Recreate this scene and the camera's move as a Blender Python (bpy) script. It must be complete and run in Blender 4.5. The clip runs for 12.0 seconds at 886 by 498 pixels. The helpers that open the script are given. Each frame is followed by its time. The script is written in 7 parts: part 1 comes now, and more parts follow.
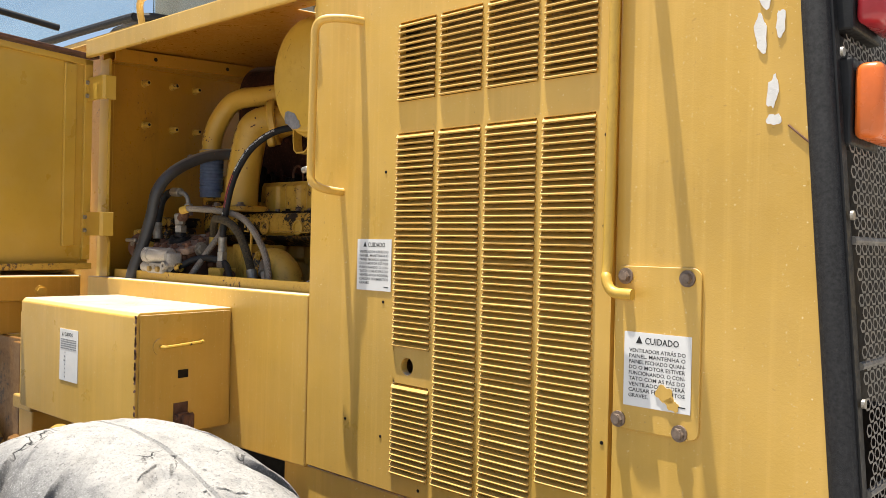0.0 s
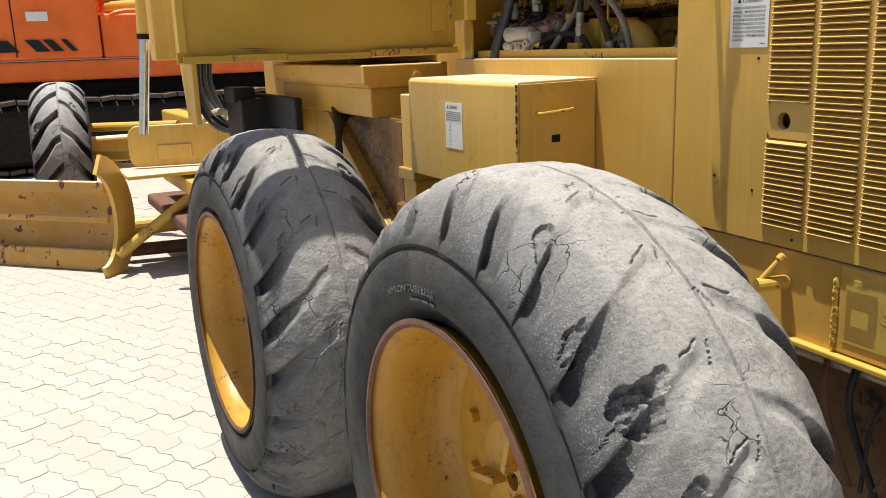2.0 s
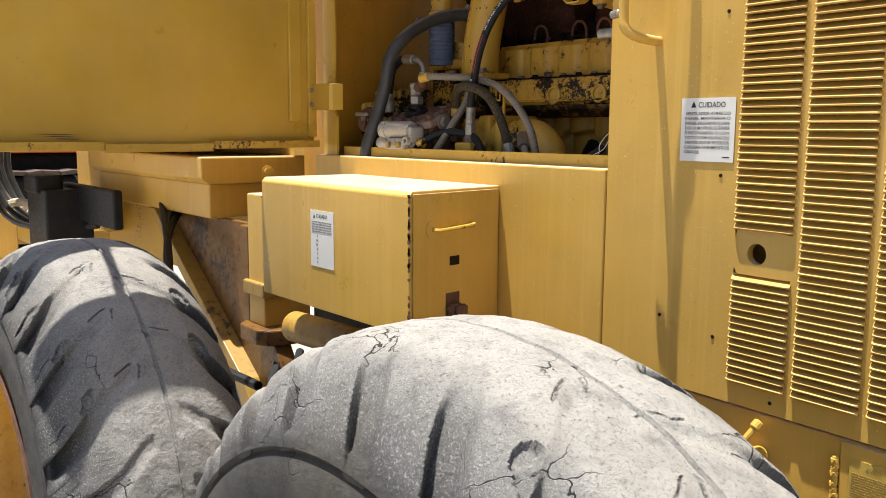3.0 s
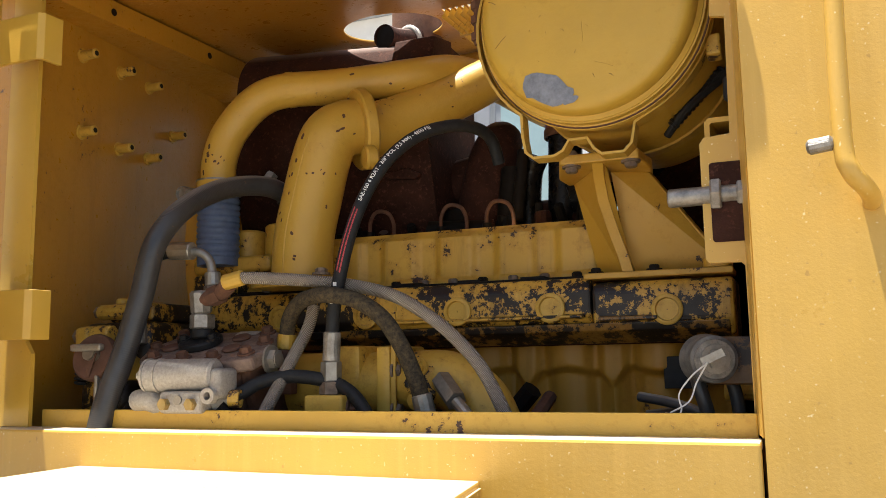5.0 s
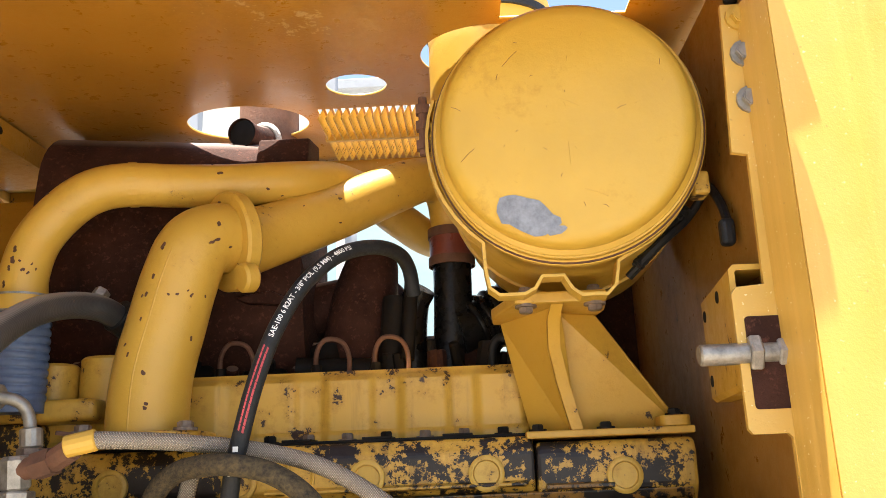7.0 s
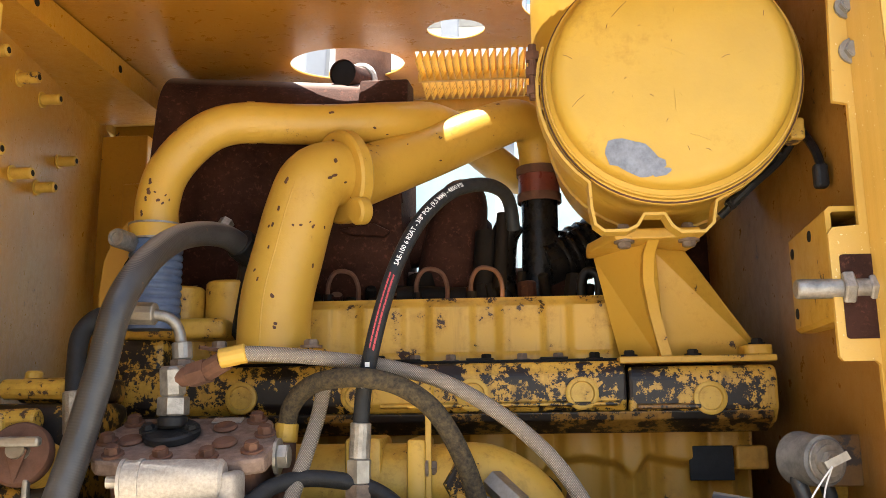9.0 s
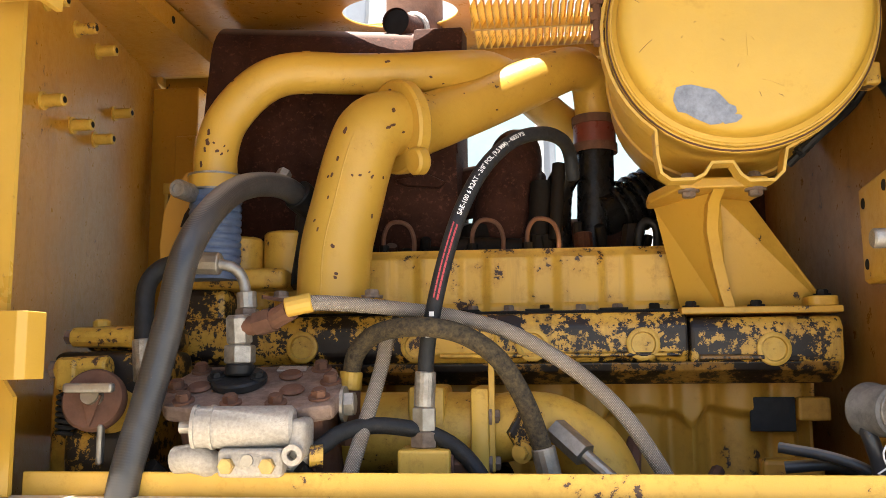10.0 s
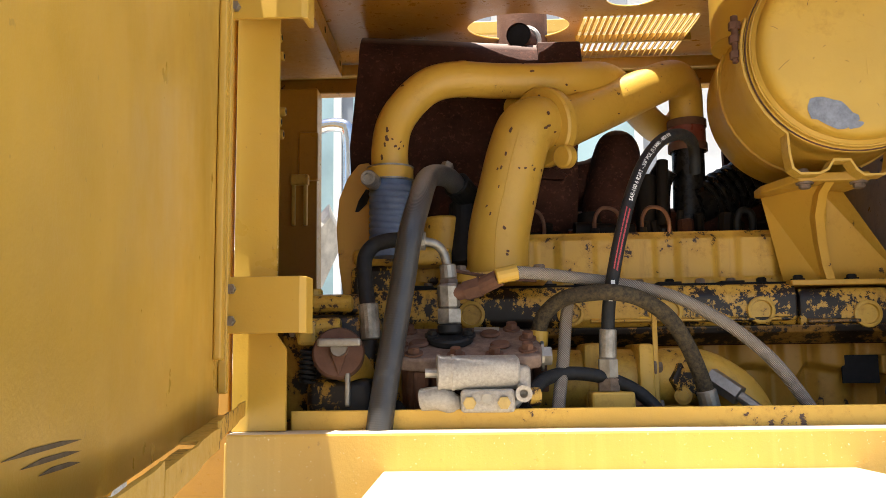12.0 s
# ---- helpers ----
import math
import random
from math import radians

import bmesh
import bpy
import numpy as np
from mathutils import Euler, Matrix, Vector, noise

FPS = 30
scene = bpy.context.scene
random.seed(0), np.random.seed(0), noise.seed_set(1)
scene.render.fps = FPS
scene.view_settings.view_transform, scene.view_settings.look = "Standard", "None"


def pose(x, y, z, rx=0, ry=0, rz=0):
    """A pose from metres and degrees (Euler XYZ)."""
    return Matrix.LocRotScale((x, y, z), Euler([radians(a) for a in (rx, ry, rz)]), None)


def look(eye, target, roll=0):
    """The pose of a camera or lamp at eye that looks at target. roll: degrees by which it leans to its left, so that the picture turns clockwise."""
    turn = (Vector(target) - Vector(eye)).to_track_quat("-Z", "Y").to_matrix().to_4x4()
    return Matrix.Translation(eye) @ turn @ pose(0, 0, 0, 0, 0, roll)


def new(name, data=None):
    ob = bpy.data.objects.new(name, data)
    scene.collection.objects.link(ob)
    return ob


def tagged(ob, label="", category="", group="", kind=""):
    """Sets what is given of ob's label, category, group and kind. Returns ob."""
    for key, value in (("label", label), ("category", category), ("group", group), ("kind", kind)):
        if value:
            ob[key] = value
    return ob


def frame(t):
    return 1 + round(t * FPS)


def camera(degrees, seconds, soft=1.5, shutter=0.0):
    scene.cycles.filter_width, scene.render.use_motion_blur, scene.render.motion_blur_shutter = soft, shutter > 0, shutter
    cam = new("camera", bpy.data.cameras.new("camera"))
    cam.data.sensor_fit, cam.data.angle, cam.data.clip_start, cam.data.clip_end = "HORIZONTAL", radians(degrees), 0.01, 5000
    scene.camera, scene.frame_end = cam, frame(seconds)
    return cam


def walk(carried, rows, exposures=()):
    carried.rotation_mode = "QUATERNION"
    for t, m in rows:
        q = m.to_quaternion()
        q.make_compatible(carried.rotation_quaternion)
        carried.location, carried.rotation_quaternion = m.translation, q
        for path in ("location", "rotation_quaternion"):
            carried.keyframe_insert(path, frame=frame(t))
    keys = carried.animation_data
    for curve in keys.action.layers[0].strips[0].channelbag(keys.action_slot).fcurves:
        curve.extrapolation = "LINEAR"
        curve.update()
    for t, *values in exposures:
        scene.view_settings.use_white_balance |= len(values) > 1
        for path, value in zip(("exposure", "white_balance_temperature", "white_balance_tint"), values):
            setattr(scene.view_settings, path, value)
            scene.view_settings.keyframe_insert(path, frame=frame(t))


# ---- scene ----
cam = camera(54.9, 12.0, soft=0.75)
PATH = [
    (0, (1.643, -1.344, 1.459), (0.308, 0.145, 1.451), 1.3),
    (0.5, (1.475, -1.407, 1.44), (0.104, 0.035, 1.231), 0.7),
    (1, (1.549, -1.469, 1.39), (0.022, -0.231, 1.023), -1.2),
    (1.5, (1.654, -1.537, 1.377), (-0.026, -0.557, 0.913), -2.5),
    (2, (1.676, -1.559, 1.385), (-0.049, -0.661, 0.918), -2.0),
    (2.5, (1.481, -1.476, 1.385), (-0.199, -0.479, 0.958), -1.0),
    (3, (1.159, -1.386, 1.408), (-0.375, -0.133, 1.132), 0.4),
    (3.5, (0.819, -1.26, 1.449), (-0.541, 0.2, 1.313), 0.8),
    (3.7, (0.692, -1.24, 1.465), (-0.597, 0.287, 1.379), 1.0),
    (5.3, (-0.096, -0.94, 1.413), (-0.651, 0.957, 1.719), -2.0),
    (5.5, (-0.181, -0.917, 1.434), (-0.586, 1.018, 1.742), -2.8),
    (6, (-0.316, -0.87, 1.482), (-0.407, 1.099, 1.816), -4.0),
    (6.5, (-0.328, -0.814, 1.493), (-0.356, 1.148, 1.881), -3.1),
    (7, (-0.341, -0.833, 1.504), (-0.387, 1.099, 2.018), -2.3),
    (7.2, (-0.35, -0.852, 1.5), (-0.397, 1.06, 2.083), -2.1),
    (8.8, (-0.428, -0.928, 1.493), (-0.56, 1.025, 1.903), -0.9),
    (9, (-0.436, -0.93, 1.487), (-0.571, 1.031, 1.853), -0.8),
    (9.5, (-0.458, -0.937, 1.478), (-0.611, 1.035, 1.773), -0.8),
    (10, (-0.477, -0.927, 1.482), (-0.69, 1.045, 1.744), -0.5),
    (10.5, (-0.478, -0.933, 1.468), (-0.719, 1.037, 1.722), -0.3),
    (11, (-0.507, -0.96, 1.463), (-0.773, 1.007, 1.713), -0.3),
    (11.5, (-0.64, -1.079, 1.444), (-0.805, 0.898, 1.699), -1.2),
    (12, (-0.817, -1.174, 1.427), (-0.898, 0.808, 1.684), -0.8),
]
walk(cam, [(t, look(eye, target, roll)) for t, eye, target, roll in PATH],
     [(0, 1.1), (0.5, 1.1), (1.2, 0.77), (2.2, 0.66), (3.0, 1.0), (3.7, 1.1), (5.3, 1.55), (6.2, 2.12), (9.0, 2.4), (11.0, 2.35), (12.0, 1.75)])

# ---- light ----
SUN = Vector((0.138, 0.11, -1.0)).normalized()
world = bpy.data.worlds.new("sky")
scene.world = world
world.use_nodes = True
wn = world.node_tree
bgn = wn.nodes["Background"]
sky = wn.nodes.new("ShaderNodeTexSky")
sky.sky_type = "NISHITA"
sky.sun_disc = False
sky.sun_elevation = math.asin(-SUN.z)
sky.sun_rotation = math.atan2(-SUN.x, -SUN.y)
sky.dust_density = 2.0
wn.links.new(sky.outputs[0], bgn.inputs[0])
bgn.inputs[1].default_value = 0.075
sun = new("sun", bpy.data.lights.new("sun", "SUN"))
sun.data.energy, sun.data.angle, sun.data.color = 5.0, radians(0.5), (1.0, 0.95, 0.86)
sun.rotation_euler = SUN.to_track_quat("-Z", "Y").to_euler()

# ---- materials ----
def nodes_of(name):
    m = bpy.data.materials.new(name)
    m.use_nodes = True
    t = m.node_tree
    return m, t.nodes, t.links, t.nodes["Principled BSDF"]


def ramp(n, l, src, stops):
    r = n.new("ShaderNodeValToRGB")
    els = r.color_ramp.elements
    while len(els) < len(stops):
        els.new(0.5)
    for e, (p, c) in zip(els, stops):
        e.position = p
        e.color = (*c, 1) if len(c) == 3 else (c[0], c[0], c[0], 1)
    l.new(src, r.inputs[0])
    return r.outputs[0]


def noise_at(n, l, scale, detail=4.0, rough=0.55, stretch=None, coord="Object"):
    tc = n.new("ShaderNodeTexCoord")
    t = n.new("ShaderNodeTexNoise")
    t.inputs["Scale"].default_value = scale
    t.inputs["Detail"].default_value = detail
    t.inputs["Roughness"].default_value = rough
    src = tc.outputs[coord]
    if stretch:
        mp = n.new("ShaderNodeMapping")
        mp.inputs["Scale"].default_value = stretch
        l.new(src, mp.inputs[0])
        src = mp.outputs[0]
    l.new(src, t.inputs["Vector"])
    return t.outputs["Fac"]


def blend(n, l, fac, a, b):
    m = n.new("ShaderNodeMix")
    m.data_type = "RGBA"
    for key, v in ((0, fac), (6, a), (7, b)):
        if hasattr(v, "links"):
            l.new(v, m.inputs[key])
        else:
            m.inputs[key].default_value = v if key == 0 else (*v, 1)
    return m.outputs[2]


def bump(n, l, p, height, strength=0.2, dist=0.005):
    b = n.new("ShaderNodeBump")
    b.inputs["Strength"].default_value = strength
    b.inputs["Distance"].default_value = dist
    l.new(height, b.inputs["Height"])
    l.new(b.outputs[0], p.inputs["Normal"])


def paint(name, base, chips=0.0, dust=0.25, rough=0.36, chip_col=(0.07, 0.03, 0.018), streak=True, chip_scale=16.0, dust_col=(0.55, 0.46, 0.33), top=0.75):
    """Old sun-bleached paint: cloudy fading, run-down streaks, specks and rusty chips."""
    m, n, l, p = nodes_of(name)
    dark = tuple(c * 0.84 for c in base)
    pale = tuple(min(1, c * 1.08 + 0.012) for c in base)
    col = blend(n, l, ramp(n, l, noise_at(n, l, 3.0, 5), [(0.3, (0, 0, 0)), (0.7, (1, 1, 1))]), dark, pale)
    if streak:
        st = ramp(n, l, noise_at(n, l, 1.0, 5, 0.6, (48, 48, 0.8)), [(0.5, (0, 0, 0)), (0.72, (0.5, 0.5, 0.5))])
        col = blend(n, l, st, col, tuple(min(1, c * 1.12 + 0.03) for c in base))
        grit = ramp(n, l, noise_at(n, l, 230.0, 2, 0.5), [(0.7, (0, 0, 0)), (0.74, (0.8, 0.8, 0.8))])
        col = blend(n, l, grit, col, (0.78, 0.66, 0.36))
    if dust:
        d = ramp(n, l, noise_at(n, l, 7.0, 8, 0.68), [(0.42, (0, 0, 0)), (0.8, (dust, dust, dust))])
        col = blend(n, l, d, col, dust_col)
    if top:
        tcn = n.new("ShaderNodeTexCoord")
        sep = n.new("ShaderNodeSeparateXYZ")
        l.new(tcn.outputs["Normal"], sep.inputs[0])
        up = ramp(n, l, sep.outputs[2], [(0.55, (0, 0, 0)), (0.95, (top, top, top))])
        col = blend(n, l, up, col, (0.62, 0.57, 0.48))
    speck = ramp(n, l, noise_at(n, l, 120.0, 2, 0.5), [(0.72, (0, 0, 0)), (0.76, (0.35, 0.35, 0.35))])
    col = blend(n, l, speck, col, (0.25, 0.14, 0.05))
    r = ramp(n, l, noise_at(n, l, 9.0, 6), [(0.3, (rough - 0.1,)), (0.75, (rough + 0.2,))])
    if chips:
        c = ramp(n, l, noise_at(n, l, chip_scale, 7, 0.72), [(0.66 - 0.22 * chips, (0, 0, 0)), (0.67 - 0.22 * chips, (1, 1, 1))])
        col = blend(n, l, c, col, chip_col)
        r = blend(n, l, c, r, (0.8, 0.8, 0.8))
    l.new(col, p.inputs["Base Color"])
    l.new(r, p.inputs["Roughness"])
    bump(n, l, p, noise_at(n, l, 260.0, 4, 0.65), 0.14, 0.002)
    return m


def plain(name, base, rough=0.5, metal=0.0, vary=0.25, scale=20.0, b=0.15, second=None, stretch=None):
    m, n, l, p = nodes_of(name)
    second = second or tuple(c * (1 - vary) for c in base)
    col = blend(n, l, ramp(n, l, noise_at(n, l, scale, 7, 0.65, stretch), [(0.35, (0, 0, 0)), (0.68, (1, 1, 1))]), second, base)
    l.new(col, p.inputs["Base Color"])
    p.inputs["Metallic"].default_value = metal
    if max(base) < 0.05:
        p.inputs["Specular IOR Level"].default_value = 0.25
    l.new(ramp(n, l, noise_at(n, l, scale * 2.3, 5), [(0.3, (max(0.05, rough - 0.1),)), (0.7, (min(1, rough + 0.12),))]), p.inputs["Roughness"])
    bump(n, l, p, noise_at(n, l, scale * 8, 4), b, 0.003)
    return m


def peeling(name, base, amount, fine=42.0, broad=6.0, grime=(0.016, 0.009, 0.006), runs=0.0, haze=0.4, gloss=0.0):
    """Engine enamel: fine flaking with brown edges, gathered in broad patches, and oil runs."""
    m, n, l, p = nodes_of(name)
    dark = tuple(c * 0.8 for c in base)
    col = blend(n, l, ramp(n, l, noise_at(n, l, 5.0, 6), [(0.3, (0, 0, 0)), (0.7, (1, 1, 1))]), dark, base)
    a = noise_at(n, l, fine, 10, 0.74)
    b = noise_at(n, l, broad, 4, 0.6)
    mix = n.new("ShaderNodeMath")
    mix.operation = "MULTIPLY_ADD"
    mix.inputs[1].default_value = 0.55
    l.new(a, mix.inputs[0])
    half = n.new("ShaderNodeMath")
    half.operation = "MULTIPLY"
    half.inputs[1].default_value = 0.45
    l.new(b, half.inputs[0])
    l.new(half.outputs[0], mix.inputs[2])
    edge = 0.62 - 0.14 * amount
    film = ramp(n, l, mix.outputs[0], [(edge - 0.085, (0, 0, 0)), (edge - 0.01, (haze, haze, haze))])
    col = blend(n, l, film, col, tuple(c * k for c, k in zip(base, (0.42, 0.32, 0.3))))
    chip = ramp(n, l, mix.outputs[0], [(edge, (0, 0, 0)), (edge + 0.012, (1, 1, 1))])
    if runs:
        st = ramp(n, l, noise_at(n, l, 1.0, 5, 0.65, (30, 30, 3.5)), [(0.56, (0, 0, 0)), (0.7, (runs, runs, runs))])
        col = blend(n, l, st, col, (0.06, 0.03, 0.012))
    col = blend(n, l, chip, col, grime)
    l.new(col, p.inputs["Base Color"])
    l.new(ramp(n, l, a, [(0.3, (0.32 + gloss,)), (0.65, (0.56 + gloss,))]), p.inputs["Roughness"])
    bump(n, l, p, mix.outputs[0], 0.35, 0.004)
    return m


YEL = (0.61, 0.366, 0.064)
M_YELLOW = paint("yellow_paint", YEL, 0.0, 0.08)
M_YELLOW_WORN = peeling("worn_yellow_paint", (0.60, 0.368, 0.055), 0.17, 80.0, 5.0, (0.06, 0.03, 0.02), 0.0, 0.25)
M_ENGINE = peeling("engine_yellow_paint", (0.66, 0.41, 0.065), 0.24, 66.0, 7.0, (0.03, 0.016, 0.011), 0.2, 0.35)
M_FILTHY = peeling("filthy_engine_paint", (0.55, 0.32, 0.045), 1.0, 50.0, 10.0, (0.012, 0.008, 0.006), 0.8)
# flaking yellow, its base darkened to paint in shade below and behind things
M_SHADED = peeling("shaded_worn_yellow", (0.17, 0.078, 0.013), 0.45, 30.0, 4.0, (0.03, 0.016, 0.01), 0.5)
M_DOOR = paint("door_yellow_paint", (0.59, 0.36, 0.045), 0.0, 0.1, 0.34, streak=False, top=0.3)
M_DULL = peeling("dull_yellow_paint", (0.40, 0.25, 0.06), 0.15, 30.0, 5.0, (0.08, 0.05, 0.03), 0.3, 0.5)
M_LOUVRE = paint("louvre_yellow_paint", (0.58, 0.335, 0.055), 0.0, 0.25, 0.5, streak=False, top=0.0)
M_CAN = peeling("smudged_yellow_paint", (0.62, 0.38, 0.05), 0.02, 26.0, 5.0, (0.10, 0.05, 0.02), 0.0, 0.3)
# browner yellow for the bay walls, with the bay's shade in the colour
M_INNER = peeling("shaded_bay_yellow", (0.50, 0.24, 0.02), 0.0, 60.0, 4.0, (0.06, 0.03, 0.02), 0.12, 0.15, -0.1)
M_PIPE = peeling("pipe_yellow_paint", (0.62, 0.375, 0.055), 0.06, 75.0, 9.0, (0.07, 0.035, 0.022), 0.0, 0.12, -0.06)
# shaded copy of the yellow: bounce and shade under the roof in the base
M_UNDER = peeling("shaded_underside_paint", (0.44, 0.195, 0.018), 0.0, 40.0, 4.0, (0.5, 0.3, 0.1), 0.0, 0.2, -0.12)
M_OILY = peeling("oily_engine_paint", (0.66, 0.39, 0.055), 0.85, 85.0, 11.0, (0.009, 0.005, 0.004), 0.45, 0.3)
M_RIM = peeling("rim_paint", (0.54, 0.29, 0.035), 0.2, 60.0, 7.0, (0.06, 0.024, 0.014), 0.25, 0.3, -0.05)
M_ORANGE = paint("orange_paint", (0.86, 0.15, 0.008), 0.0, 0.04, streak=False, top=0.3)
M_BLOCK = peeling("dull_block_paint", (0.54, 0.28, 0.035), 0.0, 40.0, 5.0, (0.04, 0.02, 0.012), 0.25, 0.3, 0.05)
M_HEAD = peeling("head_paint", (0.64, 0.38, 0.055), 0.36, 40.0, 16.0, (0.035, 0.016, 0.01), 0.3, 0.3)
M_SOAKED = peeling("oil_soaked_paint", (0.34, 0.18, 0.03), 1.0, 60.0, 12.0, (0.008, 0.005, 0.004), 0.5, 0.5)
M_BLACK = plain("black_paint", (0.02, 0.02, 0.021), 0.5, 0, 0.4, 30)
# near-black for dark parts; also paints in the shade of holes and gaps
M_DARK = plain("near_black", (0.012, 0.009, 0.007), 0.7, 0, 0.5, 12)
M_HOSE = plain("hose_rubber", (0.022, 0.023, 0.025), 0.55, 0, 0.35, 60, 0.25)
M_HOSE_DUSTY = paint("dusty_hose_rubber", (0.03, 0.03, 0.032), 0.0, 0.22, 0.38, streak=False, dust_col=(0.26, 0.245, 0.225), top=0.45)
M_STEEL = plain("dull_steel", (0.42, 0.39, 0.34), 0.45, 0.7, 0.4, 40)
M_ZINC = plain("zinc_plating", (0.40, 0.375, 0.335), 0.4, 0.6, 0.5, 60, 0.3)
M_ALU = plain("weathered_aluminium", (0.52, 0.50, 0.465), 0.42, 0.45, 0.25, 220, 0.6, (0.36, 0.335, 0.305))
M_RUST = plain("rusty_casting", (0.16, 0.075, 0.045), 0.85, 0, 0.45, 25, 0.3)
def scaled_rust(name, base, top_tone, scale):
    """Old exhaust steel: brown scale in two grains, painted paler where it faces up to whiten the sun patch."""
    m, n, l, p = nodes_of(name)
    col = blend(n, l, ramp(n, l, noise_at(n, l, scale, 8, 0.7), [(0.32, (0, 0, 0)), (0.68, (1, 1, 1))]), tuple(c * 0.35 for c in base), base)
    fleck = ramp(n, l, noise_at(n, l, scale * 7, 5, 0.7), [(0.55, (0, 0, 0)), (0.68, (0.7, 0.7, 0.7))])
    col = blend(n, l, fleck, col, tuple(c * 2.2 for c in base))
    tc = n.new("ShaderNodeTexCoord")
    sep = n.new("ShaderNodeSeparateXYZ")
    l.new(tc.outputs["Normal"], sep.inputs[0])
    col = blend(n, l, ramp(n, l, sep.outputs[2], [(0.7, (0, 0, 0)), (0.97, (0.85, 0.85, 0.85))]), col, top_tone)
    l.new(col, p.inputs["Base Color"])
    p.inputs["Roughness"].default_value = 0.85
    p.inputs["Specular IOR Level"].default_value = 0.2
    bump(n, l, p, noise_at(n, l, scale * 5, 8, 0.75), 0.5, 0.004)
    return m


M_MUFFLER = scaled_rust("rusted_muffler", (0.06, 0.023, 0.015), (0.42, 0.33, 0.29), 16.0)
M_RUSTBOLT = plain("rusty_bolt", (0.27, 0.20, 0.15), 0.6, 0.3, 0.5, 90)
M_GREASE = plain("greasy_black_rubber", (0.012, 0.011, 0.011), 0.28, 0, 0.4, 30, 0.2)
M_CAST = peeling("cast_yellow_paint", (0.58, 0.33, 0.04), 0.1, 40.0, 7.0, (0.04, 0.02, 0.012), 0.0, 0.2)
M_CHIP = plain("chipped_rust", (0.12, 0.055, 0.03), 0.8, 0, 0.4, 90)
M_CHROME = plain("chrome", (0.75, 0.74, 0.72), 0.12, 1.0, 0.1, 20, 0.02)
M_PAPER = plain("white_sticker", (0.78, 0.77, 0.74), 0.5, 0, 0.08, 12, 0.05)
M_INK = plain("black_ink", (0.03, 0.03, 0.03), 0.6, 0, 0.2, 40, 0.0)
M_BLUE = plain("blue_silicone", (0.11, 0.16, 0.28), 0.45, 0, 0.35, 30)
def braided(name):
    """Fine woven steel wire, dulled by dirt."""
    m, n, l, p = nodes_of(name)
    tc = n.new("ShaderNodeTexCoord")
    tones = []
    for turn in (0.7, -0.7):
        mp = n.new("ShaderNodeMapping")
        mp.inputs["Rotation"].default_value = (0, turn, 0)
        w = n.new("ShaderNodeTexWave")
        w.inputs["Scale"].default_value = 150.0
        w.inputs["Distortion"].default_value = 0.6
        l.new(tc.outputs["Object"], mp.inputs[0])
        l.new(mp.outputs[0], w.inputs["Vector"])
        tones.append(w.outputs["Fac"])
    mul = n.new("ShaderNodeMath")
    mul.operation = "MULTIPLY"
    l.new(tones[0], mul.inputs[0])
    l.new(tones[1], mul.inputs[1])
    col = blend(n, l, mul.outputs[0], (0.2, 0.17, 0.14), (0.62, 0.57, 0.49))
    d = ramp(n, l, noise_at(n, l, 25.0, 6), [(0.45, (0, 0, 0)), (0.7, (0.35, 0.35, 0.35))])
    l.new(blend(n, l, d, col, (0.2, 0.15, 0.1)), p.inputs["Base Color"])
    p.inputs["Metallic"].default_value = 0.35
    p.inputs["Roughness"].default_value = 0.5
    bump(n, l, p, mul.outputs[0], 0.7, 0.002)
    return m


M_BRAID = braided("steel_braid")

# ---- building tools ----
def mesh_of(name, bm, mat, smooth=False):
    me = bpy.data.meshes.new(name)
    bm.normal_update()
    bm.to_mesh(me)
    bm.free()
    for m in (mat if isinstance(mat, (list, tuple)) else [mat]):
        me.materials.append(m)
    if smooth:
        me.polygons.foreach_set("use_smooth", [True] * len(me.polygons))
        me.set_sharp_from_angle(angle=radians(38))
    return me


def part(name, bm, mat, parent=None, label="", smooth=False):
    ob = new(name, mesh_of(name, bm, mat, smooth))
    ob.parent = parent
    if label:
        ob["label"] = label
    return ob


def thing(name, label, category, group="", kind="", at=(0, 0, 0)):
    ob = new(name)
    ob.location = at
    return tagged(ob, label, category, group, kind)


def frame_of(d):
    d = Vector(d).normalized()
    up = Vector((0, 0, 1)) if abs(d.z) < 0.9 else Vector((1, 0, 0))
    u = d.cross(up).normalized()
    return u, u.cross(d).normalized(), d


def box(x0, x1, y0, y1, z0, z1, bev=0.004, seg=2, bm=None):
    own = bm is None
    b = bmesh.new()
    m = Matrix.Translation(((x0 + x1) / 2, (y0 + y1) / 2, (z0 + z1) / 2)) @ Matrix.Diagonal((abs(x1 - x0), abs(y1 - y0), abs(z1 - z0), 1))
    bmesh.ops.create_cube(b, size=1.0, matrix=m)
    if bev:
        bmesh.ops.bevel(b, geom=list(b.edges), offset=min(bev, 0.45 * min(abs(x1 - x0), abs(y1 - y0), abs(z1 - z0))), segments=seg, profile=0.5, affect="EDGES")
    return b if own else join(bm, b)


def join(bm, other):
    me = bpy.data.meshes.new("tmp")
    other.to_mesh(me)
    other.free()
    bm.from_mesh(me)
    bpy.data.meshes.remove(me)
    return bm


def moved(bm, m):
    bm.transform(m)
    return bm


def loops(bm, rings, close=True, cap=True):
    rows = [[bm.verts.new(p) for p in r] for r in rings]
    n = len(rows[0])
    for a, b in zip(rows, rows[1:]):
        for i in range(n if close else n - 1):
            j = (i + 1) % n
            bm.faces.new((a[i], a[j], b[j], b[i]))
    if cap and close:
        bm.faces.new(rows[0][::-1])
        bm.faces.new(rows[-1])
    return rows


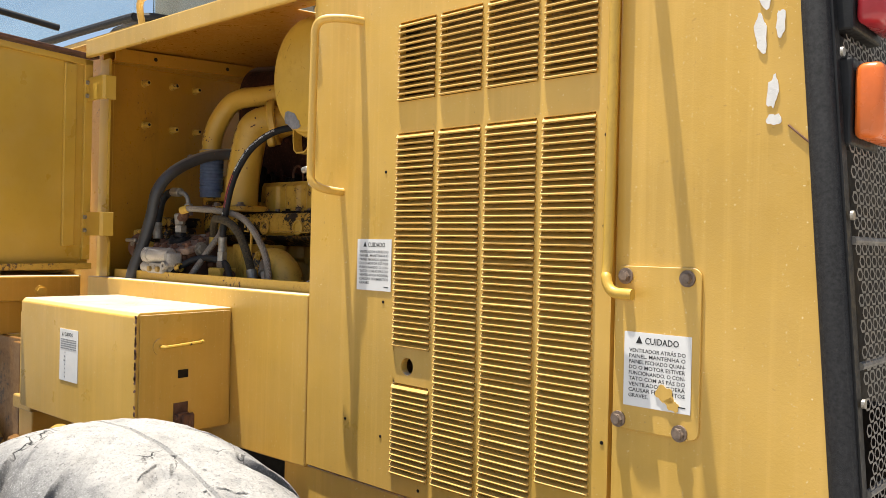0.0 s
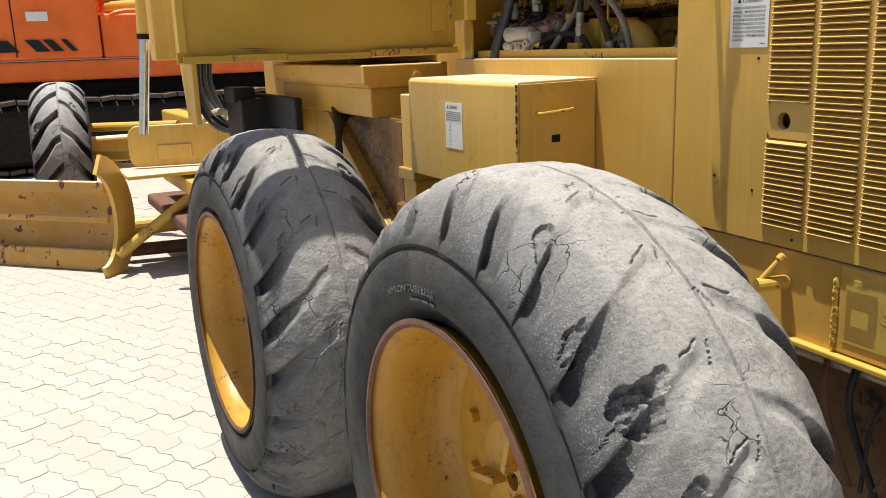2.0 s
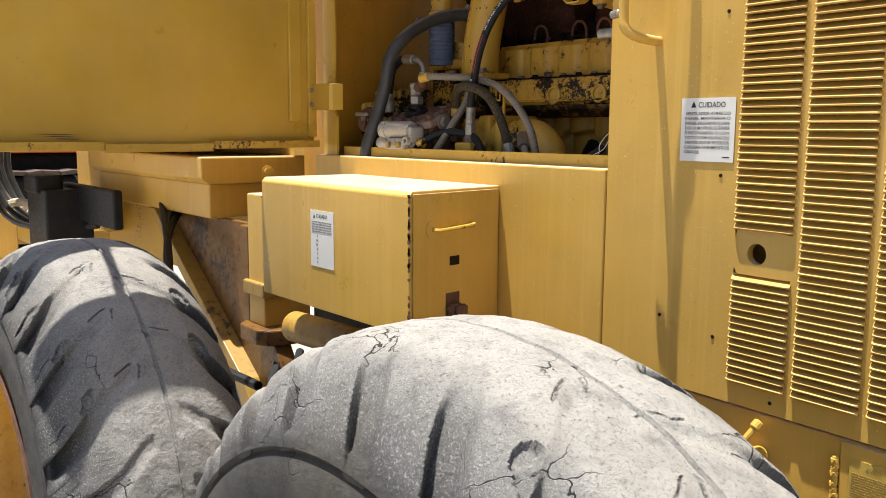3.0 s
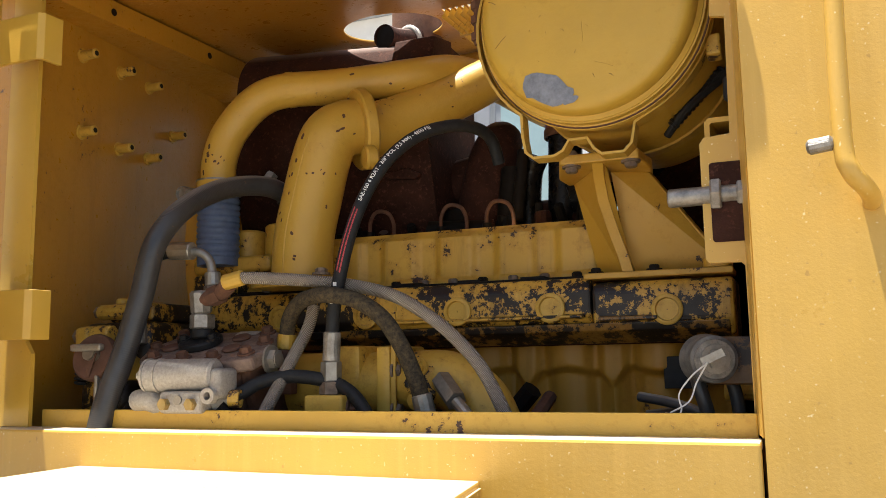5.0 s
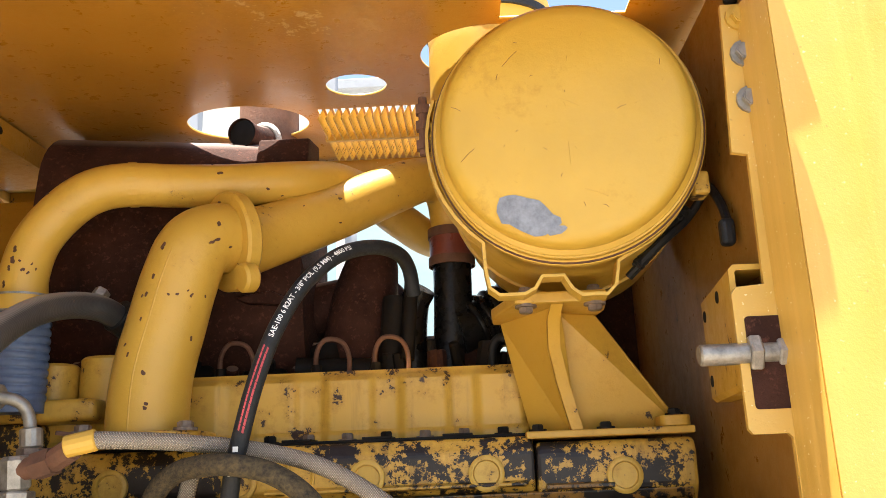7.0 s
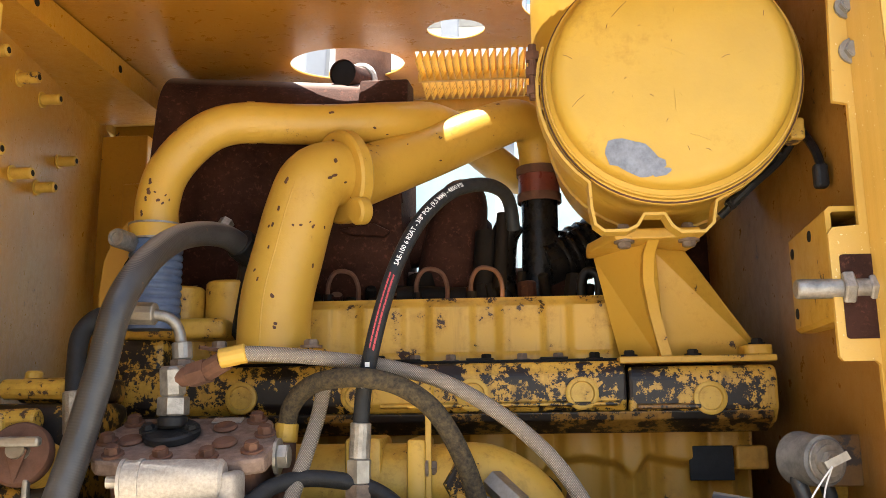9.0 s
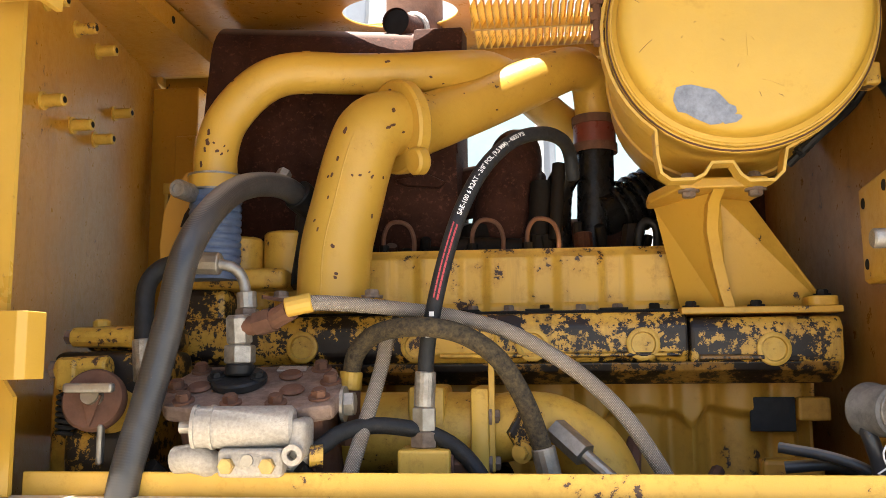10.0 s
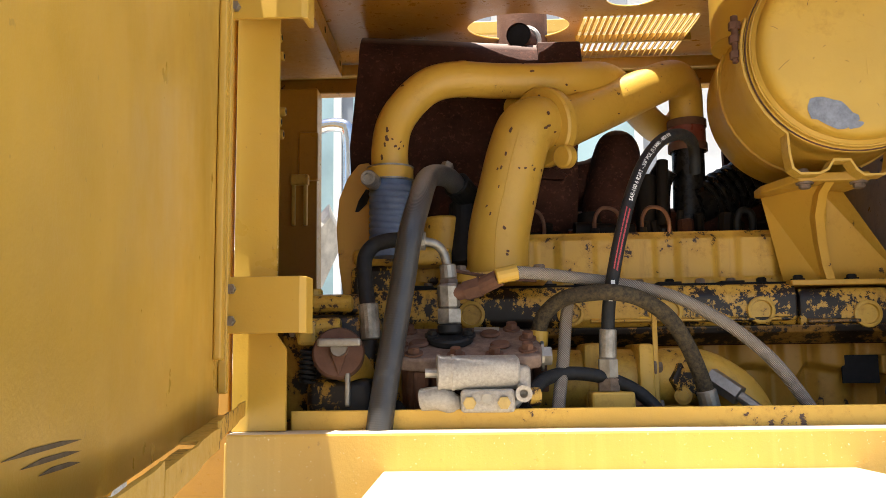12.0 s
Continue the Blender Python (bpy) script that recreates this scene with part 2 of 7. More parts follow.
def smooth_path(pts, per=6):
    """A Catmull-Rom run through the points."""
    P = [Vector(p) for p in pts]
    P = [2 * P[0] - P[1]] + P + [2 * P[-1] - P[-2]]
    out = []
    for i in range(1, len(P) - 2):
        a, b, c, d = P[i - 1:i + 3]
        for k in range(per):
            t = k / per
            out.append(0.5 * (2 * b + (c - a) * t + (2 * a - 5 * b + 4 * c - d) * t * t + (3 * b - a - 3 * c + d) * t ** 3))
    return out + [P[-2]]


def sweep(path, radius, seg=12, bm=None, cap=True, ribs=None):
    """A tube along a path; radius is a number or a function of the run from 0 to 1."""
    own = bm is None
    b = bmesh.new()
    path = [Vector(p) for p in path]
    u, v, d = frame_of(path[1] - path[0])
    rings = []
    for i, p in enumerate(path):
        t = (path[min(i + 1, len(path) - 1)] - path[max(i - 1, 0)]).normalized()
        u = (u - t * u.dot(t)).normalized()
        v = t.cross(u)
        r = radius(i / (len(path) - 1)) if callable(radius) else radius
        rings.append([p + r * (math.cos(a) * u + math.sin(a) * v) for a in [2 * math.pi * k / seg for k in range(seg)]])
    loops(b, rings, True, cap)
    bmesh.ops.recalc_face_normals(b, faces=b.faces)
    return b if own else join(bm, b)


def rod(a, b, r, seg=12, r2=None, bm=None, bev=0.0):
    a, b = Vector(a), Vector(b)
    r2 = r if r2 is None else r2
    u, v, d = frame_of(b - a)
    L = (b - a).length
    st = [(0, r), (L, r2)] if not bev else [(0, r - bev), (bev, r), (L - bev, r2), (L, r2 - bev)]
    rings = [[a + d * s + q * (math.cos(2 * math.pi * k / seg) * u + math.sin(2 * math.pi * k / seg) * v) for k in range(seg)] for s, q in st]
    m = bmesh.new()
    loops(m, rings)
    bmesh.ops.recalc_face_normals(m, faces=m.faces)
    return m if bm is None else join(bm, m)


def lathe(profile, centre, axis, seg=48, bm=None, closed=False, cap=True):
    """Turns (run along the axis, radius) pairs round the axis."""
    u, v, d = frame_of(axis)
    c = Vector(centre)
    m = bmesh.new()
    rings = [[c + d * s + r * (math.cos(2 * math.pi * k / seg) * u + math.sin(2 * math.pi * k / seg) * v) for k in range(seg)] for s, r in profile]
    if closed:
        rings.append(rings[0])
        loops(m, rings, True, False)
        bmesh.ops.remove_doubles(m, verts=m.verts, dist=1e-6)
    else:
        loops(m, rings, True, cap)
    bmesh.ops.recalc_face_normals(m, faces=m.faces)
    return m if bm is None else join(bm, m)


def prism(poly, axis, a, b, bev=0.0, bm=None):
    """A flat outline drawn out from a to b along axis x, y or z; the outline's two numbers are the other two axes in order."""
    def at(p, w):
        return {"x": (w, p[0], p[1]), "y": (p[0], w, p[1]), "z": (p[0], p[1], w)}[axis]
    m = bmesh.new()
    loops(m, [[Vector(at(p, a)) for p in poly], [Vector(at(p, b)) for p in poly]])
    bmesh.ops.recalc_face_normals(m, faces=m.faces)
    if bev:
        bmesh.ops.bevel(m, geom=[e for e in m.edges], offset=bev, segments=2, profile=0.5, affect="EDGES")
    return m if bm is None else join(bm, m)


def hexbolt(at, axis, r=0.012, h=0.01, washer=True):
    """A hexagon head with its washer, standing out along axis."""
    a, d = Vector(at), Vector(axis).normalized()
    m = rod(a, a + d * h, r, 6)
    if washer:
        rod(a - d * 0.001, a + d * 0.003, r * 1.45, 14, bm=m)
    rod(a + d * h, a + d * (h + 0.0015), r * 0.8, 12, bm=m)
    return m


def rounded(x0, x1, z0, z1, r, n=5):
    """A rectangle's outline with rounded corners."""
    out = []
    for cx, cz, a0 in ((x1 - r, z1 - r, 0), (x0 + r, z1 - r, 90), (x0 + r, z0 + r, 180), (x1 - r, z0 + r, 270)):
        for k in range(n + 1):
            a = radians(a0 + 90 * k / n)
            out.append((cx + r * math.cos(a), cz + r * math.sin(a)))
    return out

# ---- ground ----
M_PAVE = plain("concrete_paver", (0.40, 0.37, 0.32), 0.85, 0, 0.2, 5, 0.35)
gb = bmesh.new()
loops(gb, [[Vector((sx * 400, sy * 400, z)) for sx, sy in ((-1, -1), (1, -1), (1, 1), (-1, 1))] for z in (-0.1, -0.0045)])
ground = tagged(part("ground", gb, M_PAVE), "pale sunlit concrete block paving with sandy joints", "ground", kind="structure")

# ---- the grader's body ----
grader = thing("motor_grader", "yellow motor grader with an open engine bay and worn tyres", "motor grader")
SLOPE = -0.05


def lean(bm):
    """The rear side panels run out a little towards the back."""
    for v in bm.verts:
        v.co.y += SLOPE * max(0.0, v.co.x)
    return bm


def holed(xs, zs, holes, y0, y1, rounds=()):
    """A sheet with rectangular openings (cells left out of a grid) and round ones set in single cells."""
    m = bmesh.new()
    def solid(i, k):
        return 0 <= i < len(xs) - 1 and 0 <= k < len(zs) - 1 and (i, k) not in holes
    def quad(*p):
        m.faces.new([m.verts.new(q) for q in p])
    for i in range(len(xs) - 1):
        for k in range(len(zs) - 1):
            if not solid(i, k):
                continue
            a, b, c, d = xs[i], xs[i + 1], zs[k], zs[k + 1]
            circle = [r for r in rounds if r[0] == (i, k)]
            if circle:
                cx, cz, rad = circle[0][1:]
                for q in range(24):
                    pts = []
                    for w in (q, q + 1):
                        an = 2 * math.pi * w / 24 + 1e-6
                        dx, dz = math.cos(an), math.sin(an)
                        s = min(((b if dx > 0 else a) - cx) / dx, ((d if dz > 0 else c) - cz) / dz)
                        pts.append(((cx + rad * dx, cz + rad * dz), (cx + s * dx, cz + s * dz)))
                    (p0, q0), (p1, q1) = pts
                    for y in (y0, y1):
                        quad((p0[0], y, p0[1]), (q0[0], y, q0[1]), (q1[0], y, q1[1]), (p1[0], y, p1[1]))
                    quad((p0[0], y0, p0[1]), (p1[0], y0, p1[1]), (p1[0], y1, p1[1]), (p0[0], y1, p0[1]))
            else:
                quad((a, y0, c), (b, y0, c), (b, y0, d), (a, y0, d))
                quad((a, y1, c), (b, y1, c), (b, y1, d), (a, y1, d))
            for (di, dk), p in (((-1, 0), ((a, c), (a, d))), ((1, 0), ((b, c), (b, d))), ((0, -1), ((a, c), (b, c))), ((0, 1), ((a, d), (b, d)))):
                if not solid(i + di, k + dk):
                    quad((p[0][0], y0, p[0][1]), (p[1][0], y0, p[1][1]), (p[1][0], y1, p[1][1]), (p[0][0], y1, p[0][1]))
    bmesh.ops.remove_doubles(m, verts=m.verts, dist=1e-5)
    bmesh.ops.recalc_face_normals(m, faces=m.faces)
    return m


# the louvred side panel
COLS = ((0.312, 0.424), (0.441, 0.556), (0.573, 0.699), (0.716, 0.832))
PITCH = 0.01325
xs = sorted({-0.0, 0.872, *[x for c in COLS for x in c]})
zs = [0.915, 0.957, 1.021, 1.156, 1.236, 1.703, 1.772, 1.946, 2.00, 2.135]
zz = [(0, 1.156, 0.957), (0, 1.703, 1.236), (1, 1.703, 0.957), (2, 1.703, 0.957), (3, 1.703, 1.021)]
holes = set()
fields = []
for c, top, low in zz + [(k, 1.946, 1.772) for k in range(4)]:
    i = xs.index(COLS[c][0])
    for k in range(len(zs) - 1):
        if zs[k] >= low - 1e-6 and zs[k + 1] <= top + 1e-6:
            holes.add((i, k))
    fields.append((c, top, low))
hole_cell = (xs.index(0.312), zs.index(1.156))
side_panel = part("side_panel", lean(holed(xs, zs, holes, 0.0, 0.018, [(hole_cell, 0.357, 1.195, 0.019)])), M_YELLOW, grader, "yellow sheet-steel engine panel with rows of louvres")


def louvre_mesh(w):
    """One pressed blade: it slopes in behind the sheet and ends below in a rounded lip."""
    m = bmesh.new()
    prof = [(0.0115, -0.0005), (0.0, -0.0072), (-0.0034, -0.0088), (-0.0052, -0.0104), (-0.0046, -0.0124), (-0.0022, -0.0131), (0.0004, -0.0118), (0.0128, -0.0018)]
    st = [(0.0, 0.35), (0.002, 0.7), (0.0045, 0.95), (0.008, 1.0), (w - 0.008, 1.0), (w - 0.0045, 0.95), (w - 0.002, 0.7), (w, 0.35)]
    loops(m, [[Vector((x, y * s, z)) for y, z in prof] for x, s in st])
    bmesh.ops.recalc_face_normals(m, faces=m.faces)
    return mesh_of("louvre", m, M_LOUVRE, True)


blades = [louvre_mesh(b - a + 0.004) for a, b in COLS]
for c, top, low in fields:
    n = round((top - low) / PITCH)
    for k in range(n):
        ob = new("louvre", blades[c])
        ob.parent = side_panel
        x = COLS[c][0] - 0.002
        ob.location = (x, SLOPE * (x + 0.06) + random.uniform(-0.0006, 0.0006), top - k * (top - low) / n)
        ob.rotation_euler = (0, 0, math.atan(SLOPE))
# the core's brown stands in for light bounced into the louvre slots
part("radiator_core", lean(box(0.06, 1.14, 0.075, 0.1, 0.75, 2.1, 0)), plain("bounce_brown", (0.34, 0.19, 0.05), 0.8, 0, 0.3, 30), grader, "radiator core behind the louvres, browned for warm bounced light")
part("panel_bolt", lean(hexbolt((0.772, -0.001, 0.968), (0, -1, 0), 0.011, 0.009)), M_RUSTBOLT, side_panel)
for px, pz in ((0.15, 1.05), (0.275, 1.33), (0.275, 1.03), (0.275, 1.62), (0.855, 1.5), (0.86, 1.12), (0.855, 1.66), (0.72, 0.93), (0.4, 0.935)):
    part("screw_hole", lean(rod((px, -0.0012, pz), (px, 0.004, pz), 0.0035, 10)), M_DARK, side_panel)
edge = bmesh.new()
box(-0.0, 0.872, 0.019, 0.05, 0.915, 0.93, 0.002, bm=edge)
box(0.852, 0.872, 0.019, 0.06, 0.93, 2.13, 0.002, bm=edge)
part("panel_flange", lean(edge), M_YELLOW, side_panel)

# the fixed panel behind it, its cover plate and grab rod
rear_panel = part("rear_panel", lean(prism([(0.886, 0.93), (1.272, 0.93), (1.185, 2.3), (0.886, 2.3)], "y", -0.012, 0.015, 0.004)), M_YELLOW, grader, "yellow rear side panel with run-down streaks")
part("panel_return", lean(box(0.886, 0.9, 0.016, 0.14, 0.93, 2.3, 0.002)), M_YELLOW, rear_panel)
cover = part("cover_plate", lean(prism(rounded(0.893, 1.05, 1.157, 1.432, 0.016), "y", -0.017, -0.0125, 0.0012)), M_YELLOW, rear_panel, "bolted yellow cover plate")
for bx, bz in ((0.912, 1.415), (1.026, 1.415), (0.903, 1.172), (1.018, 1.166)):
    part("bolt", lean(hexbolt((bx, -0.018, bz), (0, -1, 0), 0.0095, 0.010)), M_RUSTBOLT, cover)
grab = lean(sweep(smooth_path([(0.888, -0.02, 2.25), (0.884, -0.026, 2.0), (0.882, -0.027, 1.7), (0.881, -0.028, 1.45), (0.884, -0.036, 1.41), (0.9, -0.04, 1.388), (0.938, -0.04, 1.385)], 5), 0.0095, 12))
part("grab_rod", grab, M_YELLOW_WORN, rear_panel, "bent yellow rod with bare worn spots", True)
chipm = plain("bare_primer", (0.72, 0.70, 0.66), 0.7, 0, 0.15, 30)


def flake(cx, cz, w, h, seed, y, mat, name, parent, axis="y", slope=True):
    """A thin ragged patch where the paint has come away."""
    rnd = random.Random(seed)
    pts = []
    for k in range(22):
        a = 2 * math.pi * k / 22
        r = 1 + 0.2 * math.sin(2 * a + seed) + 0.12 * math.sin(5 * a + 2 * seed) + rnd.uniform(-0.09, 0.09)
        pts.append((cx + w * r * math.cos(a), cz + h * r * math.sin(a)))
    m = prism(pts, axis, y - 0.0009, y + 0.0005)
    return part(name, lean(m) if slope else m, mat, parent)


for cx, cz, w, h, s in ((1.135, 1.79, 0.009, 0.03, 3), (1.165, 1.80, 0.008, 0.018, 5), (1.155, 1.70, 0.008, 0.026, 7), (1.158, 1.658, 0.010, 0.010, 8), (1.14, 1.85, 0.012, 0.02, 4)):
    flake(cx, cz, w, h, s, -0.013, chipm, "bare_patch", rear_panel)
part("scratch", lean(sweep([(1.18, -0.013, 1.648), (1.2, -0.013, 1.63), (1.215, -0.013, 1.617)], 0.0016, 6)), M_RUST, rear_panel)

M_SCUFFED = plain("scuffed_rubber", (0.03, 0.03, 0.032), 0.6, 0, 0.5, 140, 0.6, (0.010, 0.010, 0.011))

# rear corner: black rubber strip, mesh guard and lamps
# unseen rod, added to cast the slanting stripe on the rear panel
part("shadow_rod", rod((0.915, -0.05, 2.22), (0.915, -0.21, 2.22), 0.012, 12, bev=0.002), M_YELLOW, rear_panel, "", True)
part("rubber_strip", lean(sweep([(1.178, 0.0, 2.3), (1.213, -0.002, 1.8), (1.286, -0.004, 0.9)], 0.021, 14)), M_SCUFFED, grader, "scuffed black rubber edge strip", True)
guard = bmesh.new()
gx = lambda z: 1.182 + (2.3 - z) * 0.08
NR = 74
for r in range(NR):
    for c in range(18):
        z = 0.95 + r * 0.0185
        y = -0.03 + c * 0.03 + (0.015 if r % 2 else 0)
        hexa = [(0.0135, 0), (0.007, 0.0085), (-0.007, 0.0085), (-0.0135, 0), (-0.007, -0.0085), (0.007, -0.0085)]
        o = [guard.verts.new((gx(z + q) + 0.02, y + p * 1.06, z + q * 1.06)) for p, q in hexa]
        i = [guard.verts.new((gx(z + q) + 0.02, y + p * 0.72, z + q * 0.66)) for p, q in hexa]
        for k in range(6):
            guard.faces.new((o[k], o[(k + 1) % 6], i[(k + 1) % 6], i[k]))
M_MESH = plain("grille_metal", (0.26, 0.24, 0.21), 0.6, 0.3, 0.4, 40)
grille = part("mesh_guard", guard, M_MESH, grader, "dark perforated metal radiator guard")
for z in (1.12, 1.3, 1.48, 1.66, 1.84):
    part("guard_bar", rod((gx(z) + 0.015, -0.04, z), (gx(z) + 0.015, 0.5, z), 0.006, 8), M_MESH, grille)
gf = bmesh.new()
loops(gf, [[Vector((gx(z) + 0.0 + d[0], d[1], z)) for d in ((0, -0.066), (0.016, -0.066), (0.016, -0.045), (0, -0.045))] for z in (0.9, 2.3)])
part("guard_frame", gf, M_BLACK, grille)
for z in (1.515, 1.25, 1.75):
    part("rivet", rod((gx(z) + 0.02, -0.055, z), (gx(z) + 0.024, -0.055, z), 0.007, 12), M_STEEL, grille)
back = box(1.17, 1.175, 0.03, 0.8, 0.9, 2.2, 0)
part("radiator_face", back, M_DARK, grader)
M_AMBER = plain("amber_lens", (0.72, 0.16, 0.03), 0.25, 0, 0.2, 12, 0.05)
M_REDLENS = plain("red_lens", (0.42, 0.03, 0.04), 0.22, 0, 0.25, 12, 0.05)
for nm, lab, z0, z1, mat in (("turn_lamp", "orange plastic lamp lens", 1.625, 1.735, M_AMBER), ("tail_lamp", "red plastic lamp lens", 1.79, 1.93, M_REDLENS)):
    lamp = part(nm, box(1.23, 1.26, -0.05, 0.09, z0 - 0.008, z1 + 0.008, 0.004), M_BLACK, grader)
    part("lens", box(1.26, 1.30, -0.045, 0.085, z0, z1, 0.012, 3), mat, lamp, lab, True)

# front plate under the bay, with its ledge and lip
fp = bmesh.new()
box(-1.166, -0.004, -0.002, 0.012, 0.905, 1.33, 0.004, bm=fp)
box(-1.166, -0.004, 0.012, 0.052, 1.318, 1.33, 0.003, bm=fp)
front_plate = part("front_plate", fp, M_YELLOW, grader, "plain yellow plate under the engine opening")
part("sill_lip", box(-1.088, -0.008, 0.052, 0.058, 1.31, 1.357, 0.002), M_YELLOW_WORN, front_plate)
part("plate_end", box(-1.172, -1.1, 0.012, 0.03, 0.905, 1.317, 0.003), M_YELLOW, front_plate)

# frame rail with the instruction plate
rail = part("frame_rail", lean(box(-0.1, 1.35, 0.012, 0.03, 0.70, 0.908, 0.004)), M_YELLOW, grader, "yellow frame rail with a faded instruction plate")
part("rail_flange", lean(box(0.2, 1.35, -0.012, 0.011, 0.698, 0.712, 0.004)), M_YELLOW_WORN, rail)
part("rail_doubler", lean(box(0.53, 1.35, 0.004, 0.0115, 0.716, 0.905, 0.003)), M_YELLOW, rail)
wb = bmesh.new()
rnd = random.Random(4)
for k in range(34):
    z = 0.725 + k * 0.0045
    bmesh.ops.create_icosphere(wb, subdivisions=1, radius=0.006 + rnd.uniform(0, 0.0025), matrix=Matrix.Translation((0.524 + rnd.uniform(-0.002, 0.002), 0.004 + SLOPE * 0.52, z)))
part("weld_bead", wb, M_YELLOW_WORN, rail, "rough yellow weld bead", True)
lever = part("drain_lever", lean(rod((0.36, -0.05, 0.84), (0.385, -0.015, 0.892), 0.006, 10)), M_YELLOW_WORN, rail)
part("lever_knob", lean(rod((0.383, -0.02, 0.887), (0.388, -0.008, 0.9), 0.010, 12, bev=0.003)), M_YELLOW_WORN, lever)
part("lever_boss", lean(rod((0.36, -0.06, 0.83), (0.385, 0.01, 0.835), 0.016, 14)), M_YELLOW_WORN, lever)
hook = lathe([(0.012 * math.sin(a), 0.055 + 0.014 * math.cos(a)) for a in [2 * math.pi * k / 10 for k in range(10)]], (1.0, -0.06, 0.83), (0.5, 1, 0.1), 28, closed=True)
part("lifting_eye", lean(hook), M_YELLOW_WORN, rail, "thick yellow lifting eye", True)

# bulkhead with stand-off pegs, door post, door
def roof_z(y):
    """The hood roof rises a little towards the middle of the machine."""
    return 2.10 + 0.06 * (y + 0.03)


def wall_x(y):
    """The bulkhead runs slightly askew across the bay."""
    return -1.195 - 0.19 * (y - 0.267)


def roof_angle():
    """The angle iron under the roof: a level leg from the bulkhead and an upright leg."""
    m = bmesh.new()
    rows = []
    for y in (0.05, 0.3, 0.55, 0.78):
        z, e = roof_z(y), -1.105 - 0.035 * y
        rows.append([Vector((wall_x(y), y, z - 0.05)), Vector((e, y, z - 0.05)), Vector((e, y, z - 0.005)), Vector((e - 0.005, y, z - 0.005)), Vector((e - 0.005, y, z - 0.045)), Vector((wall_x(y), y, z - 0.045))])
    loops(m, rows)
    bmesh.ops.recalc_face_normals(m, faces=m.faces)
    return m


bw = box(0.0, 0.012, 0.03, 0.86, 0.95, 2.12, 0.002)
for v in bw.verts:
    v.co.x += wall_x(v.co.y) - 0.012
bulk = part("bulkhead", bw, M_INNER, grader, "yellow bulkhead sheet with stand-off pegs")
for y, z in ((0.32, 2.019), (0.425, 2.022), (0.53, 1.942), (0.322, 1.86), (0.43, 1.866), (0.2, 1.862), (0.195, 2.01)):
    wx = wall_x(y)
    pg = rod((wx - 0.001, y, z), (wx + 0.036, y, z), 0.0095, 14, bev=0.0015)
    rod((wx - 0.0015, y, z), (wx + 0.004, y, z), 0.014, 14, bm=pg)
    ob = part("peg", pg, M_YELLOW_WORN, bulk, "", True)
    part("socket", rod((wx + 0.0355, y, z), (wx + 0.0365, y, z), 0.005, 10), M_DARK, ob)
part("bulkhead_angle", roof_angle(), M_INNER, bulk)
for y in (0.2, 0.5, 0.74):
    e = -1.105 - 0.035 * y
    part("angle_hole", rod((e - 0.001, y, roof_z(y) - 0.027), (e + 0.0008, y, roof_z(y) - 0.027), 0.007, 14), M_DARK, bulk)
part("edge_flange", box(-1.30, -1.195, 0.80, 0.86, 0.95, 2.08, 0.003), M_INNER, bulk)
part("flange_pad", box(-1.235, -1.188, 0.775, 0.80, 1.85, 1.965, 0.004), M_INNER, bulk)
clipb = bmesh.new()
for dx in (0.0, 0.028):
    box(-1.247 + dx, -1.239 + dx, 0.76, 0.775, 1.74, 1.85, 0.002, bm=clipb)
box(-1.25, -1.208, 0.758, 0.778, 1.835, 1.86, 0.003, bm=clipb)
part("flange_clip", clipb, M_YELLOW_WORN, bulk, "worn yellow spring clip")
post = bmesh.new()
prism([(-1.166, 1.331), (-1.09, 1.331), (-1.09, 1.445), (-1.104, 1.465), (-1.104, 2.06), (-1.166, 2.06)], "y", 0.028, 0.036, bm=post)
box(-1.166, -1.158, 0.036, 0.075, 1.331, 2.06, 0.002, bm=post)
door_post = part("door_post", post, M_DOOR, grader)
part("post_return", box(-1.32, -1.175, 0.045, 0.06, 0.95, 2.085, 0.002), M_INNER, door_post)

DM = Matrix.Translation((-1.176, 0.0, 0)) @ Matrix.Rotation(radians(-78), 4, "Z")


def in_door(bm):
    return moved(bm, DM)


door = part("engine_door", in_door(box(0.0, 1.07, -0.006, 0.0, 1.352, 2.055, 0.002)), M_DOOR, grader, "open yellow sheet-steel engine door with scuffs")
df = bmesh.new()
box(0.0, 0.03, 0.0005, 0.012, 1.385, 2.055, 0.002, bm=df)
box(1.045, 1.07, 0.0005, 0.02, 1.385, 2.055, 0.002, bm=df)
box(0.0, 1.07, 0.0005, 0.012, 2.035, 2.055, 0.002, bm=df)
part("door_frame", in_door(df), M_DOOR, door)
part("door_stile", in_door(box(0.06, 0.105, 0.0005, 0.011, 1.43, 2.03, 0.003)), M_DOOR, door)
def channel(x0, x1, drop):
    """The folded lower edge of the door, dented along its length."""
    m = bmesh.new()
    rows = []
    for k in range(41):
        x = x0 + (x1 - x0) * k / 40
        dz = 0.0004 * math.sin(x * 23) + 0.0003 * math.sin(x * 71 + 1) - drop
        dy = 0.001 * math.sin(x * 31 + 2)
        rows.append([Vector((x, y + (dy if y > 0.01 else 0), z + dz)) for y, z in ((0.0005, 1.353), (0.034, 1.353), (0.036, 1.355), (0.036, 1.374), (0.0335, 1.374), (0.0335, 1.356), (0.0005, 1.356))])
    loops(m, rows)
    bmesh.ops.recalc_face_normals(m, faces=m.faces)
    return m


